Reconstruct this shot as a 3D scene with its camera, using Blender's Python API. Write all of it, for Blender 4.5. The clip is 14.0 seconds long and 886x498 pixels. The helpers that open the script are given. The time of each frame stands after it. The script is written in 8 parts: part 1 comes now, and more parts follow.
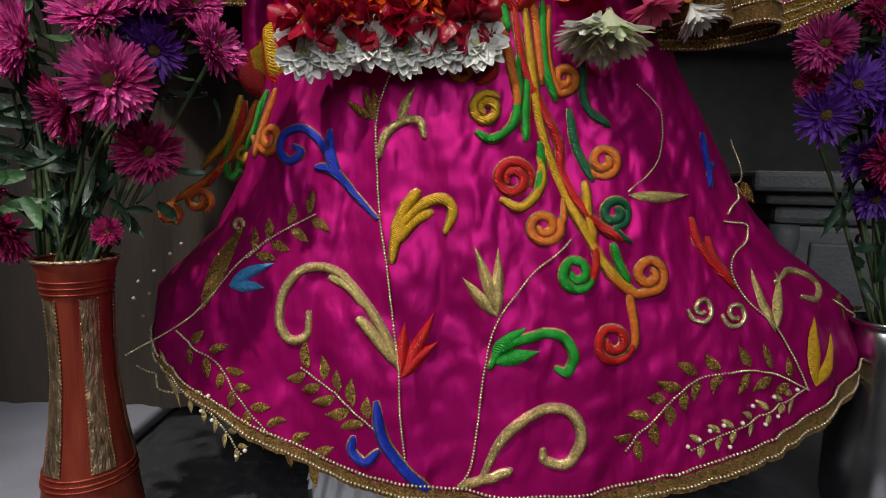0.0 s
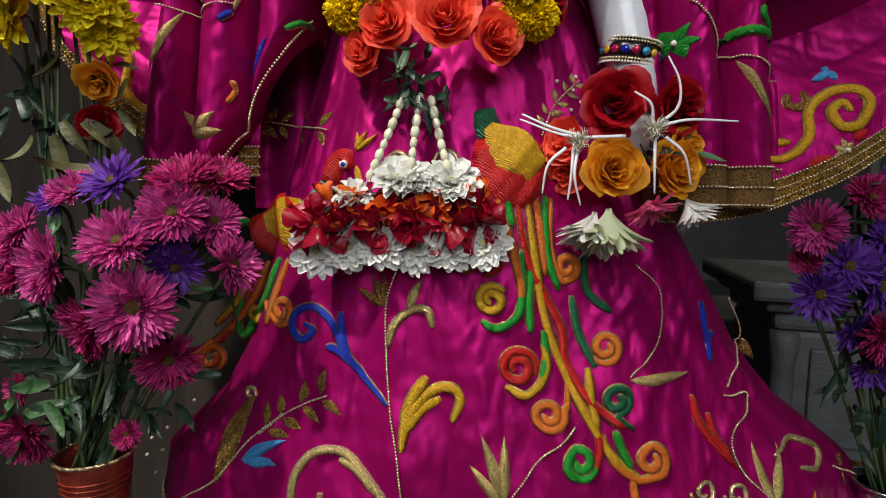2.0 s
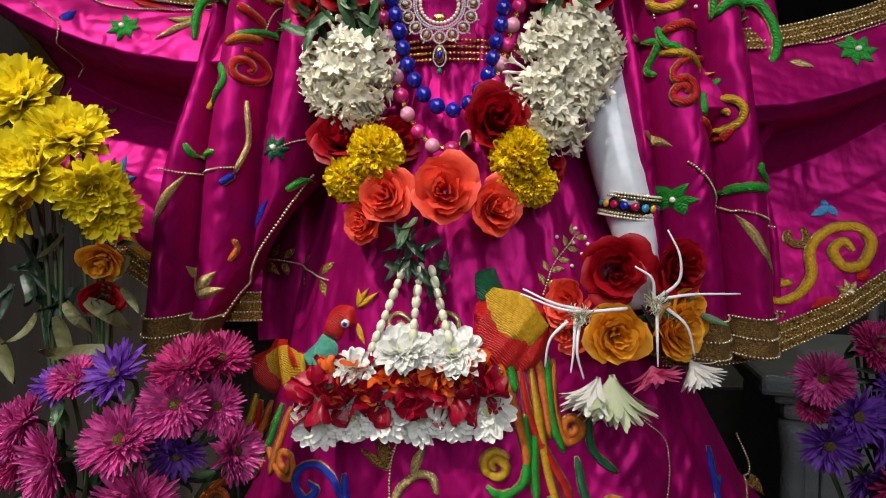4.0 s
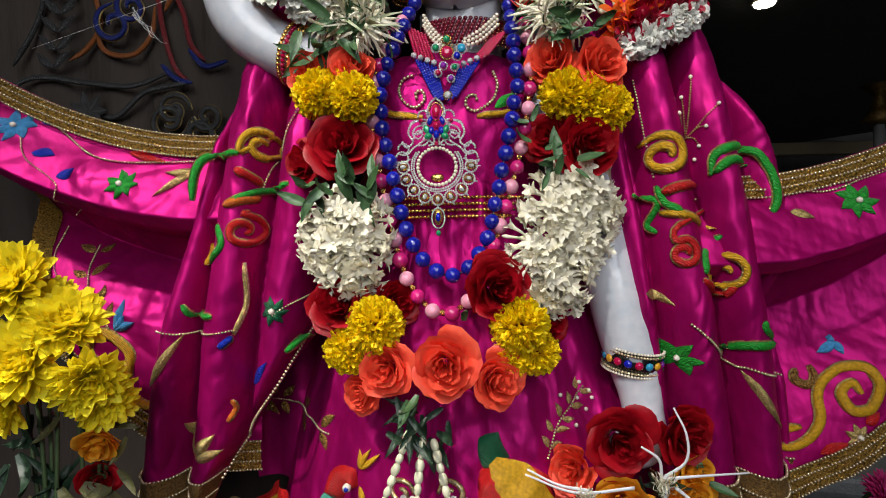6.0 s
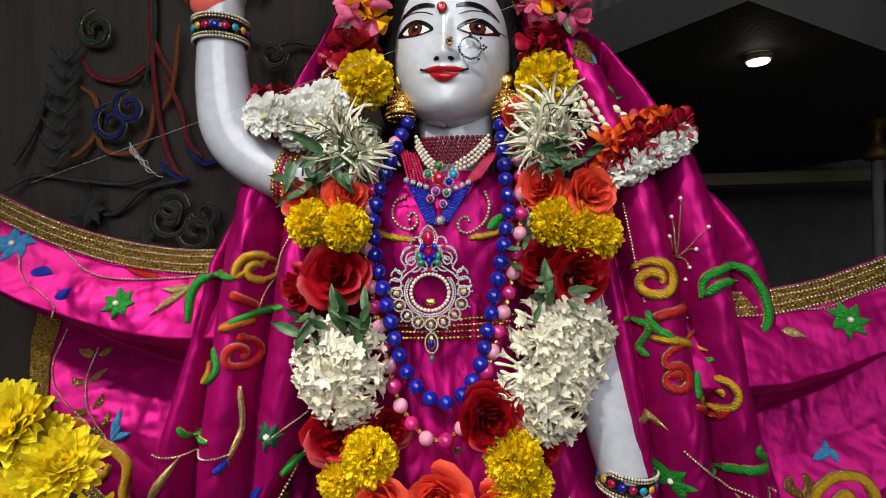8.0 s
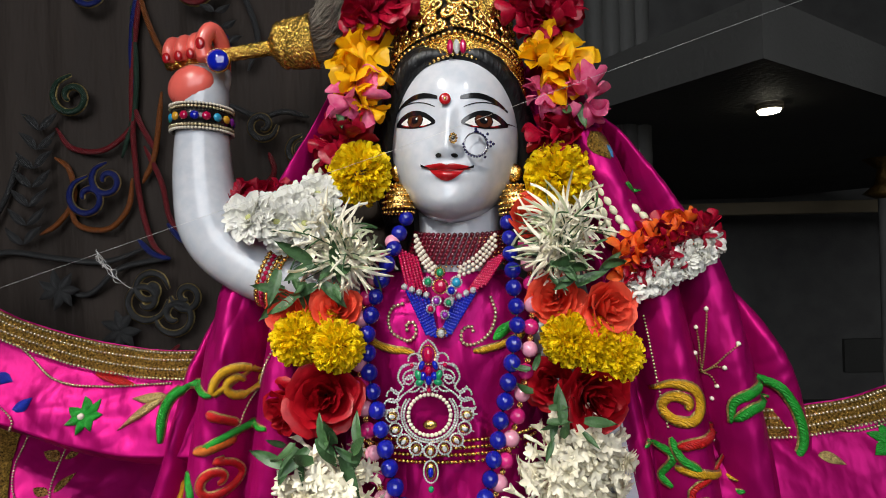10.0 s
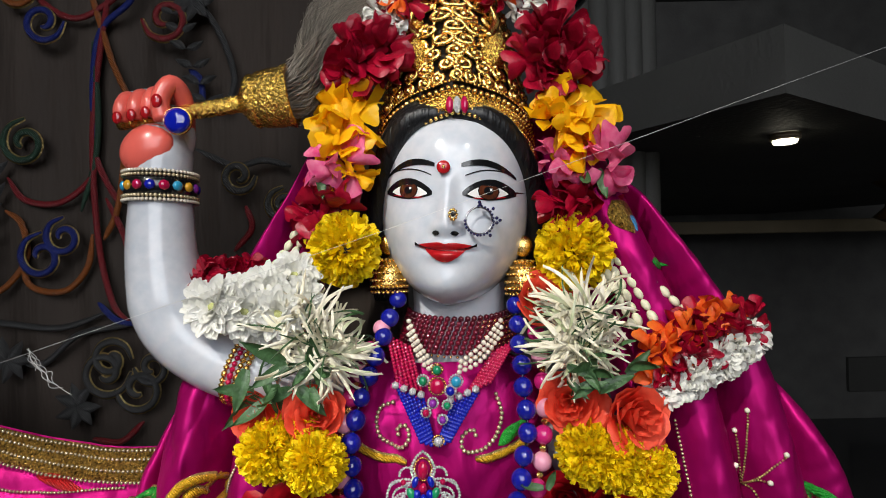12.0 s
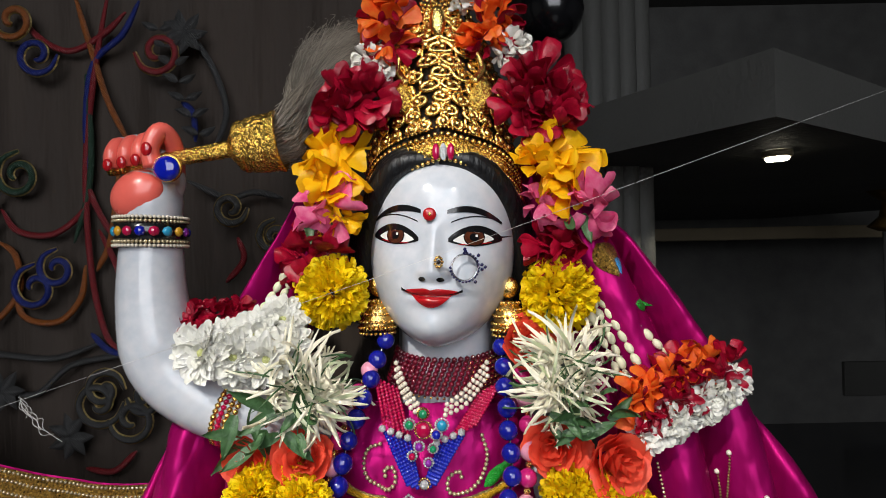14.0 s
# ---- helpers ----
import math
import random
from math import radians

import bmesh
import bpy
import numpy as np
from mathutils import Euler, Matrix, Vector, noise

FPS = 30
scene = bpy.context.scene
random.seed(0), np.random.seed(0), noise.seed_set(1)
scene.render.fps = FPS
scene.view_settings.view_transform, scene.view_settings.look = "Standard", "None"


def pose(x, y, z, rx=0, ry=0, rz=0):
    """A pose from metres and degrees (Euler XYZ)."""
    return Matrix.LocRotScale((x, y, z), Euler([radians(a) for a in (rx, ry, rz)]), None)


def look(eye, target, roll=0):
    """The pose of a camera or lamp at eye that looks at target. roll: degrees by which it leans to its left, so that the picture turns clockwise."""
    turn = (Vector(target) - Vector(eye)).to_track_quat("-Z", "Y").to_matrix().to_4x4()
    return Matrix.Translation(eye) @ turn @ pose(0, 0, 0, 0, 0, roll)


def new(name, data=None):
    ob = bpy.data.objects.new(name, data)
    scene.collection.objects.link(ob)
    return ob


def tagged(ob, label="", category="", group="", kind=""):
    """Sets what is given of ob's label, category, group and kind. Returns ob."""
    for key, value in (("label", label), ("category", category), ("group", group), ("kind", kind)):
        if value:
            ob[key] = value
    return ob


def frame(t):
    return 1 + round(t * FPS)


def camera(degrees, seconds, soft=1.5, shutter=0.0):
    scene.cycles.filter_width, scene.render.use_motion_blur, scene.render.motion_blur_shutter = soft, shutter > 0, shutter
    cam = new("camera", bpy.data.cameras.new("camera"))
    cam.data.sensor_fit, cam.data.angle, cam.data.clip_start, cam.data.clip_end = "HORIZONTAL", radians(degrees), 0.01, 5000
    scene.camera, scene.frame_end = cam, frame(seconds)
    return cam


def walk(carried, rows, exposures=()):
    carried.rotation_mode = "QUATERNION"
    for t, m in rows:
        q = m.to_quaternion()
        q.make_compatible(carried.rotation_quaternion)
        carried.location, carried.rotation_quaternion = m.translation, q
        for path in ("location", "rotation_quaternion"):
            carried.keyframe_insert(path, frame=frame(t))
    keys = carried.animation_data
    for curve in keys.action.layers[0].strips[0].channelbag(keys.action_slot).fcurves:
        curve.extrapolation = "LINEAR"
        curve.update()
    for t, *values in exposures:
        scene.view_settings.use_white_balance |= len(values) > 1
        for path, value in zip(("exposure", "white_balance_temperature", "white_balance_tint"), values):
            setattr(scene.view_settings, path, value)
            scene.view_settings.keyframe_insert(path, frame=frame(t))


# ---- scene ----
cam = camera(78.9, 14.0, soft=1.0)
METRES, EYE, TILT, LEAN, TURN = 0.9, 0.40, -7.5, -1.0, 0.0
ROWS = [
    (0.0, 0.0, 0.0, 0.0, 0.0, 0.0, -0.0),
    (0.5, -0.001, -0.005, 0.0531, 0.04, 0.44, 0.07),
    (1.0, 0.001, -0.0112, 0.1073, 0.18, 1.07, 0.15),
    (1.5, 0.0006, -0.0186, 0.1567, 0.25, 1.61, 0.2),
    (2.0, -0.0054, -0.0257, 0.1928, 0.24, 2.25, 0.2),
    (2.5, -0.0015, -0.0288, 0.2286, 0.33, 2.72, 0.3),
    (3.0, 0.0057, -0.0328, 0.2666, 0.47, 3.32, 0.5),
    (3.5, 0.0038, -0.0358, 0.3157, 0.6, 3.8, 0.81),
    (4.0, -0.0012, -0.0344, 0.3628, 0.68, 4.28, 1.17),
    (6.5, 0.0074, -0.0457, 0.575, 0.9, 6.03, 2.3),
    (7.0, 0.0179, -0.0491, 0.6079, 0.97, 6.1, 2.41),
    (7.5, 0.0258, -0.0549, 0.646, 1.09, 6.37, 2.52),
    (8.0, 0.0213, -0.0633, 0.6764, 1.12, 6.86, 2.58),
    (10.5, 0.0208, 0.0029, 0.829, 0.65, 8.16, 2.14),
    (11.0, 0.0212, 0.019, 0.8562, 0.57, 8.37, 2.1),
    (11.5, 0.0223, 0.0382, 0.8763, 0.51, 8.54, 2.12),
    (12.0, 0.022, 0.0588, 0.893, 0.4, 8.5, 2.12),
    (12.5, 0.0192, 0.0666, 0.9043, 0.31, 8.49, 2.14),
    (13.0, 0.0204, 0.0615, 0.9168, 0.23, 8.45, 2.11),
    (13.5, 0.0287, 0.0543, 0.927, 0.24, 8.48, 2.08),
    (14.0, 0.036, 0.045, 0.9355, 0.29, 8.4, 2.11),
]
EXPOSURES = [(0.0, 0.0), (14.0, 0.0)]
walk(cam, [(t, pose(0, 0, EYE, TILT, LEAN, TURN) @ pose(METRES * x, METRES * y, METRES * z, 90 + pitch, roll, yaw)) for t, x, y, z, yaw, pitch, roll in ROWS], EXPOSURES)

# ---- world and lamps ----
world = bpy.data.worlds.new("world")
scene.world = world
world.use_nodes = True
world.node_tree.nodes["Background"].inputs[0].default_value = (0.75, 0.85, 1.0, 1)
world.node_tree.nodes["Background"].inputs[1].default_value = 0.035


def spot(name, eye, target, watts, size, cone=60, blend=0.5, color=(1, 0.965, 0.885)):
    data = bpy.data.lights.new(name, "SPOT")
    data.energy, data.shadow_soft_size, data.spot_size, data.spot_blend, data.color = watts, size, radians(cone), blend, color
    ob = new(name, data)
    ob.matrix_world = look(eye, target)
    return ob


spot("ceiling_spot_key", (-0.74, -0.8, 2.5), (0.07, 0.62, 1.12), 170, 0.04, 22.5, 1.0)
# Unseen spot added to brighten the skirt.
spot("skirt_fill_spot", (-0.95, -0.55, 2.65), (-0.20, 0.55, 0.42), 315, 0.04, 27, 1.0)
# Unseen spot added as weak fill from the right.
spot("side_fill_spot", (0.7, -1.1, 2.5), (0.0, 0.6, 1.06), 18, 0.06, 28, 1.0)
# Unseen area lamp added behind the viewer as fill; it lifts the shade.
room = bpy.data.lights.new("fill_area_light", "AREA")
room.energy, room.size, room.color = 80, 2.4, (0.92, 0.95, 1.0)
new("fill_area_light", room).matrix_world = look((0.1, -2.2, 2.3), (0, 0.6, 0.6))


# ---- materials ----
def node_material(name):
    mat = bpy.data.materials.new(name)
    mat.use_nodes = True
    return mat, mat.node_tree.nodes, mat.node_tree.links, mat.node_tree.nodes["Principled BSDF"]


def surface(name, base, rough=0.5, metal=0.0, vary=0.25, scale=40.0, bump_size=0.0, bump_scale=200.0, other=None, island=0.0, coat=0.0, sheen=0.0, subsurface=0.0, stretch=(1, 1, 1), rand=0.0, spec=0.5, soft=4, thin=0.0):
    """A surface with two scales of variation, relief and, where asked, a change from piece to piece."""
    mat, nodes, links, bsdf = node_material(name)
    place = nodes.new("ShaderNodeTexCoord")
    sized = nodes.new("ShaderNodeMapping")
    sized.inputs["Scale"].default_value = stretch
    links.new(place.outputs["Object"], sized.inputs[0])
    coarse = nodes.new("ShaderNodeTexNoise")
    coarse.inputs["Scale"].default_value, coarse.inputs["Detail"].default_value = scale, 6
    links.new(sized.outputs[0], coarse.inputs["Vector"])
    ramp = nodes.new("ShaderNodeValToRGB")
    low = other if other else tuple(c * (1 - vary) for c in base)
    ramp.color_ramp.elements[0].position, ramp.color_ramp.elements[1].position = 0.32, 0.68
    ramp.color_ramp.elements[0].color, ramp.color_ramp.elements[1].color = (*low, 1), (*base, 1)
    links.new(coarse.outputs["Fac"], ramp.inputs[0])
    colour = ramp.outputs[0]
    if island or rand:
        geometry = nodes.new("ShaderNodeNewGeometry") if island else nodes.new("ShaderNodeObjectInfo")
        shift = nodes.new("ShaderNodeMapRange")
        amount = island or rand
        shift.inputs["To Min"].default_value, shift.inputs["To Max"].default_value = 1 - amount, 1 + amount * 0.5
        links.new(geometry.outputs["Random Per Island" if island else "Random"], shift.inputs["Value"])
        hue = nodes.new("ShaderNodeHueSaturation")
        links.new(colour, hue.inputs["Color"])
        links.new(shift.outputs[0], hue.inputs["Value"])
        colour = hue.outputs[0]
    links.new(colour, bsdf.inputs["Base Color"])
    wear = nodes.new("ShaderNodeMapRange")
    wear.inputs["To Min"].default_value, wear.inputs["To Max"].default_value = max(0.02, rough * 0.75), min(1, rough * 1.25)
    links.new(coarse.outputs["Fac"], wear.inputs["Value"])
    links.new(wear.outputs[0], bsdf.inputs["Roughness"])
    bsdf.inputs["Metallic"].default_value = metal
    bsdf.inputs["Coat Weight"].default_value = coat
    bsdf.inputs["Specular IOR Level"].default_value = spec
    bsdf.inputs["Sheen Weight"].default_value = sheen
    if subsurface:
        bsdf.inputs["Subsurface Weight"].default_value = subsurface
        bsdf.inputs["Subsurface Radius"].default_value = (0.01, 0.007, 0.006)
        bsdf.inputs["Subsurface Scale"].default_value = 0.5
    if thin:
        glow = nodes.new("ShaderNodeBsdfTranslucent")
        links.new(colour, glow.inputs["Color"])
        both = nodes.new("ShaderNodeMixShader")
        both.inputs[0].default_value = thin
        links.new(bsdf.outputs[0], both.inputs[1])
        links.new(glow.outputs[0], both.inputs[2])
        links.new(both.outputs[0], nodes["Material Output"].inputs["Surface"])
    if bump_size:
        fine = nodes.new("ShaderNodeTexNoise")
        fine.inputs["Scale"].default_value, fine.inputs["Detail"].default_value = bump_scale, soft
        links.new(sized.outputs[0], fine.inputs["Vector"])
        relief_node = nodes.new("ShaderNodeBump")
        relief_node.inputs["Strength"].default_value, relief_node.inputs["Distance"].default_value = 1.0, bump_size
        links.new(fine.outputs["Fac"], relief_node.inputs["Height"])
        links.new(relief_node.outputs[0], bsdf.inputs["Normal"])
    return mat


SATIN = surface("magenta_satin", (0.36, 0.0028, 0.118), 0.45, 0.5, 0.25, 10, 0.0013, 90, stretch=(1.0, 1, 0.5), spec=0.5, soft=1.5)


def crumple(mat, size, depth):
    """Sharp, branching wrinkles under the fine relief."""
    nodes, links = mat.node_tree.nodes, mat.node_tree.links
    fine = next(n for n in nodes if n.bl_idname == "ShaderNodeBump")
    spread, folds, raised = nodes.new("ShaderNodeMapping"), nodes.new("ShaderNodeTexNoise"), nodes.new("ShaderNodeBump")
    spread.inputs["Rotation"].default_value = (0, radians(28), 0)
    spread.inputs["Scale"].default_value = (1.1, 0.6, 0.5)
    folds.noise_type = "RIDGED_MULTIFRACTAL"
    folds.inputs["Scale"].default_value, folds.inputs["Detail"].default_value, folds.inputs["Distortion"].default_value = size, 2.0, 0.6
    raised.inputs["Strength"].default_value, raised.inputs["Distance"].default_value = 1.0, depth
    links.new(nodes["Texture Coordinate"].outputs["Object"], spread.inputs[0])
    links.new(spread.outputs[0], folds.inputs["Vector"])
    links.new(folds.outputs["Fac"], raised.inputs["Height"])
    links.new(raised.outputs[0], fine.inputs["Normal"])


crumple(SATIN, 30, 0.0044)
SATIN.node_tree.nodes["Principled BSDF"].inputs["Specular Tint"].default_value = (1.0, 0.22, 0.62, 1)
MARBLE = surface("white_marble", (0.53, 0.54, 0.58), 0.17, 0, 0.08, 90, 0.0, other=(0.45, 0.475, 0.53), coat=0.3, subsurface=0.12)
GOLD = surface("polished_gold", (0.97, 0.64, 0.20), 0.2, 1, 0.25, 60, 0.0006, 700)
GOLD_DULL = surface("antique_gold_thread", (0.68, 0.51, 0.20), 0.34, 0.75, 0.6, 420, 0.0016, 900)
ZARI = surface("gold_sequin_lace", (0.56, 0.33, 0.07), 0.3, 0.85, 0.85, 420, 0.003, 800)
LACE = surface("brown_gold_lace", (0.34, 0.19, 0.055), 0.42, 0.6, 0.75, 420, 0.003, 800)
COPPER = surface("red_lacquered_copper", (0.34, 0.060, 0.030), 0.36, 0.5, 0.4, 22, 0.0006, 300, other=(0.20, 0.018, 0.014), stretch=(3, 3, 0.25))
STEEL = surface("steel", (0.5, 0.5, 0.52), 0.25, 1, 0.3, 20)


def thread(name, base, rough=0.42):
    """Satin stitch: fine slanting bands of thread."""
    mat = surface(name, base, rough, 0, 0.4, 260, 0.0006, 900, spec=0.4)
    nodes, links = mat.node_tree.nodes, mat.node_tree.links
    place, bands, raised = nodes.new("ShaderNodeTexCoord"), nodes.new("ShaderNodeTexWave"), nodes.new("ShaderNodeBump")
    bands.bands_direction = "DIAGONAL"
    bands.inputs["Scale"].default_value, bands.inputs["Distortion"].default_value, bands.inputs["Detail Scale"].default_value = 210, 5, 1.5
    raised.inputs["Strength"].default_value, raised.inputs["Distance"].default_value = 0.8, 0.0012
    links.new(place.outputs["Object"], bands.inputs["Vector"])
    links.new(bands.outputs["Fac"], raised.inputs["Height"])
    links.new(raised.outputs[0], nodes["Principled BSDF"].inputs["Normal"])
    return mat


T_BLUE = thread("blue_thread", (0.006, 0.03, 0.42))
T_SKY = thread("sky_blue_thread", (0.06, 0.30, 0.62))
T_GREEN = thread("green_thread", (0.015, 0.32, 0.03))
T_DARKGREEN = thread("dark_green_thread", (0.01, 0.12, 0.05))
T_RED = thread("red_thread", (0.55, 0.012, 0.012))
T_ORANGE = thread("orange_thread", (0.70, 0.17, 0.02))
T_YELLOW = thread("yellow_gold_thread", (0.66, 0.36, 0.015))
T_TEAL = thread("teal_thread", (0.08, 0.36, 0.26))
PEARL = surface("pearl_bead", (0.75, 0.68, 0.58), 0.25, 0, 0.1, 100, coat=0.4)
# Dark grey that holds the shade of the unlit back of the hall.
SHADED_GREY = surface("shaded_grey", (0.15, 0.147, 0.14), 0.6, 0, 0.3, 6, 0.002, 60)
# Pale tone for two unseen walls, chosen to bounce light.
BOUNCE_WALL = surface("pale_bounce_wall", (0.27, 0.25, 0.21), 0.6, 0, 0.25, 5, 0.002, 60)
# Darkened grey: shade on ceiling, pillar and switch plate is in the colour.
SHADED_DARK = surface("shaded_dark_grey", (0.075, 0.074, 0.068), 0.7, 0, 0.2, 4, 0.002, 80)
BEAM = surface("cream_beam_paint", (0.30, 0.24, 0.15), 0.6, 0, 0.2, 8, 0.001, 90)
STONE = surface("grey_carved_stone", (0.11, 0.115, 0.115), 0.55, 0, 0.35, 18, 0.002, 140)
FLOOR = surface("dark_polished_granite", (0.045, 0.045, 0.05), 0.18, 0, 0.5, 60, 0.0, spec=0.6)
CLOTH_WHITE = surface("white_cotton", (0.62, 0.62, 0.66), 0.8, 0, 0.15, 30, 0.001, 500)
CLOTH_GREY = surface("grey_cotton", (0.22, 0.22, 0.26), 0.8, 0, 0.25, 12, 0.001, 500)
CLOTH_BLUE = surface("blue_cotton", (0.05, 0.06, 0.35), 0.8, 0, 0.2, 30, 0.001, 500)
# Satin darkened; the dim light behind the statue is in this colour.
CURTAIN = surface("dimmed_brown_satin_curtain", (0.052, 0.040, 0.033), 0.8, 0, 0.35, 9, 0.006, 40, stretch=(1.6, 1, 0.3), soft=2, spec=0.2)

# ---- building helpers ----
HOME = {}


def thing(name, label, category, base=(0, 0, 0), group="", kind=""):
    ob = new(name)
    ob.empty_display_size = 0.02
    ob.location = base
    HOME[ob.name] = Matrix.Translation(base)
    return tagged(ob, label, category, group, kind)


def mesh_of(name, bm, materials, smooth=True):
    data = bpy.data.meshes.new(name)
    bm.to_mesh(data)
    bm.free()
    for mat in materials if isinstance(materials, (list, tuple)) else (materials,):
        data.materials.append(mat)
    if smooth:
        data.polygons.foreach_set("use_smooth", [True] * len(data.polygons))
    return data


def hang(ob, parent, m=None):
    """Puts ob at the world pose m under a parent."""
    ob.parent = parent
    pose_m = m if m is not None else Matrix.Identity(4)
    ob.matrix_basis = HOME[parent.name].inverted() @ pose_m
    HOME[ob.name] = pose_m
    return ob


def part(name, bm, material, parent, label="", m=None, smooth=True):
    """One mesh object under a thing or a part; bm may be a ready mesh."""
    data = bm if isinstance(bm, bpy.types.Mesh) else mesh_of(name, bm, material, smooth)
    ob = hang(new(name, data), parent, m)
    return tagged(ob, label) if label else ob


def solo(name, bm, material, label, category, group="", kind="", m=None, smooth=True):
    data = bm if isinstance(bm, bpy.types.Mesh) else mesh_of(name, bm, material, smooth)
    ob = new(name, data)
    ob.matrix_world = m if m is not None else Matrix.Identity(4)
    HOME[ob.name] = m if m is not None else Matrix.Identity(4)
    return tagged(ob, label, category, group, kind)


def sheet(bm, f, nu, nv, close_u=False, slot=0):
    """A grid of quads over f(u, v), u and v from 0 to 1."""
    rows = []
    for j in range(nv + 1):
        rows.append([bm.verts.new(f(i / nu, j / nv)) for i in range(nu if close_u else nu + 1)])
    for j in range(nv):
        for i in range(nu):
            k = (i + 1) % nu if close_u else i + 1
            face = bm.faces.new((rows[j][i], rows[j][k], rows[j + 1][k], rows[j + 1][i]))
            face.material_index, face.smooth = slot, True
    return rows


def spline(points, steps=6):
    """A smooth line through a few points."""
    pts = [Vector(p) for p in points]
    if len(pts) == 2:
        return [pts[0].lerp(pts[1], i / steps) for i in range(steps + 1)]
    pts = [pts[0] * 2 - pts[1]] + pts + [pts[-1] * 2 - pts[-2]]
    out = []
    for a, b, c, d in zip(pts, pts[1:], pts[2:], pts[3:]):
        for i in range(steps):
            t = i / steps
            out.append(0.5 * (2 * b + (c - a) * t + (2 * a - 5 * b + 4 * c - d) * t * t + (3 * b - a - 3 * c + d) * t ** 3))
    return out + [pts[-2]]


def tube(bm, line, radius, sides=6, flat=1.0, slot=0, squash=None):
    """A tube along a line; radius is a number or a function of 0..1."""
    n = len(line)
    rings = []
    for i, p in enumerate(line):
        way = (line[min(i + 1, n - 1)] - line[max(i - 1, 0)])
        way = way.normalized() if way.length > 1e-9 else Vector((0, 0, 1))
        ref = Vector((0, -1, 0)) if abs(way.y) < 0.9 else Vector((0, 0, 1))
        side = way.cross(ref).normalized()
        out = side.cross(way).normalized()
        r = radius(i / max(1, n - 1)) if callable(radius) else radius
        rings.append([bm.verts.new(p + side * (r * math.cos(a)) + out * (r * flat * math.sin(a))) for a in (math.tau * k / sides for k in range(sides))])
    for a, b in zip(rings, rings[1:]):
        for k in range(sides):
            face = bm.faces.new((a[k], a[(k + 1) % sides], b[(k + 1) % sides], b[k]))
            face.material_index, face.smooth = slot, True
    for ring in (rings[0][::-1], rings[-1]):
        face = bm.faces.new(ring)
        face.material_index = slot
    return bm


def ball(bm, centre, r, seg=8, rings=6, stretch=(1, 1, 1), slot=0, turn=None):
    m = Matrix.Translation(centre) @ (turn if turn is not None else Matrix.Identity(4)) @ Matrix.Diagonal((r * stretch[0], r * stretch[1], r * stretch[2], 1))
    made = bmesh.ops.create_uvsphere(bm, u_segments=seg, v_segments=rings, radius=1, matrix=m)
    for v in made["verts"]:
        for face in v.link_faces:
            face.material_index, face.smooth = slot, True
    return bm


def lathe(bm, profile, seg=32, slot=0):
    """A turned body from (radius, height) pairs."""
    rings = [[bm.verts.new((r * math.cos(a), r * math.sin(a), z)) for a in (math.tau * k / seg for k in range(seg))] for r, z in profile]
    for a, b in zip(rings, rings[1:]):
        for k in range(seg):
            face = bm.faces.new((a[k], a[(k + 1) % seg], b[(k + 1) % seg], b[k]))
            face.material_index, face.smooth = slot, True
    for ring in (rings[0][::-1], rings[-1]):
        if ring:
            bm.faces.new(ring).material_index = slot
    return bm


def block(bm, centre, size, bevel=0.0):
    made = bmesh.ops.create_cube(bm, size=1, matrix=Matrix.Translation(centre) @ Matrix.Diagonal((*size, 1)))
    if bevel:
        edges = list({e for v in made["verts"] for e in v.link_edges})
        bmesh.ops.bevel(bm, geom=edges, offset=bevel, segments=2, affect="EDGES", profile=0.5)
    return bm



# ---- shapes of the draped cloth and the carved face ----
def table(v, rows):
    """Piecewise-linear value of the second column at v."""
    if v <= rows[0][0]:
        return rows[0][1]
    for (a, p), (b, q) in zip(rows, rows[1:]):
        if v <= b:
            return p + (q - p) * (v - a) / (b - a)
    return rows[-1][1]


def curve(v, rows):
    """Like table, but with no kinks."""
    if v <= rows[0][0]:
        return rows[0][1]
    for i, ((a, p), (b, q)) in enumerate(zip(rows, rows[1:])):
        if v <= b:
            t, w = (v - a) / (b - a), b - a
            m0 = (q - rows[i - 1][1]) / (b - rows[i - 1][0]) * w if i else q - p
            m1 = (rows[i + 2][1] - p) / (rows[i + 2][0] - a) * w if i + 2 < len(rows) else q - p
            return p * (1 + 2 * t) * (1 - t) ** 2 + m0 * t * (1 - t) ** 2 + q * t * t * (3 - 2 * t) + m1 * t * t * (t - 1)
    return rows[-1][1]


def skirt_half(z):
    return table(z, ((0.08, 0.44), (0.2, 0.455), (0.26, 0.44), (0.33, 0.36), (0.4, 0.315), (0.55, 0.262), (0.68, 0.225), (0.85, 0.16), (1.0, 0.13)))


def skirt_mid(z):
    return table(z, ((0.2, 0.085), (0.55, 0.035), (0.85, 0.01)))


def skirt_y(x, z):
    """Depth of the skirt's front."""
    u = max(-0.98, min(0.98, (x - skirt_mid(z)) / skirt_half(z)))
    return 0.497 + 0.158 * (z - 0.08) + 0.17 * (1 - math.sqrt(1 - u * u))


def hem_z(x):
    u = (x - 0.09) / 0.44
    return 0.072 + 0.115 * u * u


def crease(x, z, seed):
    """Fine folds of worn satin."""
    bend = noise.noise((x * 6, z * 6, seed + 1)) * 0.05
    a = abs(noise.noise(((x + bend) * 24 + 7 * z, z * 8, seed)))
    b = abs(noise.noise(((x - bend) * 52 - 12 * z, z * 22, seed + 3)))
    return 0.011 * (0.3 - a) * (0.6 + 0.8 * noise.noise((x * 5, z * 5, seed + 8))) + 0.0075 * (0.3 - b) * (0.7 + 0.9 * noise.noise((x * 8, z * 8, seed + 5))) + 0.0014 * noise.noise((x * 95, z * 60, seed + 6))


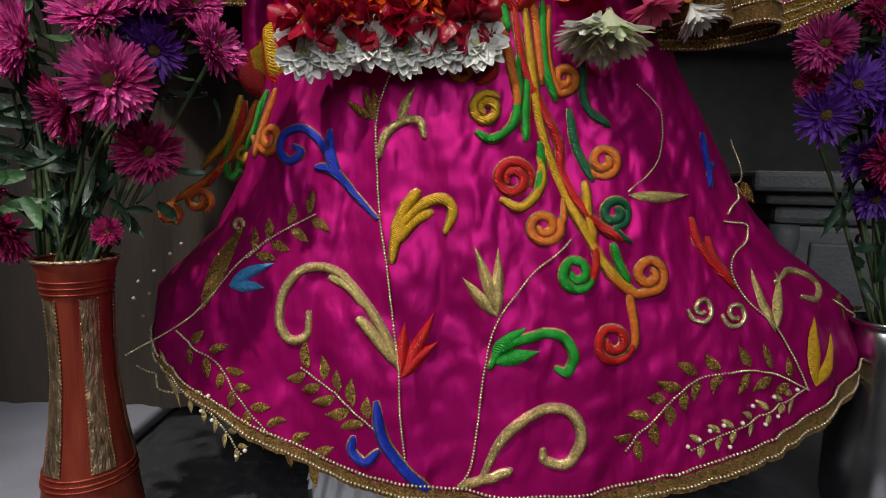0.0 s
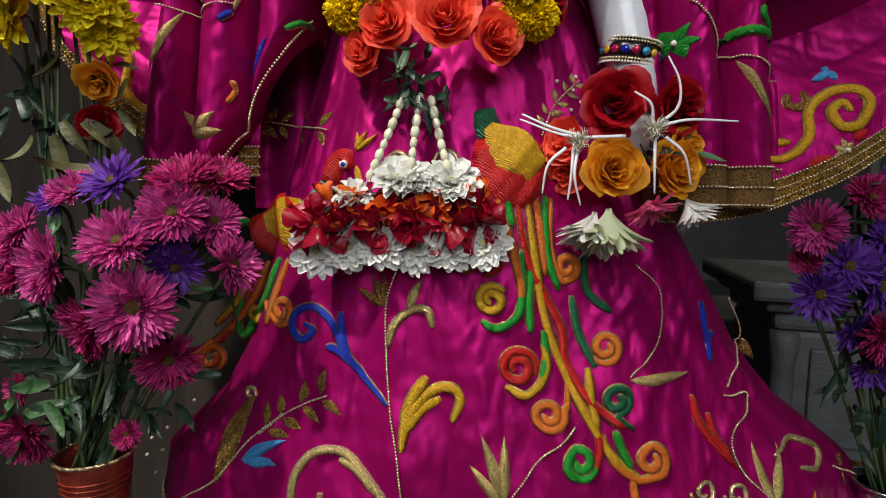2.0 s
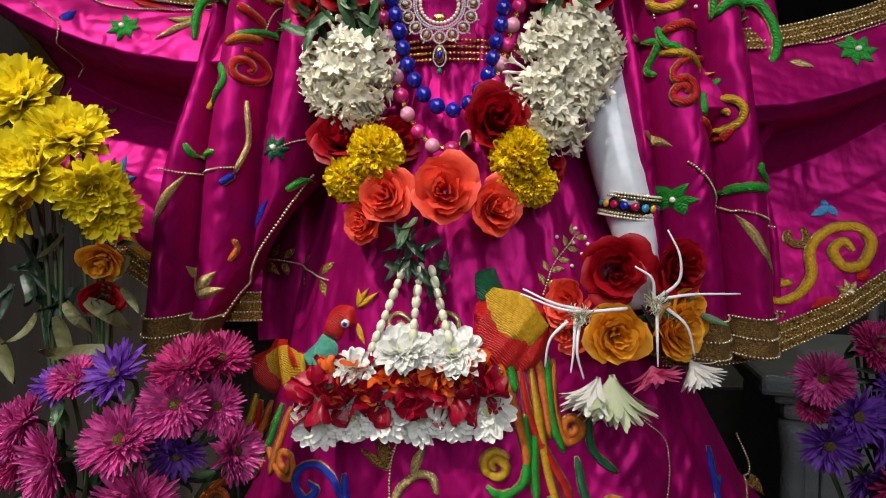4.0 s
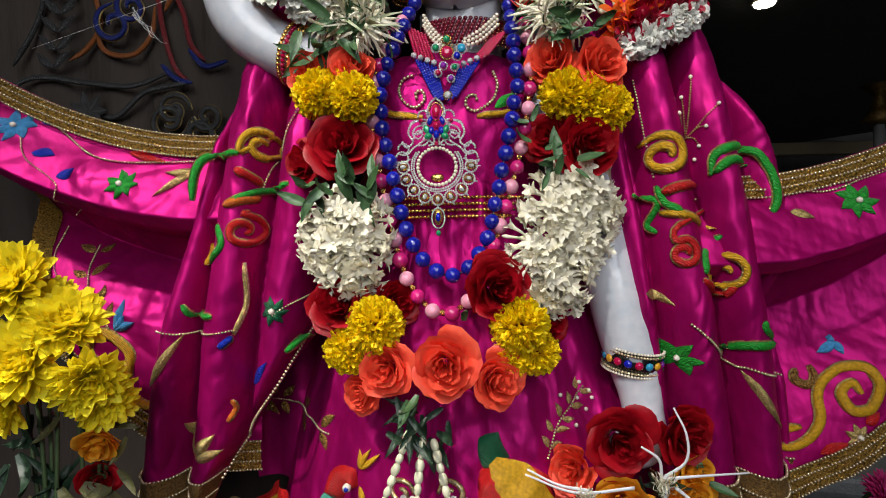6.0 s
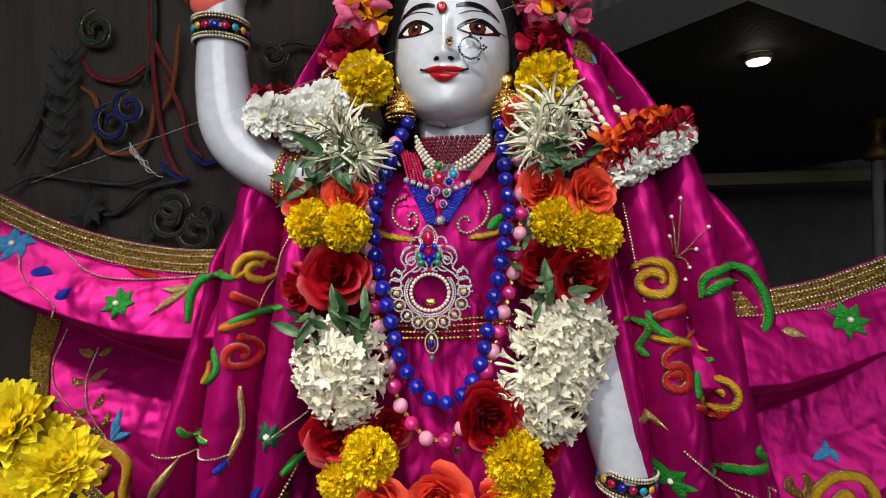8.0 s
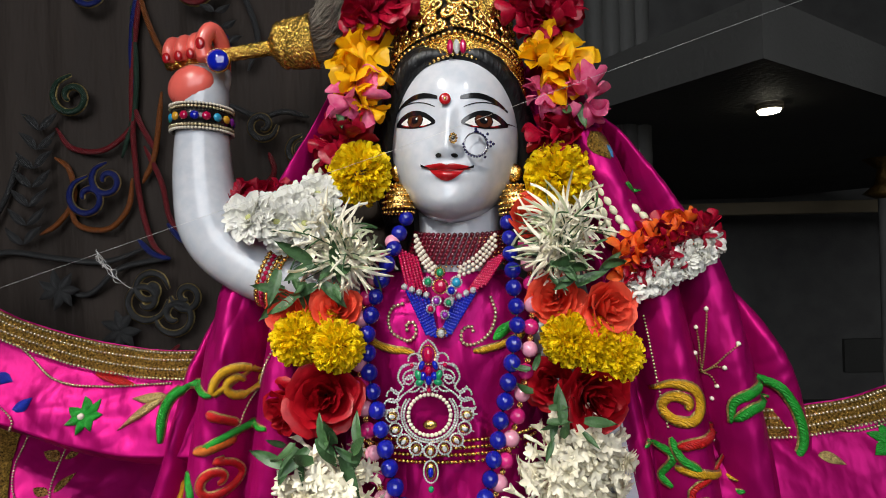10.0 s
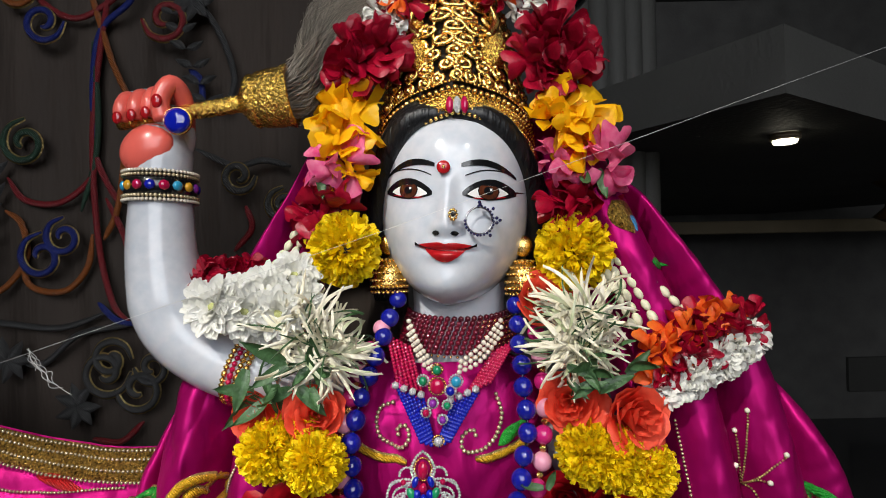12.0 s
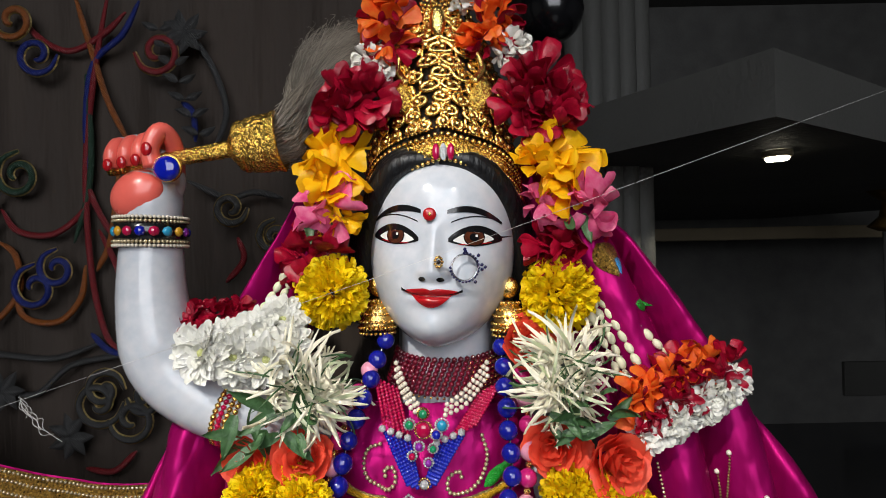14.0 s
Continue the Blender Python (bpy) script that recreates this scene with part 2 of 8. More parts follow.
def skirt_ripple(x, z):
    u = max(-1.0, min(1.0, (x - skirt_mid(z)) / skirt_half(z)))
    wave = 0.003 * math.sin(math.asin(u) * 23 + 5 * noise.noise((u * 2, z * 3, 0)))
    return wave + 0.007 * noise.noise((x * 9, z * 6, 3)) + crease(x, z, 7)


WING = ((0, 0.0), (0.08, -0.012), (0.18, -0.034), (0.25, -0.046), (0.285, -0.03), (0.32, 0.04), (0.45, 0.07), (0.6, 0.05), (0.78, 0.012), (1, -0.004))
WING_LEFT = ((0, 0.0), (0.08, -0.012), (0.18, -0.036), (0.25, -0.048), (0.285, -0.03), (0.32, 0.05), (0.40, 0.08), (0.5, 0.035), (0.6, 0.012), (0.78, 0.0), (1, -0.004))


def wing_top(x):
    if x < 0:
        return 1.012 + 0.0 * x + 1.05 * max(0, -x - 0.30) ** 2 + 0.05 * max(0, -x - 0.3)
    return 0.945 + 0.9 * max(0, x - 0.36) ** 2 + 0.12 * max(0, x - 0.36)


def wing_low(x):
    return (0.6 if x < 0 else 0.55) + 1.3 * max(0, abs(x) - 0.32) ** 2 + 0.15 * max(0, abs(x) - 0.3)


def wing_y(x, z):
    """Depth of the spread veil on either side."""
    s = (wing_top(x) - z) / (wing_top(x) - wing_low(x))
    return 0.685 + table(s, WING_LEFT) if x < 0 else 0.65 + table(s, WING)


def fall_y(x, z):
    """Depth of the pleated veil that hangs from the shoulders."""
    d = abs(x) - table(z, ((0.6, 0.27), (1.1, 0.2), (1.3, 0.12)))
    base = table(z, ((0.6, 0.63), (0.8, 0.62), (1.0, 0.635), (1.15, 0.67), (1.32, 0.7))) + (0.02 if x < 0 else 0.0)
    return base + 0.012 - 0.052 * abs(math.sin(d * 48 + 0.9)) ** 0.6 + 2.0 * d * d


def head_half(z):
    return 1.05 * max(0.002, curve(z, ((-0.093, 0.004), (-0.090, 0.019), (-0.082, 0.0335), (-0.068, 0.0475), (-0.047, 0.0602), (-0.02, 0.0668), (0.01, 0.0675), (0.04, 0.0645), (0.062, 0.0575), (0.08, 0.044), (0.092, 0.022), (0.097, 0.002))))


def head_front(z):
    return max(0.002, curve(z, ((-0.093, 0.042), (-0.090, 0.053), (-0.082, 0.0655), (-0.068, 0.0735), (-0.047, 0.0765), (-0.02, 0.077), (0.01, 0.077), (0.04, 0.0765), (0.062, 0.07), (0.08, 0.054), (0.092, 0.03), (0.097, 0.004))))


def bump(x, z, cx, cz, sx, sz):
    return math.exp(-((x - cx) / sx) ** 2 - ((z - cz) / sz) ** 2)


def relief(x, z):
    """How far the carved face stands out."""
    d = 0.0
    up = curve(z, ((-0.04, 0.0), (-0.034, 0.0025), (-0.028, 0.0072), (-0.0225, 0.0098), (-0.017, 0.0096), (-0.008, 0.0072), (0.004, 0.005), (0.02, 0.002), (0.03, 0)))
    d += up * math.exp(-(x / table(z, ((-0.03, 0.0095), (-0.015, 0.0068), (0.01, 0.006), (0.03, 0.008)))) ** 2)
    d += 0.0028 * (bump(x, z, -0.009, -0.023, 0.0045, 0.005) + bump(x, z, 0.009, -0.023, 0.0045, 0.005))
    d -= 0.0035 * (bump(x, z, -0.032, 0.006, 0.017, 0.012) + bump(x, z, 0.032, 0.006, 0.017, 0.012))
    d += 0.0028 * (bump(x, z, -0.032, 0.008, 0.014, 0.007) + bump(x, z, 0.032, 0.008, 0.014, 0.007))
    d += 0.004 * bump(x, z, 0, -0.0385, 0.017, 0.004) + 0.005 * bump(x, z, 0, -0.0475, 0.014, 0.0045)
    d -= 0.002 * bump(x, z, 0, -0.043, 0.02, 0.0014)
    d += 0.005 * bump(x, z, 0, -0.074, 0.018, 0.012)
    d += 0.003 * (bump(x, z, -0.035, -0.025, 0.016, 0.018) + bump(x, z, 0.035, -0.025, 0.016, 0.018))
    return d


def face_y(x, z):
    """Local depth of the face: the front looks along -y."""
    u = max(-0.97, min(0.97, x / head_half(z)))
    return -head_front(z) * (1 - abs(u) ** 2.1) ** 0.5 - relief(x, z)

# ---- the setting ----
bm = bmesh.new()
block(bm, (0.2, 0.5, -0.05), (7.0, 7.0, 0.1))
solo("floor", bm, FLOOR, "dark polished granite altar floor", "floor", kind="structure", smooth=False)
bm = bmesh.new()
block(bm, (0.2, 4.05, 1.5), (7.0, 0.1, 3.0))
solo("wall_north", bm, SHADED_GREY, "back wall with shade put into its dark colour", "wall", kind="structure", smooth=False)
bm = bmesh.new()
block(bm, (3.75, 0.5, 1.5), (0.1, 7.0, 3.0))
solo("wall_east", bm, SHADED_GREY, "side wall with shade put into its dark colour", "wall", kind="structure", smooth=False)
# West and south walls stay out of view and throw fill light back.
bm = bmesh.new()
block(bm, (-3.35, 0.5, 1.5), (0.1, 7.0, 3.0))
solo("wall_west", bm, BOUNCE_WALL, "unseen side wall made pale to bounce light", "wall", kind="structure", smooth=False)
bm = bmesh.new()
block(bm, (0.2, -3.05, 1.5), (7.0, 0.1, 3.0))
solo("wall_south", bm, BOUNCE_WALL, "unseen wall behind the viewer, made pale to bounce light", "wall", kind="structure", smooth=False)
bm = bmesh.new()
block(bm, (0.2, 0.5, 3.05), (7.2, 7.2, 0.1))
solo("ceiling", bm, SHADED_DARK, "plain ceiling, its shade put into the colour", "ceiling", kind="structure", smooth=False)

# ---- the dress ----
skirt = thing("skirt", "long flared magenta satin skirt with colourful padded embroidery", "skirt", (0.08, 0.66, 0.08))


def skirt_point(a, v):
    """a from -pi to pi round the body (0 in front), v from the hem to the waist."""
    x0 = skirt_mid(0.15) + skirt_half(0.15) * math.sin(a)
    z = hem_z(x0) + (0.96 - hem_z(x0)) * v
    x = skirt_mid(z) + skirt_half(z) * math.sin(a)
    front = 0.497 + 0.158 * (z - 0.08)
    y = front + 0.17 * (1 - math.cos(a))
    return (x, y + skirt_ripple(x, z), z)


bm = bmesh.new()
sheet(bm, lambda u, v: skirt_point((u - 0.5) * math.tau, v), 420, 190, True)
part("skirt_cloth", bm, SATIN, skirt)

bodice = thing("bodice", "fitted magenta satin bodice with gold scrollwork", "bodice", (0.0, 0.68, 0.8))


def bodice_point(u, v):
    a, z = (u - 0.5) * math.tau, 0.78 + 0.315 * v
    half = table(z, ((0.78, 0.125), (0.88, 0.098), (0.98, 0.11), (1.05, 0.118), (1.08, 0.1), (1.095, 0.07)))
    deep = table(z, ((0.78, 0.075), (0.9, 0.06), (1.0, 0.068), (1.05, 0.062), (1.08, 0.052), (1.095, 0.04)))
    return (half * math.sin(a), 0.69 - deep * math.cos(a) + crease(0.11 * a, z, 2) + 0.002 * math.sin(a * 30) * (1 - v), z)


def bodice_y(x, z):
    v = max(0.0, min(1.0, (z - 0.78) / 0.315))
    half = abs(bodice_point(0.75, v)[0])
    return bodice_point(0.5 + math.asin(max(-0.99, min(0.99, x / half))) / math.tau, v)[1]


bm = bmesh.new()
sheet(bm, bodice_point, 96, 50, True)
part("bodice_cloth", bm, SATIN, bodice)

veil = thing("veil", "magenta satin veil draped from the head and spread wide", "veil", (0, 0.72, 0.6))


def wing_ripple(x, z):
    return 0.008 * noise.noise((x * 12, z * 12, 5)) + 0.5 * crease(z * 0.9 + 0.25 * x, x * 0.9, 4)


def fall_ripple(x, z):
    return 0.006 * noise.noise((x * 18, z * 8, 4)) + 0.75 * crease(x, z, 11)


def wing_point(side, u, v):
    x = side * (0.24 + (0.37 if side < 0 else 0.42) * u)
    zt, zb = wing_top(x), wing_low(x)
    edge = 0.05 * max(0, v - 0.15) * u
    z = zt + (zb - zt) * v
    x2 = x - side * edge * (2.7 if side < 0 else 0.3)
    y = wing_y(x2, z) + wing_ripple(x2, z)
    return (x2, y, z)


for side in (-1, 1):
    bm = bmesh.new()
    sheet(bm, lambda u, v: wing_point(side, u, v), 170, 200)
    part("spread_side", bm, SATIN, veil)


def fall_edges(z, side):
    if side > 0:
        inner = table(z, ((0.55, 0.225), (0.75, 0.205), (0.95, 0.175), (1.1, 0.15), (1.33, 0.09)))
        outer = table(z, ((0.55, 0.40), (0.7, 0.385), (0.8, 0.36), (0.9, 0.398), (0.96, 0.394), (1.06, 0.328), (1.25, 0.203), (1.33, 0.14)))
    else:
        inner = -table(z, ((0.55, 0.3), (0.62, 0.27), (0.7, 0.215), (0.78, 0.16), (0.9, 0.14), (1.05, 0.14), (1.33, 0.08)))
        outer = -table(z, ((0.55, 0.385), (0.7, 0.365), (0.9, 0.3), (1.0, 0.275), (1.1, 0.24), (1.25, 0.15), (1.33, 0.11)))
    return inner, outer


def fall_point(side, u, v):
    z = 0.57 + 0.76 * v
    inner, outer = fall_edges(z, side)
    x = inner + (outer - inner) * u
    y = fall_y(x, z) + fall_ripple(x, z) + 0.04 * (max(0, 0.12 - u) / 0.12) ** 2 + 0.022 * (max(0, u - 0.88) / 0.12) ** 2
    return (x, y, z)


for side in (-1, 1):
    bm = bmesh.new()
    sheet(bm, lambda u, v: fall_point(side, u, v), 110, 240)
    part("shoulder_fall", bm, SATIN, veil)


bm = bmesh.new()
sheet(bm, lambda u, v: (-0.27 + 0.52 * u, 0.745 + 0.012 * math.sin(u * 40) + crease(u * 0.66, v * 0.5, 1), 0.56 + 0.34 * v), 100, 60)
part("back_panel", bm, SATIN, veil)

# ---- the marble statue: one mesh ----
EYE_WHITE = surface("painted_eye_white", (0.8, 0.78, 0.76), 0.15, vary=0.05, coat=0.5)
IRIS = surface("painted_brown_iris", (0.09, 0.025, 0.012), 0.12, vary=0.5, scale=300, coat=0.6)
BLACK = surface("black_gloss_paint", (0.006, 0.006, 0.007), 0.2, vary=0.2, coat=0.4)
LIP = surface("red_gloss_paint", (0.42, 0.008, 0.012), 0.18, vary=0.25, scale=120, coat=0.5)
CORAL = surface("coral_paint", (0.78, 0.13, 0.10), 0.3, vary=0.12, scale=60, coat=0.3)
HEAD = Matrix.Translation((0.018, 0.69, 1.24)) @ pose(0, 0, 0, 0, 3.0, -6.5)


def statue_mesh():
    bm = bmesh.new()

    def head_point(u, v):
        a = (u - 0.5) * math.tau
        z = -0.093 + 0.190 * (0.5 - 0.5 * math.cos(math.pi * v))
        s, c = math.sin(a), math.cos(a)
        x = head_half(z) * (1 if s > 0 else -1) * abs(s)
        if c > 0:
            y = -head_front(z) * (1 - abs(s) ** 2.1) ** 0.5 - relief(x, z) * min(1, c * 2.5)
        else:
            y = -c * table(z, ((-0.09, 0.03), (-0.04, 0.07), (0.03, 0.085), (0.08, 0.06), (0.097, 0.0)))
        return HEAD @ Vector((x, y, z))

    sheet(bm, head_point, 150, 130, True)

    def patch(low, high, x0, x1, slot, lift=0.0005, nx=20, nz=5):
        def f(u, v):
            x = x0 + (x1 - x0) * u
            z = low(u) + (high(u) - low(u)) * v
            return HEAD @ Vector((x, face_y(x, z) - lift, z))
        sheet(bm, f, nx, nz, slot=slot)

    def arc(u, p=1.0):
        return max(0.0, math.sin(math.pi * u)) ** p

    for s in (-1, 1):
        def ex(u):
            return u if s > 0 else 1 - u
        xa, xb = (0.013, 0.059) if s > 0 else (-0.059, -0.013)
        tilt = 0.003
        base = 0.006
        patch(lambda u: base - 0.002 + tilt * ex(u) - 0.0046 * arc(u, 0.9), lambda u: base + 0.001 + tilt * ex(u) + 0.0106 * arc(u, 0.8), xa, xb, 3, 0.0005)
        patch(lambda u: base - 0.001 + tilt * ex(u) - 0.0042 * arc(u, 0.8), lambda u: base - 0.001 + tilt * ex(u) + 0.0068 * arc(u, 0.8), xa + (0.004 if s > 0 else 0.007), xb - (0.007 if s > 0 else 0.004), 1, 0.0009)
        patch(lambda u: base - 0.0042 + tilt * ex(u) - 0.0012 * arc(u, 0.9), lambda u: base - 0.0036 + tilt * ex(u) - 0.0006 * arc(u, 0.9), xa + 0.009, xb - 0.009, 4, 0.0011, 16, 1)
        patch(lambda u: base + 0.0025 + 0.0035 * u, lambda u: base + 0.0032 + 0.0030 * u + 0.0014 * (1 - u), xb - 0.004, xb + 0.009, 3, 0.0008, 10, 2) if s > 0 else None
        mid = 0.5 * (xa + xb) - s * 0.001
        for r, slot, lift in ((0.0092, 3, 0.0012), (0.0083, 2, 0.0015), (0.004, 3, 0.0018)):
            patch(lambda u: base + 0.0028 - 0.85 * r * math.sqrt(max(0, 1 - (2 * u - 1) ** 2)), lambda u: base + 0.0028 + min(0.0044, 0.85 * r * math.sqrt(max(0, 1 - (2 * u - 1) ** 2))), mid - r, mid + r, slot, lift, 14, 4)
        # Small white glint painted onto the pupil.
        patch(lambda u: base + 0.003, lambda u: base + 0.005, mid + 0.001, mid + 0.003, 1, 0.0021, 4, 2)
        patch(lambda u: base + 0.0105 + 0.0085 * arc(0.12 + 0.76 * u, 0.8) + tilt * ex(u), lambda u: base + 0.0113 + 0.0087 * arc(0.12 + 0.76 * u, 0.8) + tilt * ex(u), xa + 0.002, xb - 0.001, 3, 0.0005, 20, 1)
        br = lambda u: 0.0215 + 0.0115 * math.sin(math.pi * (0.25 + 0.6 * ex(u))) - 0.004 * ex(u) ** 3
        bxa, bxb = (0.0115, 0.0585) if s > 0 else (-0.0585, -0.0115)
        patch(lambda u: br(u) - 0.0028 * arc(0.9 - 0.86 * ex(u), 0.5), lambda u: br(u) + 0.0028 * arc(0.9 - 0.86 * ex(u), 0.5), bxa, bxb, 3, 0.0008, 22, 3)
        patch(lambda u: -0.0288 - 0.002 * arc(u, 0.6), lambda u: -0.0288 + 0.002 * arc(u, 0.6), 0.0045 if s > 0 else -0.0115, 0.0115 if s > 0 else -0.0045, 3, 0.0011, 8, 3)
    cup = lambda u: 0.0042 * (2 * abs(u - 0.5)) ** 2
    patch(lambda u: -0.0446 + cup(u), lambda u: -0.0432 + cup(u) + 0.0068 * arc(u, 0.8) - 0.0016 * math.exp(-((u - 0.5) / 0.07) ** 2), -0.0235, 0.0235, 4, 0.0014, 40, 8)
    patch(lambda u: -0.0436 + cup(u) - 0.0098 * arc(u, 1.1), lambda u: -0.0426 + cup(u), -0.0205, 0.0205, 4, 0.0012, 40, 8)
    patch(lambda u: -0.0436 + 1.25 * cup(u) - 0.0012 * abs(2 * u - 1) ** 6, lambda u: -0.0431 + 1.25 * cup(u) + 0.0012 * abs(2 * u - 1) ** 6, -0.0268, 0.0268, 3, 0.0019, 40, 2)

    # neck and chest
    def neck_point(u, v):
        a = (u - 0.5) * math.tau
        z = 1.04 + 0.135 * v
        r = table(v, ((0, 0.06), (0.25, 0.052), (0.45, 0.047), (0.8, 0.046), (1, 0.048)))
        return (0.02 + r * math.sin(a), 0.705 - r * 0.95 * math.cos(a), z)
    sheet(bm, neck_point, 40, 14, True)

    def limb(points, radii):
        line = spline(points, 8)
        tube(bm, line, lambda t: table(t, radii), 24)

    limb(((-0.10, 0.69, 1.05), (-0.155, 0.655, 1.085), (-0.205, 0.645, 1.108), (-0.236, 0.642, 1.14), (-0.246, 0.64, 1.19), (-0.247, 0.64, 1.24), (-0.246, 0.64, 1.275), (-0.242, 0.64, 1.31)),
         ((0, 0.033), (0.3, 0.031), (0.48, 0.033), (0.62, 0.029), (0.8, 0.0245), (0.9, 0.0255), (1, 0.022)))
    # the closed fist round a handle
    ball(bm, (-0.243, 0.642, 1.305), 1, 20, 14, (0.026, 0.019, 0.03))
    ball(bm, (-0.2505, 0.6255, 1.291), 1, 24, 16, (0.0255, 0.0140, 0.0205), 5, pose(0, 0, 0, 0, -35, 0))
    for k, (x, z) in enumerate(((-0.268, 1.332), (-0.256, 1.334), (-0.244, 1.336))):
        tube(bm, spline(((x + 0.001, 0.648, z), (x, 0.628, z + 0.004), (x - 0.0005, 0.618, z - 0.006), (x - 0.001, 0.618, z - 0.019)), 6), lambda t: 0.0066 if t < 0.85 else 0.005, 12, slot=5)
        ball(bm, (x + 0.001, 0.632, z + 0.0035), 0.0082, 12, 8)
        ball(bm, (x - 0.001, 0.6112, z - 0.017), 0.0042, 10, 6, (1, 0.5, 1.3), 4)
    tube(bm, spline(((-0.226, 0.645, 1.31), (-0.221, 0.63, 1.335), (-0.226, 0.618, 1.345), (-0.233, 0.613, 1.33), (-0.231, 0.614, 1.313)), 6), 0.0078, 12, slot=5)
    ball(bm, (-0.2325, 0.606, 1.327), 0.0048, 10, 6, (1, 0.5, 1.3), 4)
    # the lowered arm
    limb(((0.10, 0.69, 1.04), (0.155, 0.67, 0.98), (0.168, 0.655, 0.91), (0.183, 0.64, 0.82), (0.2, 0.63, 0.74), (0.206, 0.622, 0.70), (0.205, 0.612, 0.67)),
         ((0, 0.034), (0.3, 0.033), (0.6, 0.031), (0.8, 0.024), (0.9, 0.022), (1, 0.024)))
    ball(bm, (0.2, 0.61, 0.655), 1, 16, 10, (0.028, 0.018, 0.03))
    return bm


solo("statue", statue_mesh(), (MARBLE, EYE_WHITE, IRIS, BLACK, LIP, CORAL), "white marble statue of a standing figure with painted face", "statue")

# ---- embroidery ----
LINES = {"skirt": lambda x, z: skirt_y(x, z) + skirt_ripple(x, z), "wing": lambda x, z: wing_y(x, z) + wing_ripple(x, z), "fall": lambda x, z: fall_y(x, z) + fall_ripple(x, z), "bodice": bodice_y, "curtain": lambda x, z: 0.815}


def on_cloth(cloth, pts, lift=0.0, steps=7):
    """A smooth line over a cloth through a few (x, z) places."""
    flat = spline([(x, 0, z) for x, z in pts], steps)
    return [Vector((p.x, LINES[cloth](p.x, p.z) - lift, p.z)) for p in flat]


def stitched(line, r, mat, owner, name="embroidered_scroll", taper=True, gold=True):
    bm = bmesh.new()
    shape = (lambda t: r * (0.35 + 0.65 * min(1, 6 * t, 6 * (1 - t)) ** 0.7)) if taper else r
    tube(bm, line, shape, 8, 0.75)
    if gold:
        back = [p + Vector((0, r * 0.3, 0)) for p in line]
        tube(bm, back, (lambda t: shape(t) + 0.0015) if taper else r + 0.0015, 6, 0.35, slot=1)
    return part(name, bm, (mat, BEADWORK if mat is GOLD_DULL else GOLD_DULL), owner)


def scroll(cloth, pts, mat, owner, r=0.004, lift=0.002):
    return stitched(on_cloth(cloth, pts, lift), r * (0.76 if cloth == "fall" else 1.0), mat, owner)


def whorl(cloth, centre, size, start, turns, mat, owner, r=0.0038, tail=(), lift=0.002):
    """A spiral that starts at its rim, at the angle start in degrees, after a tail of places; turns below zero run clockwise."""
    cx, cz = centre
    pts = list(tail)
    n = max(7, int(abs(turns) * 9))
    for i in range(n + 1):
        k = i / n
        a = radians(start) + math.tau * turns * k
        q = size * (1 - 0.78 * k)
        pts.append((cx + q * math.cos(a), cz + q * math.sin(a)))
    return stitched(on_cloth(cloth, pts, lift, 3), r * (0.76 if cloth == "fall" else 1.0), mat, owner)


BEAD = bmesh.new()
bmesh.ops.create_icosphere(BEAD, subdivisions=1, radius=1)
BEAD_V = [v.co.copy() for v in BEAD.verts]
BEAD_F = [[v.index for v in f.verts] for f in BEAD.faces]
BEAD.free()


def beads_mesh(name, places, r, mat):
    """Many small beads in one mesh."""
    verts, faces = [], []
    for i, p in enumerate(places):
        k = len(verts)
        s = r if not callable(r) else r(i)
        verts.extend([(p[0] + c.x * s, p[1] + c.y * s, p[2] + c.z * s) for c in BEAD_V])
        faces.extend([[a + k for a in f] for f in BEAD_F])
    data = bpy.data.meshes.new(name)
    data.from_pydata(verts, [], faces)
    data.materials.append(mat)
    data.polygons.foreach_set("use_smooth", [True] * len(data.polygons))
    return data


def along(line, gap):
    """Places at even steps along a line."""
    out, left = [line[0]], 0.0
    for a, b in zip(line, line[1:]):
        d = (b - a).length
        at = gap - left
        while at <= d and d > 0:
            out.append(a.lerp(b, at / d))
            at += gap
        left = d - (at - gap)
    return out


BEADWORK = surface("gold_bead_cord", (0.80, 0.66, 0.42), 0.26, 0.65, 0.5, 500)


def beaded(cloth, pts, owner, r=0.0016, gap=0.0034, mat=BEADWORK):
    return part("bead_cord", beads_mesh("bead_cord", along(on_cloth(cloth, pts, 0.0025, 10), gap), r, mat), mat, owner)


def petal_pad(cloth, base, tip, width, mat, owner, name="embroidered_leaf", thick=0.0035):
    """A padded leaf from base to tip on a cloth."""
    bm = bmesh.new()
    a, b = Vector((base[0], 0, base[1])), Vector((tip[0], 0, tip[1]))
    way = b - a
    side = Vector((-way.z, 0, way.x)).normalized() * width * 0.5
    bend = side * random.uniform(-0.5, 0.5)

    def f(u, v):
        wide = math.sin(math.pi * min(1, u ** 0.8)) * (2 * v - 1)
        p = a + way * u + side * wide + bend * math.sin(math.pi * u)
        up = thick * (1 - (2 * v - 1) ** 2) * math.sin(math.pi * u) ** 0.5 if 0 < u < 1 else 0
        return (p.x, LINES[cloth](p.x, p.z) - up - 0.0008, p.z)
    sheet(bm, f, 9, 4)
    return part(name, bm, mat, owner)


SEQUIN = surface("bronze_sequins", (0.40, 0.22, 0.06), 0.28, 0.8, 0.6, 500, 0.002, 900)


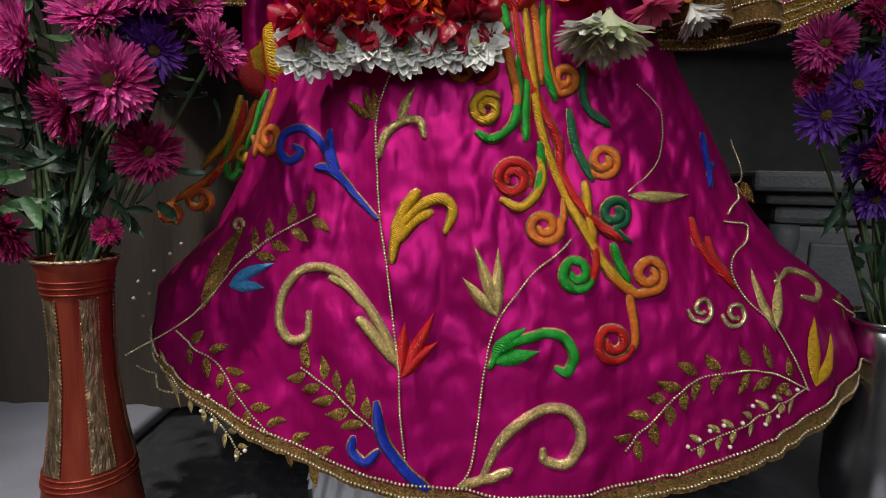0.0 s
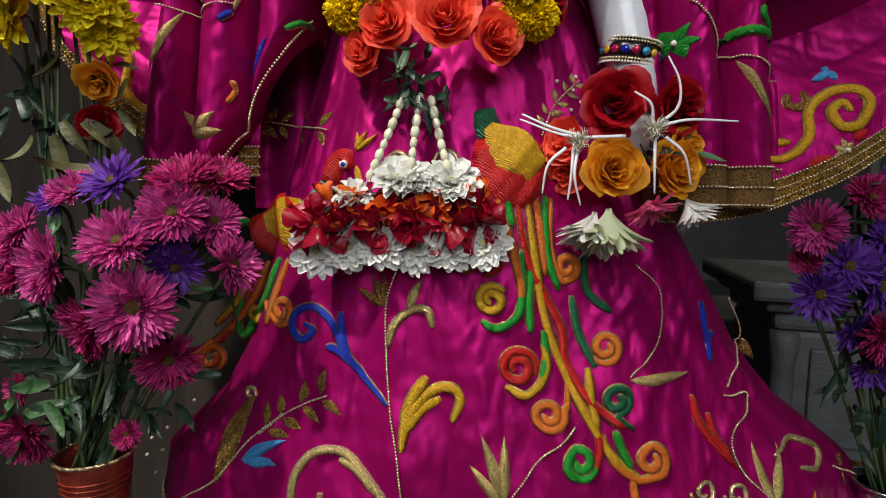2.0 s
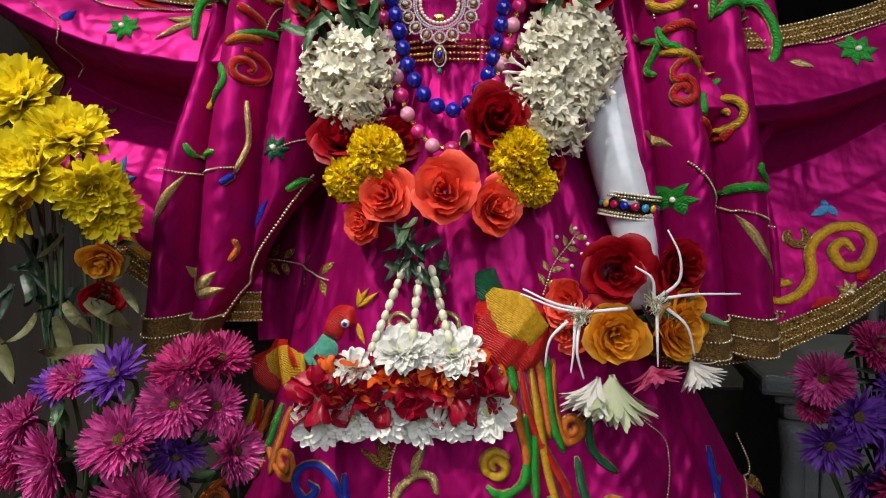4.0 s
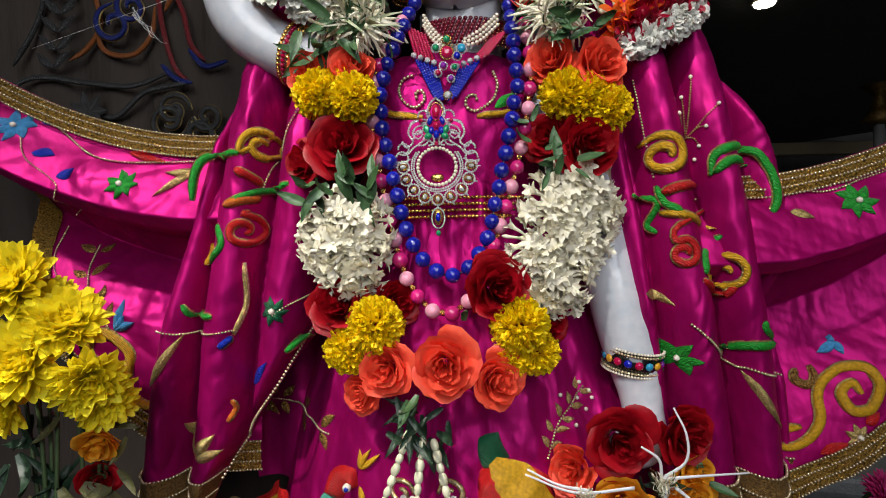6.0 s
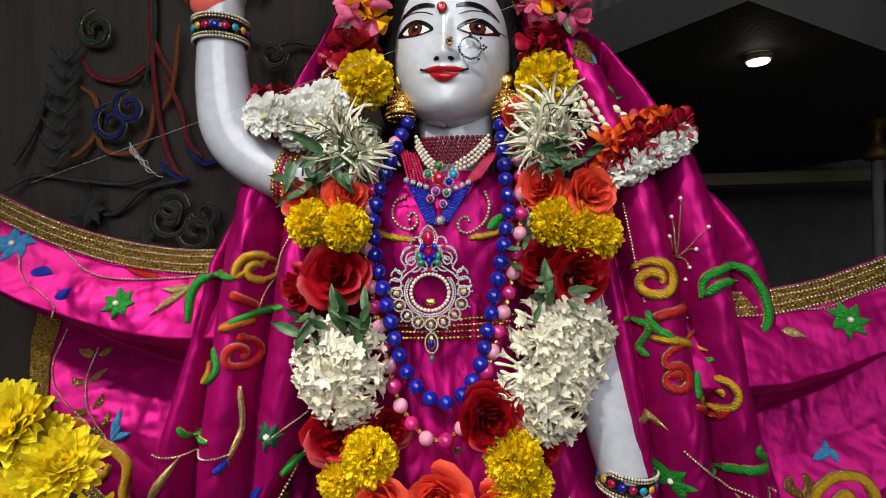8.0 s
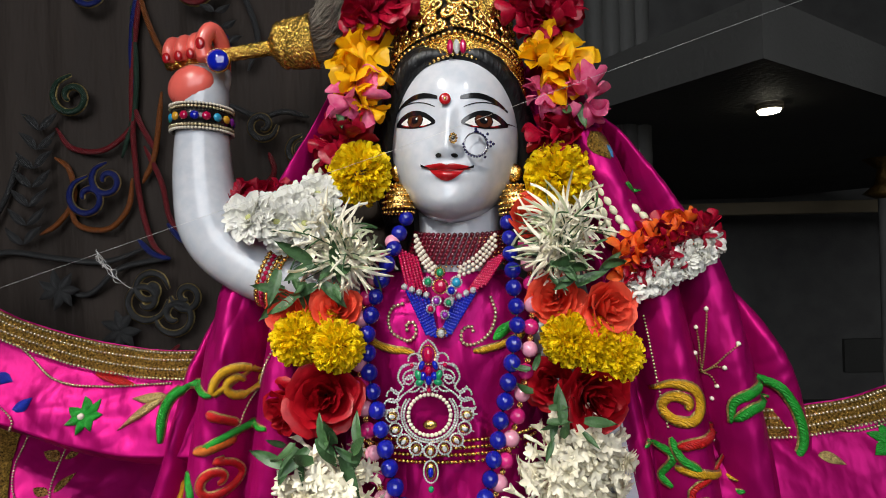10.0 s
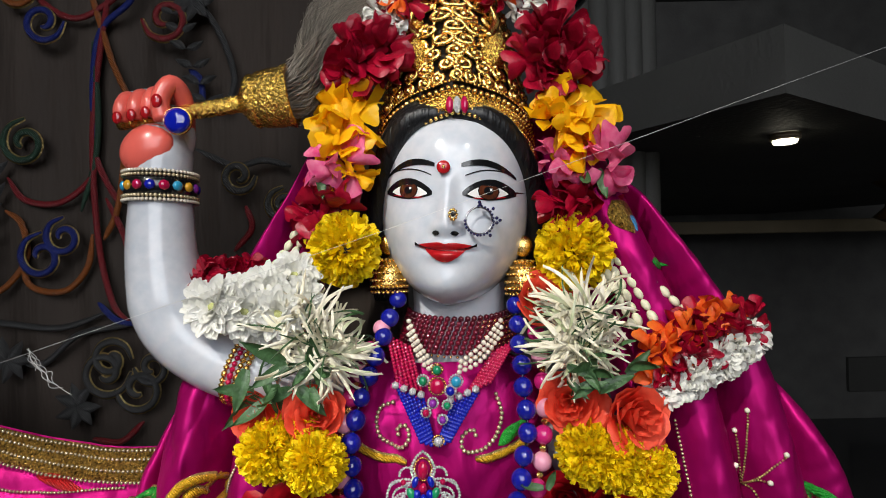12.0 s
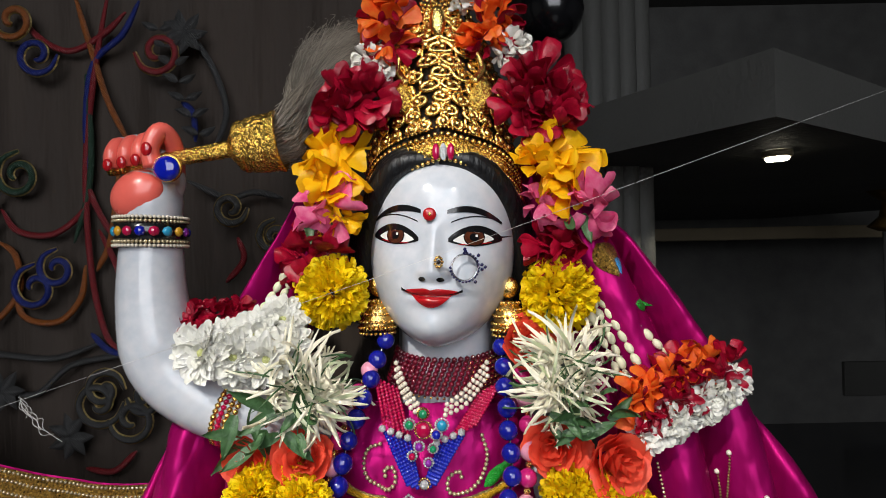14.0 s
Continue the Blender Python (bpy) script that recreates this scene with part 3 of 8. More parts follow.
def branch(cloth, pts, owner, pairs=6, size=0.02, mat=SEQUIN):
    """A beaded stem with leaves in pairs."""
    beaded(cloth, pts, owner, 0.0015)
    line = spline([(x, 0, z) for x, z in pts], 10)
    for i in range(pairs):
        k = int((0.12 + 0.85 * i / max(1, pairs - 1)) * (len(line) - 2))
        p, d = line[k], (line[k + 1] - line[k]).normalized()
        n = Vector((-d.z, 0, d.x))
        for s in (-1, 1):
            q = p + (d * 0.75 + n * s) * size * random.uniform(0.95, 1.3)
            root = p + (d * 0.1 + n * s * 0.15) * size
            petal_pad(cloth, (root.x, root.z), (q.x, q.z), size * 0.56, mat, owner, thick=0.002)


def tuft(cloth, base, tips, width, mat, owner):
    tips = tips if isinstance(tips[0], tuple) else (tips,)
    for tip in tips:
        petal_pad(cloth, base, tip, width, mat, owner, thick=0.005)


def star(cloth, centre, size, mat, owner, spikes=7):
    for i in range(spikes):
        a = math.tau * i / spikes
        petal_pad(cloth, centre, (centre[0] + size * math.cos(a), centre[1] + size * math.sin(a)), size * 0.5, mat, owner, "star_petal")
    p = Vector((centre[0], LINES[cloth](*centre) - 0.004, centre[1]))
    part("star_centre", beads_mesh("star_centre", [p], 0.004, PEARL), PEARL, owner)


def dots(cloth, pts, owner, r=0.0026, mat=PEARL):
    part("sewn_pearls", beads_mesh("sewn_pearls", [(x, LINES[cloth](x, z) - r * 0.6, z) for x, z in pts], r, mat), mat, owner)


# skirt: stems and scrolls
beaded("skirt", ((-0.052, 0.515), (-0.069, 0.466), (-0.068, 0.408), (-0.064, 0.359), (-0.054, 0.305), (-0.048, 0.255), (-0.041, 0.210), (-0.039, 0.171), (-0.033, 0.118)), skirt)
beaded("skirt", ((0.130, 0.340), (0.090, 0.303), (0.057, 0.258), (0.044, 0.208), (0.039, 0.158), (0.031, 0.108), (0.014, 0.086)), skirt)
scroll("skirt", ((-0.067, 0.357), (-0.092, 0.381), (-0.112, 0.404), (-0.129, 0.432), (-0.153, 0.451), (-0.175, 0.445), (-0.180, 0.427), (-0.167, 0.415), (-0.155, 0.426), (-0.166, 0.433)), T_BLUE, skirt, 0.0042)
scroll("skirt", ((-0.110, 0.401), (-0.118, 0.425), (-0.121, 0.450)), T_BLUE, skirt, 0.0042)
scroll("skirt", ((-0.102, 0.394), (-0.120, 0.407), (-0.139, 0.409)), T_BLUE, skirt, 0.0045)
scroll("skirt", ((-0.066, 0.419), (-0.059, 0.443), (-0.041, 0.457), (-0.025, 0.457), (-0.019, 0.440)), GOLD_DULL, skirt, 0.0036)
petal_pad("skirt", (-0.046, 0.455), (-0.030, 0.492), 0.011, GOLD_DULL, skirt)
tuft("skirt", (-0.073, 0.459), ((-0.104, 0.481), (-0.087, 0.493), (-0.075, 0.495)), 0.01, SEQUIN, skirt)
scroll("skirt", ((-0.050, 0.314), (-0.045, 0.342), (-0.028, 0.367), (-0.002, 0.379), (0.011, 0.367), (0.003, 0.344)), T_YELLOW, skirt, 0.0052)
scroll("skirt", ((-0.049, 0.339), (-0.039, 0.367), (-0.024, 0.388)), T_YELLOW, skirt, 0.0058)
scroll("skirt", ((-0.046, 0.334), (-0.030, 0.354), (-0.009, 0.366)), T_YELLOW, skirt, 0.005)
scroll("skirt", ((-0.042, 0.210), (-0.052, 0.237), (-0.075, 0.270), (-0.106, 0.299), (-0.140, 0.304), (-0.163, 0.281), (-0.169, 0.248), (-0.157, 0.229), (-0.139, 0.235), (-0.138, 0.260)), GOLD_DULL, skirt, 0.0042)
scroll("skirt", ((-0.074, 0.267), (-0.095, 0.287), (-0.118, 0.295)), GOLD_DULL, skirt, 0.0045)
scroll("skirt", ((-0.042, 0.213), (-0.066, 0.240), (-0.085, 0.258)), GOLD_DULL, skirt, 0.0052)
tuft("skirt", (-0.039, 0.201), ((-0.036, 0.256), (-0.006, 0.266), (-0.002, 0.236)), 0.014, T_RED, skirt)
tuft("skirt", (0.057, 0.263), ((0.032, 0.335), (0.057, 0.332), (0.021, 0.301)), 0.013, GOLD_DULL, skirt)
scroll("skirt", ((0.049, 0.212), (0.064, 0.234), (0.094, 0.245), (0.121, 0.245), (0.134, 0.227), (0.128, 0.209), (0.115, 0.213)), T_GREEN, skirt, 0.005)
tuft("skirt", (0.051, 0.219), ((0.086, 0.254), (0.100, 0.230)), 0.016, T_GREEN, skirt)
scroll("skirt", ((0.042, 0.097), (0.064, 0.145), (0.098, 0.169), (0.129, 0.170), (0.143, 0.148), (0.132, 0.123), (0.108, 0.120), (0.104, 0.134)), GOLD_DULL, skirt, 0.0048)
scroll("skirt", ((0.021, 0.090), (0.048, 0.103), (0.074, 0.115)), GOLD_DULL, skirt, 0.0045)
scroll("skirt", ((-0.002, 0.082), (-0.034, 0.111), (-0.056, 0.141), (-0.063, 0.178)), T_BLUE, skirt, 0.0055)
scroll("skirt", ((-0.059, 0.129), (-0.073, 0.116), (-0.087, 0.124), (-0.086, 0.140)), T_BLUE, skirt, 0.0045)
branch("skirt", ((-0.064, 0.149), (-0.103, 0.177), (-0.145, 0.202)), skirt, 5, 0.021)
branch("skirt", ((-0.304, 0.220), (-0.254, 0.201), (-0.217, 0.164), (-0.176, 0.129), (-0.113, 0.101)), skirt, 8, 0.019)
beaded("skirt", ((-0.392, 0.174), (-0.306, 0.224), (-0.265, 0.255), (-0.227, 0.300), (-0.187, 0.333)), skirt)
branch("skirt", ((-0.213, 0.310), (-0.180, 0.336), (-0.134, 0.360)), skirt, 4, 0.02)
petal_pad("skirt", (-0.266, 0.250), (-0.227, 0.347), 0.026, SEQUIN, skirt)
whorl("skirt", (-0.237, 0.341), 0.009, 0, 0.9, BEADWORK, skirt, 0.0018)
tuft("skirt", (-0.234, 0.279), ((-0.182, 0.305), (-0.191, 0.279)), 0.013, T_SKY, skirt)
petal_pad("skirt", (-0.330, 0.196), (-0.293, 0.135), 0.011, GOLD_DULL, skirt)
beaded("skirt", ((-0.379, 0.160), (-0.326, 0.146), (-0.286, 0.158)), skirt)
dots("skirt", ((-0.254, 0.158), (-0.239, 0.149), (-0.230, 0.141), (-0.250, 0.131), (-0.263, 0.140), (-0.217, 0.128), (-0.205, 0.110), (-0.216, 0.101)), skirt)
branch("skirt", ((-0.286, 0.158), (-0.246, 0.135), (-0.209, 0.105)), skirt, 5, 0.012, GOLD_DULL)
dots("skirt", ((-0.382, 0.264), (-0.361, 0.278), (-0.366, 0.250), (-0.341, 0.300), (-0.329, 0.312), (-0.387, 0.243), (-0.374, 0.222)), skirt)
# the long tails of the bird motif
whorl("skirt", (0.043, 0.470), 0.0165, 40, 1.6, T_YELLOW, skirt, 0.0042)
scroll("skirt", ((0.074, 0.524), (0.074, 0.478), (0.068, 0.453), (0.048, 0.440), (0.032, 0.448)), T_GREEN, skirt, 0.0042)
scroll("skirt", ((0.046, 0.581), (0.060, 0.535), (0.072, 0.490), (0.074, 0.464)), T_ORANGE, skirt, 0.0044)
scroll("skirt", ((0.057, 0.581), (0.062, 0.547)), T_GREEN, skirt, 0.004)
scroll("skirt", ((0.085, 0.513), (0.082, 0.473), (0.083, 0.438)), T_GREEN, skirt, 0.004)
scroll("skirt", ((0.067, 0.579), (0.078, 0.519), (0.100, 0.473), (0.118, 0.439), (0.123, 0.405), (0.147, 0.366), (0.172, 0.347), (0.184, 0.340)), T_RED, skirt, 0.0042)
scroll("skirt", ((0.078, 0.579), (0.088, 0.513), (0.101, 0.445), (0.124, 0.388), (0.148, 0.343), (0.172, 0.308), (0.201, 0.287)), T_YELLOW, skirt, 0.0042)
whorl("skirt", (0.212, 0.306), 0.0185, -100, 1.5, T_ORANGE, skirt, 0.0044, ((0.160, 0.332), (0.170, 0.305), (0.195, 0.287)))
scroll("skirt", ((0.087, 0.580), (0.093, 0.548), (0.100, 0.496)), T_ORANGE, skirt, 0.004)
scroll("skirt", ((0.098, 0.581), (0.101, 0.520), (0.115, 0.480)), T_GREEN, skirt, 0.0042)
whorl("skirt", (0.124, 0.504), 0.0145, -120, 1.5, T_ORANGE, skirt, 0.0042, ((0.105, 0.578), (0.106, 0.526)))
whorl("skirt", (0.071, 0.400), 0.0205, -20, 1.7, T_RED, skirt, 0.0046)
scroll("skirt", ((0.098, 0.430), (0.100, 0.396), (0.081, 0.372), (0.058, 0.380)), T_YELLOW, skirt, 0.0042)
scroll("skirt", ((0.097, 0.439), (0.101, 0.411), (0.095, 0.385)), T_GREEN, skirt, 0.004)
whorl("skirt", (0.103, 0.353), 0.0175, 20, -1.6, T_ORANGE, skirt, 0.0044, ((0.124, 0.383), (0.123, 0.360)))
whorl("skirt", (0.135, 0.308), 0.019, 10, -1.6, T_GREEN, skirt, 0.0044)
scroll("skirt", ((0.151, 0.343), (0.157, 0.321), (0.151, 0.298)), T_RED, skirt, 0.0042)
scroll("skirt", ((0.145, 0.400), (0.148, 0.366), (0.155, 0.338)), T_YELLOW, skirt, 0.004)
scroll("skirt", ((0.191, 0.290), (0.197, 0.253), (0.197, 0.231)), T_ORANGE, skirt, 0.0042)
whorl("skirt", (0.174, 0.239), 0.0205, -40, -1.5, T_RED, skirt, 0.0044, ((0.199, 0.242),))
whorl("skirt", (0.175, 0.368), 0.0165, -90, 1.5, T_DARKGREEN, skirt, 0.0042, ((0.193, 0.338),))
scroll("skirt", ((0.172, 0.338), (0.181, 0.315), (0.191, 0.297)), T_GREEN, skirt, 0.0042)
whorl("skirt", (0.165, 0.420), 0.0165, -110, 1.5, T_ORANGE, skirt, 0.004, ((0.148, 0.412),))
scroll("skirt", ((0.129, 0.474), (0.137, 0.434), (0.154, 0.399)), T_DARKGREEN, skirt, 0.004)
scroll("skirt", ((0.145, 0.528), (0.146, 0.481), (0.173, 0.456)), T_DARKGREEN, skirt, 0.004)
whorl("skirt", (0.018, 0.510), 0.016, 0, 1.4, T_ORANGE, skirt, 0.004)
scroll("skirt", ((0.047, 0.529), (0.049, 0.506), (0.033, 0.495)), T_RED, skirt, 0.004)
# right side of the skirt
beaded("skirt", ((0.209, 0.504), (0.237, 0.475), (0.230, 0.425), (0.191, 0.389)), skirt, 0.0013)
petal_pad("skirt", (0.191, 0.386), (0.269, 0.387), 0.012, GOLD_DULL, skirt)
scroll("skirt", ((0.300, 0.458), (0.301, 0.422), (0.298, 0.395)), T_BLUE, skirt, 0.004)
scroll("skirt", ((0.297, 0.407), (0.314, 0.423)), T_BLUE, skirt, 0.0035)
beaded("skirt", ((0.312, 0.358), (0.354, 0.350), (0.317, 0.318), (0.322, 0.283), (0.365, 0.241), (0.401, 0.177)), skirt)
beaded("skirt", ((0.360, 0.453), (0.373, 0.403), (0.317, 0.365)), skirt)
petal_pad("skirt", (0.376, 0.403), (0.393, 0.375), 0.014, SEQUIN, skirt)
tuft("skirt", (0.359, 0.243), ((0.340, 0.310), (0.375, 0.304)), 0.013, GOLD_DULL, skirt)
scroll("skirt", ((0.366, 0.292), (0.402, 0.301), (0.438, 0.286), (0.428, 0.270), (0.401, 0.276)), GOLD_DULL, skirt, 0.0032)
scroll("skirt", ((0.268, 0.363), (0.276, 0.331), (0.314, 0.288)), T_RED, skirt, 0.0042)
scroll("skirt", ((0.288, 0.342), (0.292, 0.319), (0.310, 0.295)), T_RED, skirt, 0.0042)
whorl("skirt", (0.270, 0.271), 0.0155, 180, 1.4, BEADWORK, skirt, 0.0015)
whorl("skirt", (0.310, 0.264), 0.0155, 180, 1.4, BEADWORK, skirt, 0.0015)
tuft("skirt", (0.411, 0.181), ((0.411, 0.257), (0.443, 0.234)), 0.016, T_YELLOW, skirt)
branch("skirt", ((0.401, 0.179), (0.341, 0.205), (0.274, 0.203), (0.231, 0.174), (0.189, 0.129)), skirt, 9, 0.021)
branch("skirt", ((0.393, 0.180), (0.327, 0.157), (0.259, 0.128)), skirt, 7, 0.013, GOLD_DULL)
dots("skirt", ((0.256, 0.131), (0.267, 0.139), (0.280, 0.146), (0.294, 0.152), (0.313, 0.155), (0.327, 0.170), (0.352, 0.178), (0.359, 0.156), (0.341, 0.151), (0.385, 0.181), (0.301, 0.130)), skirt)
branch("skirt", ((0.455, 0.268), (0.524, 0.231), (0.538, 0.192)), skirt, 4, 0.014)
# left side: tails of the other bird
for mat, line in ((T_ORANGE, ((-0.236, 0.493), (-0.256, 0.442), (-0.291, 0.399), (-0.341, 0.363))), (T_GREEN, ((-0.211, 0.501), (-0.229, 0.450), (-0.265, 0.399))), (T_RED, ((-0.251, 0.493), (-0.263, 0.442), (-0.298, 0.385))), (T_YELLOW, ((-0.258, 0.500), (-0.271, 0.449), (-0.306, 0.406))), (T_ORANGE, ((-0.197, 0.501), (-0.212, 0.455), (-0.223, 0.420)))):
    scroll("skirt", line, mat, skirt, 0.0044)
whorl("skirt", (-0.199, 0.441), 0.0165, -120, 1.5, T_ORANGE, skirt, 0.004, ((-0.226, 0.475), (-0.230, 0.447)))
whorl("skirt", (-0.252, 0.424), 0.012, -120, 1.4, T_YELLOW, skirt, 0.0036)
scroll("skirt", ((-0.264, 0.456), (-0.275, 0.420), (-0.269, 0.396), (-0.252, 0.407)), T_GREEN, skirt, 0.004)
whorl("skirt", (-0.309, 0.366), 0.0165, -60, 1.4, T_ORANGE, skirt, 0.004)
whorl("skirt", (-0.344, 0.349), 0.015, -60, 1.4, T_ORANGE, skirt, 0.004)
branch("skirt", ((-0.295, 0.648), (-0.258, 0.673), (-0.220, 0.671), (-0.148, 0.655)), skirt, 6, 0.018)
whorl("skirt", (-0.061, 0.612), 0.015, 0, 1.3, BEADWORK, skirt, 0.0016)
whorl("skirt", (-0.006, 0.614), 0.015, 180, -1.3, BEADWORK, skirt, 0.0016)
dots("skirt", ((0.139, 0.716), (0.150, 0.706), (0.153, 0.698), (0.135, 0.700), (0.145, 0.687), (0.114, 0.707), (0.130, 0.675)), skirt)
branch("skirt", ((0.096, 0.646), (0.113, 0.682), (0.143, 0.712)), skirt, 5, 0.012, GOLD_DULL)


def pad(cloth, outline, mat, owner, name, thick=0.01, lift=0.0):
    """A padded patch whose spine runs through (x, z, half-width) places."""
    bm = bmesh.new()
    line = spline([(x, w, z) for x, z, w in outline], 8)

    def f(u, v):
        k = u * (len(line) - 1)
        i = min(int(k), len(line) - 2)
        p = line[i].lerp(line[i + 1], k - i)
        d = (line[i + 1] - line[i])
        n = Vector((-d.z, 0, d.x)).normalized()
        s = 2 * v - 1
        w = max(0.0005, p.y)
        x, z = p.x + n.x * w * s, p.z + n.z * w * s
        rise = min(1.0, w / 0.02) * thick * math.sqrt(max(0, 1 - s * s)) * min(1, (math.sin(math.pi * u) * 2.2) ** 0.5 if 0 < u < 1 else 0)
        return (x, LINES[cloth](p.x, p.z) - lift - rise, z)
    sheet(bm, f, 26, 12)
    return part(name, bm, mat, owner)


def bird_motif(body, patch, neck, tuft_base, tuft_tips):
    pad("skirt", body, T_RED, skirt, "padded_body", 0.016)
    pad("skirt", patch, T_YELLOW, skirt, "padded_patch", 0.006, 0.0165)
    pad("skirt", neck[:3], T_TEAL if tuft_tips else T_DARKGREEN, skirt, "padded_neck", 0.012)
    if tuft_tips:
        pad("skirt", neck[2:], T_RED, skirt, "padded_head", 0.014)
        tuft("skirt", tuft_base, tuft_tips, 0.007, T_YELLOW, skirt)


def wide(pts, widths):
    return [(x, z, w) for (x, z), w in zip(pts, widths)]


bird_motif(wide(((-0.266, 0.542), (-0.237, 0.533), (-0.192, 0.539), (-0.166, 0.551)), (0.006, 0.036, 0.043, 0.022)), wide(((-0.241, 0.541), (-0.204, 0.545), (-0.169, 0.550)), (0.012, 0.03, 0.024)),
           wide(((-0.166, 0.551), (-0.149, 0.571), (-0.140, 0.589), (-0.128, 0.614), (-0.110, 0.619)), (0.021, 0.018, 0.014, 0.0155, 0.010)), (-0.109, 0.628), ((-0.108, 0.650), (-0.095, 0.651), (-0.084, 0.647)))
bird_motif(wide(((0.030, 0.643), (0.048, 0.619), (0.071, 0.598), (0.096, 0.585)), (0.010, 0.035, 0.041, 0.016)), wide(((0.036, 0.652), (0.058, 0.630), (0.088, 0.606)), (0.006, 0.024, 0.014)),
           wide(((0.041, 0.642), (0.035, 0.655), (0.032, 0.673), (0.036, 0.686), (0.040, 0.695)), (0.016, 0.015, 0.012, 0.01, 0.008)), None, ())
for r, mat, out in ((0.0056, PEARL, 0.0125), (0.003, T_BLUE, 0.0165)):
    part("bird_eye", beads_mesh("bird_eye", [(-0.121, LINES["skirt"](-0.121, 0.612) - out, 0.612)], r, mat), mat, skirt)
petal_pad("skirt", (-0.108, 0.612), (-0.098, 0.588), 0.008, T_YELLOW, skirt, "bird_beak")
scroll("skirt", ((-0.266, 0.542), (-0.283, 0.544), (-0.296, 0.547)), T_GREEN, skirt, 0.005)

# gold lace along the hem
bm = bmesh.new()
def lace(u, v):
    a = (u - 0.5) * math.pi * 1.35
    p = Vector(skirt_point(a, 0.0))
    wide_at = 0.013 + 0.013 * max(0, math.sin(a))
    q = Vector(skirt_point(a, wide_at / 0.85))
    return p.lerp(q, v) + Vector((0, -0.0045 - 0.001 * math.sin(u * 900), 0))
sheet(bm, lace, 300, 6)
part("hem_lace", bm, LACE, skirt, "gold sequin lace hem")
for k, wide_at in ((0, 0.016), (1, 0.004)):
    line = [Vector(skirt_point((i / 160 - 0.5) * math.pi * 1.3, wide_at * (1 + 0.9 * max(0, math.sin((i / 160 - 0.5) * math.pi * 1.3))) / 0.85)) + Vector((0, -0.005, 0)) for i in range(161)]
    part("hem_bead_cord", beads_mesh("hem_bead_cord", along(line, 0.0042), 0.0019, BEADWORK), BEADWORK, skirt)

# veil: the spread sides
for cloth in ("wing",):
    beaded(cloth, ((-0.473, 1.025), (-0.428, 0.990), (-0.383, 0.979), (-0.300, 0.979)), veil)
    beaded(cloth, ((-0.505, 1.010), (-0.489, 0.983), (-0.450, 0.946), (-0.509, 0.922)), veil, 0.0013)
    for a, b in (((-0.495, 1.043), (-0.474, 1.026)), ((-0.446, 1.029), (-0.434, 1.013)), ((-0.414, 1.014), (-0.403, 1.000)), ((-0.488, 0.991), (-0.464, 0.988)), ((-0.455, 0.961), (-0.438, 0.972))):
        petal_pad(cloth, a, b, 0.012, T_BLUE, veil)
    tuft(cloth, (-0.386, 0.991), ((-0.335, 0.977), (-0.356, 0.992)), 0.009, T_RED, veil)
    tuft(cloth, (-0.303, 0.968), ((-0.346, 0.936), (-0.339, 0.966)), 0.01, GOLD_DULL, veil)
    star(cloth, (-0.383, 0.952), 0.019, T_GREEN, veil)
    star(cloth, (-0.516, 1.026), 0.022, T_SKY, veil)
    beaded(cloth, ((-0.521, 0.907), (-0.507, 0.850), (-0.465, 0.803), (-0.431, 0.774)), veil, 0.0013)
    branch(cloth, ((-0.433, 0.777), (-0.465, 0.823), (-0.476, 0.882)), veil, 4, 0.016)
    petal_pad(cloth, (-0.522, 0.833), (-0.493, 0.824), 0.011, T_GREEN, veil)
    scroll(cloth, ((-0.331, 0.688), (-0.383, 0.681), (-0.408, 0.705), (-0.404, 0.745), (-0.436, 0.770), (-0.457, 0.762), (-0.456, 0.742), (-0.436, 0.732), (-0.427, 0.746)), T_YELLOW, veil, 0.006)
    tuft(cloth, (-0.427, 0.774), ((-0.401, 0.783), (-0.421, 0.812), (-0.415, 0.792)), 0.011, T_SKY, veil)
    scroll(cloth, ((-0.487, 0.794), (-0.476, 0.799), (-0.457, 0.793)), T_ORANGE, veil, 0.006)
    tuft(cloth, (-0.410, 0.661), ((-0.435, 0.679)), 0.014, T_RED, veil)
    star(cloth, (0.447, 0.913), 0.021, T_GREEN, veil)
    beaded(cloth, ((0.371, 0.932), (0.417, 0.924), (0.461, 0.938), (0.496, 0.949)), veil)
    tuft(cloth, (0.406, 0.941), ((0.455, 0.945), (0.427, 0.943)), 0.009, T_RED, veil)
    petal_pad(cloth, (0.477, 0.955), (0.492, 0.966), 0.011, T_BLUE, veil)
    petal_pad(cloth, (0.376, 0.902), (0.401, 0.894), 0.01, GOLD_DULL, veil)
    scroll(cloth, ((0.349, 0.636), (0.394, 0.628), (0.426, 0.652), (0.435, 0.688), (0.463, 0.712), (0.492, 0.714), (0.499, 0.694), (0.486, 0.671), (0.465, 0.668), (0.457, 0.686), (0.472, 0.698), (0.478, 0.687)), T_YELLOW, veil, 0.006)
    tuft(cloth, (0.471, 0.743), ((0.448, 0.729), (0.464, 0.746), (0.475, 0.728)), 0.01, T_SKY, veil)
    whorl(cloth, (0.422, 0.704), 0.017, 40, -0.8, SEQUIN, veil, 0.005)
    star(cloth, (0.467, 0.639), 0.016, GOLD_DULL, veil)
    tuft(cloth, (0.478, 0.653), ((0.495, 0.666)), 0.014, T_RED, veil)
    scroll(cloth, ((0.332, 0.639), (0.366, 0.646), (0.406, 0.649)), T_YELLOW, veil, 0.005)
    petal_pad(cloth, (0.351, 0.619), (0.353, 0.596), 0.01, T_DARKGREEN, veil)
    tuft(cloth, (0.422, 0.620), ((0.455, 0.633)), 0.012, T_RED, veil)

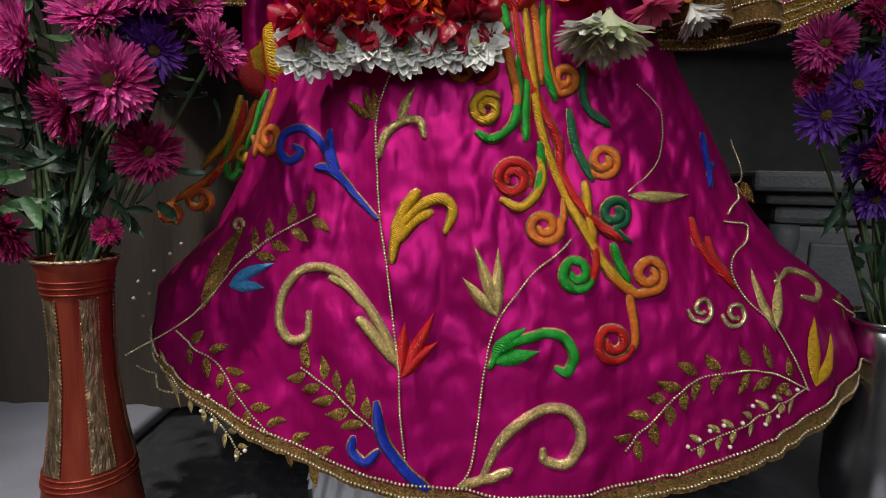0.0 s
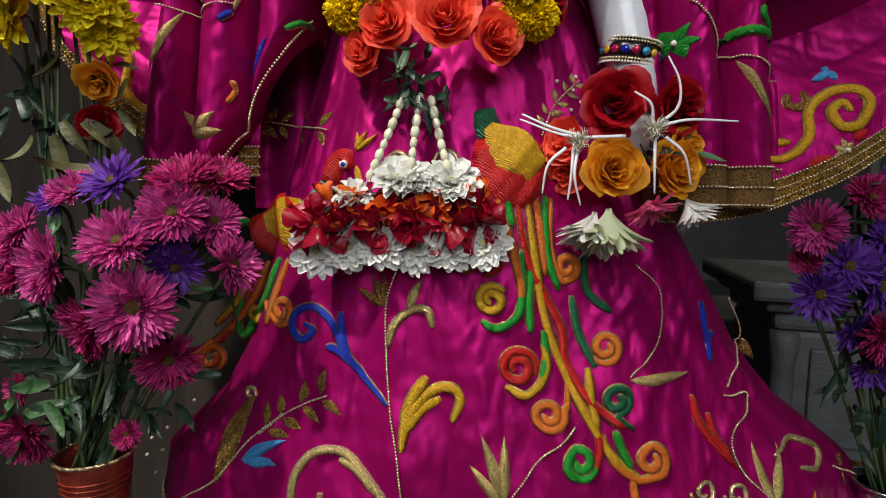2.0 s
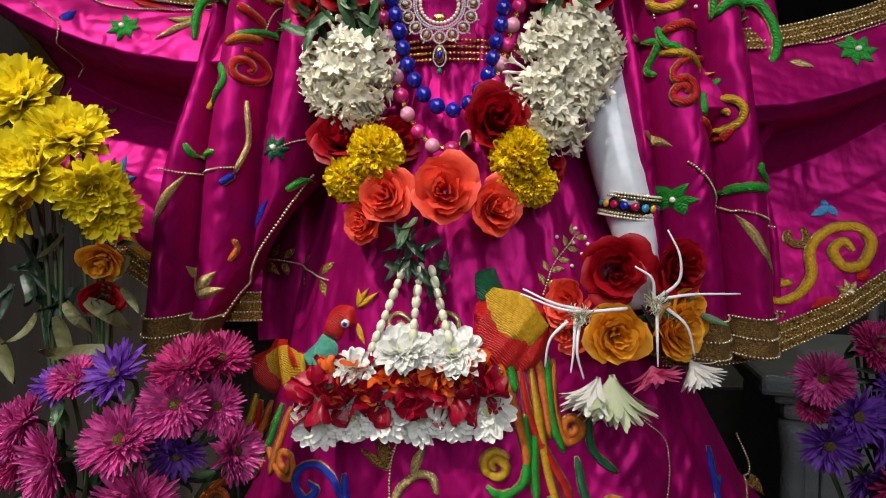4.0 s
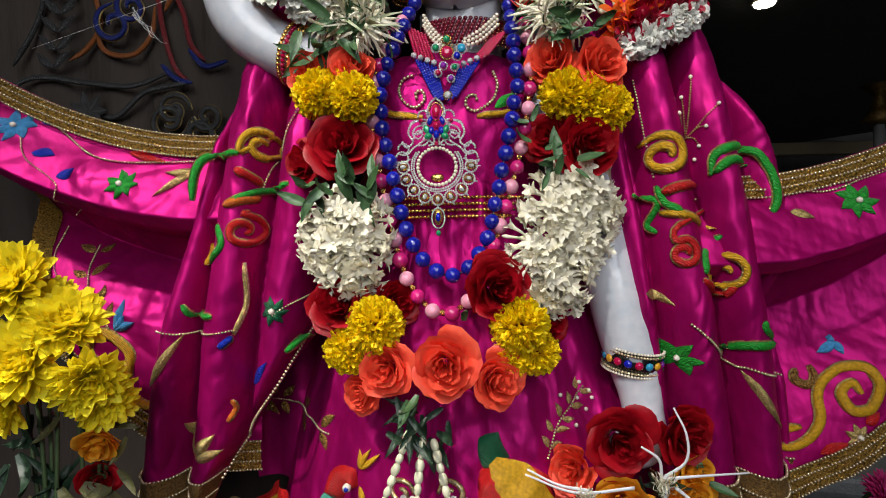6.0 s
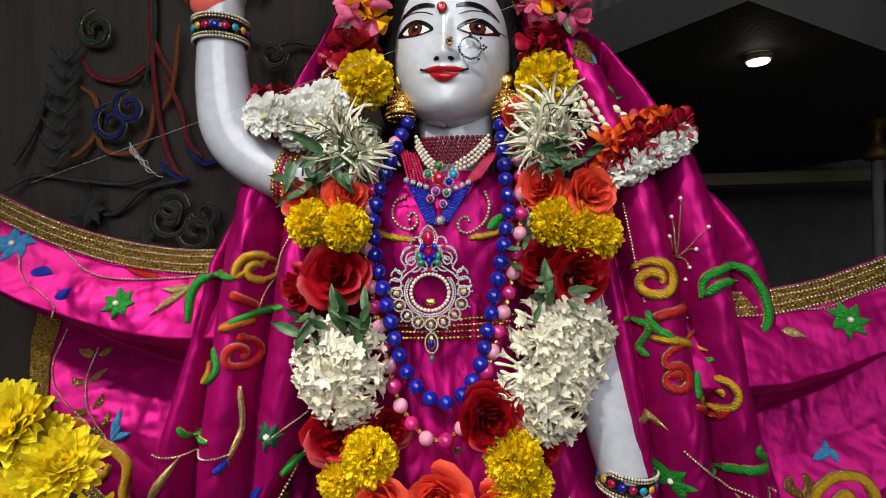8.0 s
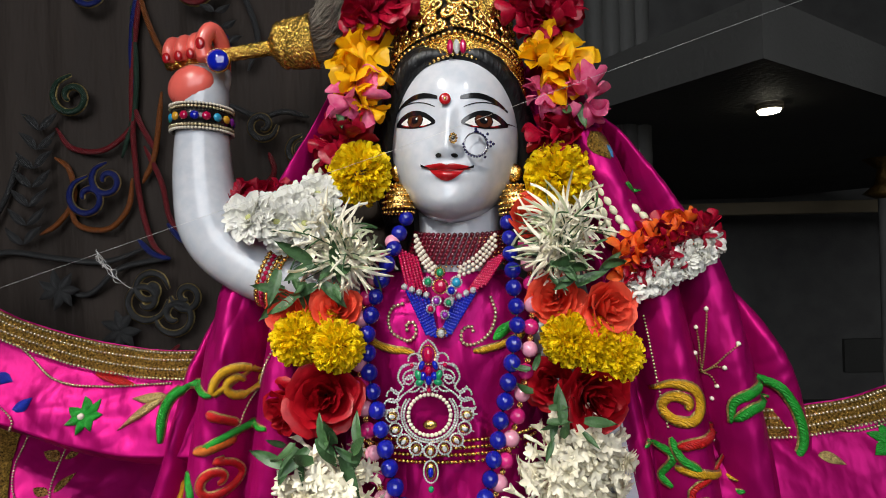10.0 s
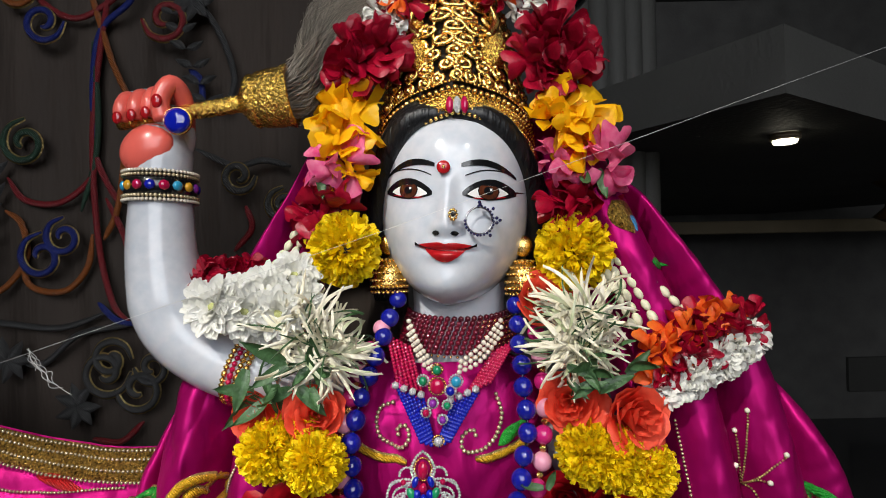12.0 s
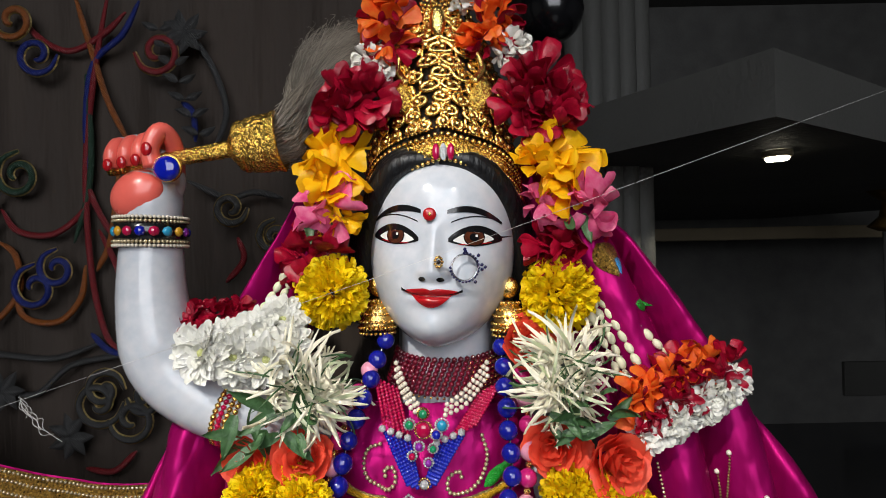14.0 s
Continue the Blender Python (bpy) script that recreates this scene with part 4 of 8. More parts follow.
# veil: the falls from the shoulders
whorl("fall", (-0.210, 0.987), 0.02, 200, -1.5, T_YELLOW, veil, 0.0052, ((-0.199, 1.001),))
scroll("fall", ((-0.236, 0.962), (-0.222, 0.953), (-0.213, 0.945)), T_RED, veil, 0.006)
scroll("fall", ((-0.246, 0.922), (-0.218, 0.937), (-0.178, 0.945)), T_GREEN, veil, 0.005)
scroll("fall", ((-0.251, 0.922), (-0.230, 0.928), (-0.215, 0.930)), T_ORANGE, veil, 0.006)
whorl("fall", (-0.230, 0.894), 0.019, 90, -1.4, T_RED, veil, 0.0052, ((-0.223, 0.915),))
scroll("fall", ((-0.275, 0.857), (-0.251, 0.879), (-0.260, 0.902)), T_GREEN, veil, 0.005)
scroll("fall", ((-0.285, 0.856), (-0.281, 0.868), (-0.279, 0.881)), T_YELLOW, veil, 0.005)
scroll("fall", ((-0.290, 0.929), (-0.286, 0.962), (-0.270, 0.981), (-0.231, 0.979)), T_GREEN, veil, 0.006)
scroll("fall", ((-0.303, 0.813), (-0.294, 0.800), (-0.262, 0.802)), T_GREEN, veil, 0.005)
scroll("fall", ((-0.230, 0.859), (-0.231, 0.814), (-0.243, 0.780)), GOLD_DULL, veil, 0.0038)
scroll("fall", ((-0.244, 0.778), (-0.250, 0.773), (-0.257, 0.767)), T_BLUE, veil, 0.005)
star("fall", (-0.197, 0.806), 0.017, T_DARKGREEN, veil)
beaded("fall", ((-0.170, 1.028), (-0.201, 0.972), (-0.213, 0.940)), veil, 0.0015)
beaded("fall", ((-0.162, 0.821), (-0.186, 0.809), (-0.198, 0.800)), veil, 0.0014)
beaded("fall", ((-0.243, 0.785), (-0.298, 0.780), (-0.330, 0.785)), veil, 0.0015)
petal_pad("fall", (-0.352, 0.716), (-0.301, 0.782), 0.011, GOLD_DULL, veil)
scroll("fall", ((-0.186, 0.760), (-0.172, 0.772), (-0.165, 0.771)), T_GREEN, veil, 0.005)
petal_pad("fall", (-0.236, 0.716), (-0.206, 0.750), 0.012, T_BLUE, veil)
beaded("fall", ((-0.264, 0.617), (-0.231, 0.675), (-0.193, 0.727), (-0.164, 0.781)), veil, 0.002, 0.0042)
tuft("fall", (-0.294, 0.643), ((-0.314, 0.674), (-0.267, 0.670), (-0.261, 0.650)), 0.014, GOLD_DULL, veil)
scroll("fall", ((-0.256, 0.681), (-0.249, 0.695), (-0.251, 0.705)), T_ORANGE, veil, 0.004)
scroll("fall", ((0.349, 0.887), (0.364, 0.918), (0.356, 0.953), (0.335, 0.975), (0.287, 0.968), (0.280, 0.942)), T_GREEN, veil, 0.0062)
scroll("fall", ((0.339, 0.957), (0.299, 0.958), (0.282, 0.945)), T_GREEN, veil, 0.006)
whorl("fall", (0.225, 0.964), 0.023, 150, -1.5, T_YELLOW, veil, 0.006)
scroll("fall", ((0.222, 0.924), (0.238, 0.930), (0.272, 0.934)), T_RED, veil, 0.006)
scroll("fall", ((0.194, 0.923), (0.219, 0.916), (0.214, 0.891), (0.220, 0.882)), T_GREEN, veil, 0.0048)
scroll("fall", ((0.218, 0.932), (0.225, 0.914), (0.240, 0.904)), T_GREEN, veil, 0.005)
scroll("fall", ((0.221, 0.903), (0.246, 0.900), (0.285, 0.885)), T_YELLOW, veil, 0.005)
whorl("fall", (0.242, 0.860), 0.016, 120, -1.4, T_RED, veil, 0.005, ((0.278, 0.905), (0.237, 0.890)))
scroll("fall", ((0.289, 0.877), (0.270, 0.858), (0.266, 0.838)), T_GREEN, veil, 0.006)
whorl("fall", (0.291, 0.837), 0.023, 180, -1.5, T_YELLOW, veil, 0.005)
scroll("fall", ((0.261, 0.832), (0.290, 0.813), (0.301, 0.824)), T_RED, veil, 0.006)
scroll("fall", ((0.290, 0.749), (0.313, 0.760), (0.364, 0.756)), T_GREEN, veil, 0.006)
scroll("fall", ((0.328, 0.786), (0.332, 0.775), (0.364, 0.755)), T_GREEN, veil, 0.005)
beaded("fall", ((0.246, 0.786), (0.299, 0.739), (0.316, 0.734), (0.373, 0.716)), veil, 0.0017)
petal_pad("fall", (0.308, 0.732), (0.361, 0.660), 0.01, GOLD_DULL, veil)
petal_pad("fall", (0.200, 0.819), (0.235, 0.804), 0.012, GOLD_DULL, veil)
beaded("fall", ((0.200, 1.048), (0.209, 0.984), (0.216, 0.941)), veil, 0.0014)
star("fall", (0.238, 0.747), 0.02, T_GREEN, veil, 6)
for end in ((0.266, 1.053), (0.289, 1.020), (0.260, 1.033), (0.276, 0.996), (0.248, 1.011), (0.272, 0.976)):
    root = (0.264, 0.987)
    beaded("fall", (root, ((root[0] + end[0]) / 2, (root[1] + end[1]) / 2 + 0.004), end), veil, 0.0011, 0.0028, GOLD_DULL)
dots("fall", ((0.266, 1.053), (0.289, 1.020), (0.260, 1.033), (0.276, 0.996), (0.248, 1.011), (0.272, 0.976), (0.270, 0.962)), veil)
petal_pad("fall", (0.159, 1.240), (0.179, 1.209), 0.03, ZARI, veil)
petal_pad("fall", (0.174, 1.229), (0.183, 1.211), 0.012, T_SKY, veil)
petal_pad("fall", (0.193, 1.184), (0.220, 1.179), 0.011, T_GREEN, veil)

# gold borders of the spread veil
for side in (-1, 1):
    for name, a, b, c in (("top_border", 0.0, 0.068, 0), ("low_border", 0.91, 1.0, 0), ("end_border", 0.0, 1.0, 1)):
        bm = bmesh.new()
        if c:
            sheet(bm, lambda u, v: Vector(wing_point(side, 0.9 + 0.1 * u, v)) + Vector((0, -0.004, 0)), 8, 120)
        else:
            sheet(bm, lambda u, v: Vector(wing_point(side, u, a + (b - a) * v)) + Vector((0, -0.004 - 0.002 * (0 < v < 1), 0)), 120, 6)
        part(name, bm, ZARI, veil, "gold sequin lace border")
    for v0 in (0.004, 0.022, 0.045, 0.068, 0.91, 0.94, 0.97, 0.995):
        line = [Vector(wing_point(side, i / 90, v0)) + Vector((0, -0.0065, 0)) for i in range(91)]
        part("border_bead_cord", beads_mesh("border_bead_cord", along(line, 0.0042), 0.0018, BEADWORK), BEADWORK, veil)
for side in (-1, 1):
    bm = bmesh.new()
    sheet(bm, lambda u, v: Vector(fall_point(side, u, 0.06 * v)) + Vector((0, -0.004, 0)), 60, 6)
    part("fall_border", bm, LACE, veil, "gold sequin lace border")
    for v0 in (0.004, 0.03, 0.06):
        line = [Vector(fall_point(side, i / 50, v0)) + Vector((0, -0.006, 0)) for i in range(51)]
        part("border_bead_cord", beads_mesh("border_bead_cord", along(line, 0.0042), 0.0018, BEADWORK), BEADWORK, veil)
# bodice scrolls
for s in (-1, 1):
    scroll("bodice", ((s * 0.03, 1.015), (s * 0.06, 1.02), (s * 0.085, 1.03)), T_YELLOW, bodice, 0.003)
for pts in (((-0.042, 1.064), (-0.052, 1.060), (-0.0565, 1.048), (-0.051, 1.034), (-0.037, 1.027), (-0.028, 1.034), (-0.030, 1.045), (-0.037, 1.044), (-0.037, 1.038)), ((0.050, 1.068), (0.054, 1.052), (0.048, 1.034), (0.031, 1.022), (0.019, 1.025), (0.019, 1.036), (0.028, 1.040), (0.031, 1.033))):
    beaded("bodice", pts, bodice, 0.0022, 0.0043)
petal_pad("bodice", (0.05, 1.025), (0.08, 1.045), 0.012, T_GREEN, bodice)

# ---- flowers and leaves: shared meshes ----
def petals(name, base, other, rough=0.5, island=0.25, thin=0.42):
    return surface(name, base, rough, 0, 0.3, 3, 0.0008, 7, other=other, island=island, spec=0.35, thin=thin)


CORAL_PETAL = petals("coral_rose_petal", (0.90, 0.13, 0.07), (0.82, 0.075, 0.04), 0.45, 0.2)
RED_PETAL = petals("dark_red_rose_petal", (0.46, 0.005, 0.015), (0.26, 0.002, 0.008), 0.42, 0.35)
YELLOW_ROSE = petals("amber_rose_petal", (0.88, 0.46, 0.03), (0.78, 0.30, 0.015), 0.5, 0.2)
MARIGOLD = petals("yellow_marigold_petal", (0.97, 0.78, 0.006), (0.95, 0.66, 0.004), 0.55, 0.1)
PINK_ASTER = petals("magenta_aster_petal", (0.74, 0.12, 0.42), (0.56, 0.035, 0.25), 0.5, 0.4)
PURPLE_ASTER = petals("purple_aster_petal", (0.24, 0.07, 0.52), (0.13, 0.025, 0.32), 0.5, 0.45)
RED_ASTER = petals("crimson_aster_petal", (0.64, 0.05, 0.26), (0.44, 0.016, 0.12), 0.5, 0.4)
ASTER_EYE = surface("dark_olive_flower_disc", (0.24, 0.14, 0.015), 0.7, 0, 0.6, 600, 0.002, 1200)
MUM_EYE = surface("pale_green_flower_disc", (0.50, 0.52, 0.20), 0.7, 0, 0.5, 300)
YELLOW_MUM = petals("lemon_chrysanthemum_petal", (0.96, 0.86, 0.04), (0.93, 0.76, 0.02), 0.5, 0.1)
WHITE_PETAL = petals("white_petal", (0.77, 0.76, 0.73), (0.74, 0.73, 0.65), 0.5, 0.05, 0.2)
CREAM_PETAL = petals("cream_tuberose_petal", (0.84, 0.79, 0.67), (0.80, 0.75, 0.56), 0.45, 0.05, 0.2)
PALE_GREEN = petals("pale_green_petal", (0.60, 0.70, 0.38), (0.72, 0.74, 0.58), 0.5, 0.15)
ORANGE_PETAL = petals("orange_petal", (0.92, 0.085, 0.012), (0.94, 0.23, 0.03), 0.4, 0.15)
CRIMSON_PETAL = petals("crimson_petal", (0.42, 0.004, 0.03), (0.25, 0.002, 0.016), 0.32, 0.3, 0.25)
PINK_PETAL = petals("pink_petal", (0.80, 0.06, 0.25), (0.88, 0.24, 0.40), 0.4, 0.2)
AMBER_PETAL = petals("golden_yellow_petal", (0.97, 0.60, 0.008), (0.95, 0.5, 0.006), 0.42, 0.1)
LEAF = surface("green_leaf", (0.055, 0.13, 0.045), 0.45, 0, 0.45, 5, 0.001, 9, island=0.3)
LEAF_DARK = surface("dark_green_leaf", (0.018, 0.045, 0.022), 0.45, 0, 0.5, 5, 0.001, 9, island=0.3)
LEAF_DRY = surface("dry_olive_leaf", (0.11, 0.105, 0.035), 0.6, 0, 0.5, 5, 0.0015, 9, island=0.3)
STEM = surface("green_stem", (0.06, 0.10, 0.035), 0.5, 0, 0.4, 60)


def blade(bm, m, length, width, curl=0.3, cup=0.25, nu=5, nv=2, tip=0.5, slot=0, ruffle=0.0, twist=0.0):
    """A petal from the origin of m along its x axis, facing z; curl bends the tip up, cup folds it lengthwise."""
    phase = random.uniform(0, 6)

    def f(u, v):
        s = 2 * v - 1
        w = width * 0.5 * math.sin(math.pi * (0.08 + 0.85 * u ** max(1.0, tip))) ** 0.6 * (max(0.0, 1 - u) ** 0.35 if tip < 0.6 else 1)
        a = curl * u
        x = length * (math.sin(a) / curl if abs(curl) > 0.01 else u)
        z = length * ((1 - math.cos(a)) / curl if abs(curl) > 0.01 else 0)
        z += cup * abs(s) ** 1.5 * w + ruffle * u * math.sin(s * 5 + phase) * width
        return m @ Vector((x - abs(s) ** 2 * 0.05 * length * u, s * w + twist * u * z, z))
    sheet(bm, f, nu, nv, slot=slot)


def facing(p, way=(0, -1, 0), size=1.0, spin=0.0):
    """A pose at p whose z axis looks along way."""
    turn = Vector(way).normalized().to_track_quat("Z", "Y").to_matrix().to_4x4()
    return Matrix.Translation(p) @ turn @ pose(0, 0, 0, 0, 0, spin) @ Matrix.Scale(size, 4)


def rose_mesh(name, mat, n=26, openness=1.0):
    """The rolled heart of a rose as one mesh, and its outer petals as meshes of their own."""
    heart, outer = bmesh.new(), []
    for i in range(n):
        t = i / (n - 1)
        a0 = i * 2.399 + random.uniform(-0.2, 0.2)
        r = 0.09 + 0.62 * t ** 0.95 * openness
        spread = 1.45 - 0.5 * t
        top = 0.46 - 0.34 * t ** 1.5 + random.uniform(-0.07, 0.07)
        low = -0.6
        lip = (0.03 + 0.30 * t) * random.uniform(0.6, 1.5)
        lean = random.uniform(-0.16, 0.16)
        phase = random.uniform(0, 6)

        def f(u, v):
            s = 2 * u - 1
            a = a0 + s * spread * (0.5 + 0.5 * math.sin(math.pi * (0.15 + 0.6 * v)))
            height = low + (top - low) * v - 0.24 * abs(s) ** 2.4 * v + lean * s * v
            q = r * (0.3 + 0.7 * math.sin(min(1, v * 1.15) * math.pi / 2)) + 0.07 * s * r
            q += lip * max(0, v - 0.58) ** 1.3 * 2.6 * (1 - 0.5 * s * s)
            height -= lip * max(0, v - 0.78) ** 2 * 7
            q += 0.035 * math.sin(s * 5 + phase) * v + 0.02 * math.sin(s * 12 + phase) * v * v
            return Vector((q * math.cos(a), q * math.sin(a), height))
        if t < 0.42:
            sheet(heart, f, 8, 7)
        else:
            bm = bmesh.new()
            sheet(bm, f, 9, 7)
            outer.append(mesh_of("petal", bm, mat))
    return mesh_of(name, heart, mat), outer


def marigold_mesh(name, mat, n=300):
    bm = bmesh.new()
    for i in range(n):
        k = (i + 0.5) / n
        zc = 1 - 1.25 * k
        a = i * 2.399
        rr = math.sqrt(max(0, 1 - zc * zc))
        d = Vector((rr * math.cos(a), rr * math.sin(a), zc)) + Vector([random.uniform(-0.12, 0.12) for _ in range(3)])
        m = Matrix.Translation(d * 0.45) @ d.normalized().to_track_quat("X", "Z").to_matrix().to_4x4() @ pose(0, 0, 0, random.uniform(0, 360), 0, 0)
        blade(bm, m, random.uniform(0.45, 0.62), 0.33, random.uniform(-0.4, 0.6), 0.4, 3, 4, 1.6, ruffle=0.22)
    return mesh_of(name, bm, mat)


def aster_mesh(name, mat, layers=((54, 1.0, 0.0), (52, 0.96, 0.25), (48, 0.86, 0.55), (40, 0.7, 0.85), (30, 0.52, 1.15)), width=0.115, disc=0.15, curl=0.45, eye=ASTER_EYE, split=0):
    """A ray flower; the petals of the outermost layers, as many as split says, are meshes of their own."""
    bm, outer = bmesh.new(), []
    for j, (n, length, lift) in enumerate(layers):
        for i in range(n):
            a = 360 * (i + random.uniform(-0.35, 0.35)) / n
            m = pose(0, 0, 0, 0, 0, a) @ pose(disc * 0.5, 0, 0, 0, -math.degrees(lift) * 0.6 + random.uniform(-10, 10), 0) @ pose(0, 0, 0, random.uniform(-25, 25), 0, 0)
            petal_bm = bmesh.new() if j < split else bm
            blade(petal_bm, m, length * random.uniform(0.88, 1.04) - disc * 0.5, width * random.uniform(0.8, 1.2), curl + random.uniform(-0.35, 0.35), 0.6, 5, 2, 1.5)
            if j < split:
                outer.append(mesh_of("petal", petal_bm, mat))
    if disc:
        for i in range(70):
            k = math.sqrt((i + 0.5) / 70)
            a = i * 2.399
            ball(bm, (disc * k * math.cos(a), disc * k * math.sin(a), 0.1 + 0.06 * (1 - k * k)), 0.032, 5, 4, slot=1)
    heart = mesh_of(name, bm, (mat, eye))
    return (heart, outer) if split else heart


def cluster_mesh(name, mats, n=20, length=0.9, width=0.85, low=-0.1, cup=0.75, curl=0.9, shape=(1, 1, 0.8)):
    """A heap of cupped petals that point outward in all ways."""
    bm = bmesh.new()
    for i in range(n):
        k = (i + 0.5) / n
        zc = 1 - (1 - low) * k
        a = i * 2.399
        rr = math.sqrt(max(0, 1 - zc * zc))
        d = (Vector((rr * math.cos(a), rr * math.sin(a), zc)) + Vector([random.uniform(-0.3, 0.3) for _ in range(3)])).normalized()
        m = Matrix.Diagonal((*shape, 1)) @ Matrix.Translation(d * 0.35) @ d.to_track_quat("X", "Z").to_matrix().to_4x4() @ pose(0, 0, 0, random.uniform(0, 360), random.uniform(-35, 35), 0)
        blade(bm, m, length * random.uniform(0.7, 1.15), width * random.uniform(0.7, 1.15), curl * random.uniform(0.2, 1.6), cup, 8, 8, 1.9, slot=random.randrange(len(mats)), ruffle=0.05)
    return mesh_of(name, bm, mats)


def tuberose_mesh(name, mat, n=70, shape=(1, 1, 0.75)):
    """Slender waxy tubes that spread and droop, most open to six pointed lobes, some still in bud."""
    bm = bmesh.new()
    squash = Matrix.Diagonal((*shape, 1))
    for i in range(n):
        k = (i + 0.5) / n
        zc = 1 - 1.15 * k
        a = i * 2.399
        rr = math.sqrt(max(0, 1 - zc * zc))
        d = (Vector((rr * math.cos(a), 0.85 * rr * math.sin(a) - 0.45, zc)) + Vector([random.uniform(-0.25, 0.25) for _ in range(3)])).normalized()
        root = Vector((0, 0.35 * random.uniform(-0.5, 1.2), 0)) + d * 0.12
        end = root + d * random.uniform(0.62, 0.9)
        mid = root.lerp(end, 0.55) + Vector((0, 0.06, 0.03))
        tube(bm, [squash @ p for p in spline([root, mid, end], 3)], lambda t: 0.032 + 0.026 * t * t, 6)
        axis = (end - mid).to_track_quat("Z", "X").to_matrix().to_4x4()
        if random.random() < 0.72:
            closed = random.uniform(28, 76)
            for j in range(6):
                m = squash @ Matrix.Translation(end) @ axis @ pose(0, 0, 0, 0, 0, j * 60 + random.uniform(-12, 12)) @ pose(0.02, 0, -0.05, 0, -closed + random.uniform(-10, 10), 0)
                blade(bm, m, random.uniform(0.28, 0.4), 0.17, -0.6, 0.5, 4, 2, 1.1)
        else:
            ball(bm, squash @ end, 0.068, 7, 6, (0.9, 0.9, 2.3), turn=axis)
    return mesh_of(name, bm, mat)


def spider_mesh(name, mats, n=150):
    """Long ribbon-thin drooping petals with some green strands."""
    bm = bmesh.new()
    for i in range(n):
        a = random.uniform(0, 360)
        m = pose(0, 0, 0, 0, 0, a) @ pose(0.05, random.uniform(-0.2, 0.2), random.uniform(-0.1, 0.2), 0, -random.choice((random.uniform(-12, 40), random.uniform(-12, 40), random.uniform(30, 75))), 0)
        green = random.random() < 0.15
        curl = random.choice((-1, -1, -1, 1)) * random.uniform(0.8, 2.2)
        blade(bm, m, random.uniform(0.55, 1.2), 0.03 if green else random.uniform(0.048, 0.08), curl, 0.5, 9, 2, 1.2, slot=1 if green else (2 if random.random() < 0.16 else 0), twist=random.uniform(-0.6, 0.6))
    return mesh_of(name, bm, mats)


def leaf_mesh(name, mat, curl=0.6, width=0.45, n=1):
    bm = bmesh.new()
    for i in range(n):
        m = pose(0, 0, 0, 0, 0, i * 47) @ pose(0, 0, 0, random.uniform(-30, 30), random.uniform(-20, 20), 0)
        blade(bm, m, 1, width, curl, 0.35, 8, 4, 0.35, ruffle=0.06)
    return mesh_of(name, bm, mat)


M_CORAL = [rose_mesh("rose", CORAL_PETAL, 19) for _ in range(3)]
M_RED = [rose_mesh("rose", RED_PETAL, 20) for _ in range(3)]
M_AMBER = [rose_mesh("rose", YELLOW_ROSE, 22) for _ in range(2)]
M_MARI = [marigold_mesh("marigold", MARIGOLD) for _ in range(3)]
M_ASTER = [aster_mesh("aster", PINK_ASTER) for _ in range(3)]
M_ASTER2 = [aster_mesh("aster", RED_ASTER) for _ in range(2)]
M_PURPLE = [aster_mesh("aster", PURPLE_ASTER, ((30, 1.0, 0.1), (24, 0.85, 0.35), (16, 0.6, 0.8)), 0.14) for _ in range(2)]
M_YMUM = [aster_mesh("chrysanthemum", YELLOW_MUM, ((30, 1.05, 0.0), (30, 1.0, 0.4), (28, 0.85, 0.85), (22, 0.7, 1.2), (14, 0.55, 1.6)), 0.3, 0.0, 0.55, split=2) for _ in range(3)]
M_WMUM = [aster_mesh("chrysanthemum", WHITE_PETAL, ((18, 1.05, -0.05), (17, 0.98, 0.2), (15, 0.84, 0.5), (12, 0.64, 0.85), (8, 0.44, 1.2)), 0.40, 0.13, 0.3, MUM_EYE, 2) for _ in range(3)]
M_TUBE = [tuberose_mesh("tuberose", CREAM_PETAL) for _ in range(3)]
M_SPIDER = [spider_mesh("spider_lily", (CREAM_PETAL, LEAF, PALE_GREEN)) for _ in range(2)]
M_CRIMSON = [cluster_mesh("blossom", (CRIMSON_PETAL,), 18, 1.0, 0.95, -0.1, 0.9, 0.7) for _ in range(3)]
M_GOLDEN = [cluster_mesh("blossom", (AMBER_PETAL,), 17, 1.05, 1.0, -0.1, 0.8, 0.8) for _ in range(3)]
M_ORANGE = [cluster_mesh("blossom", (ORANGE_PETAL, ORANGE_PETAL, CRIMSON_PETAL), 14, 0.95, 0.8) for _ in range(2)]
M_PINKS = [cluster_mesh("blossom", (PINK_PETAL,), 11, 1.1, 1.15, -0.1, 0.95, 1.1) for _ in range(2)]
M_FRILL = [cluster_mesh("white_flower", (WHITE_PETAL,), 40, 0.8, 0.6, -0.3, 0.45, 0.7) for _ in range(3)]
M_LEAF = [leaf_mesh("leaf", LEAF, c, 0.37) for c in (0.3, 0.9, -0.6, 1.3)]
M_LEAFD = [leaf_mesh("leaf", LEAF_DARK, c, 0.27) for c in (0.3, 0.9, -0.6, 1.4)]
M_DRY = [leaf_mesh("leaf", LEAF_DRY, c, 0.36) for c in (0.7, -0.9, 1.5)]
BUD = bmesh.new()
ball(BUD, (0, 0, 0), 1, 8, 7, (0.72, 0.72, 1.1))
BUD_MESH = mesh_of("jasmine_bud", BUD, surface("jasmine_bud", (0.72, 0.70, 0.50), 0.5, 0, 0.2, 90, rand=0.15))


def bloom_at(name, bloom, owner, label, m):
    """One bloom at a pose: a single mesh, or a heart with loose outer petals."""
    if not isinstance(bloom, tuple):
        return part(name, bloom, None, owner, label, m)
    head = part(name, bloom[0], None, owner, label, m)
    for piece in bloom[1]:
        part("petal", piece, None, head, "", m)
    return head


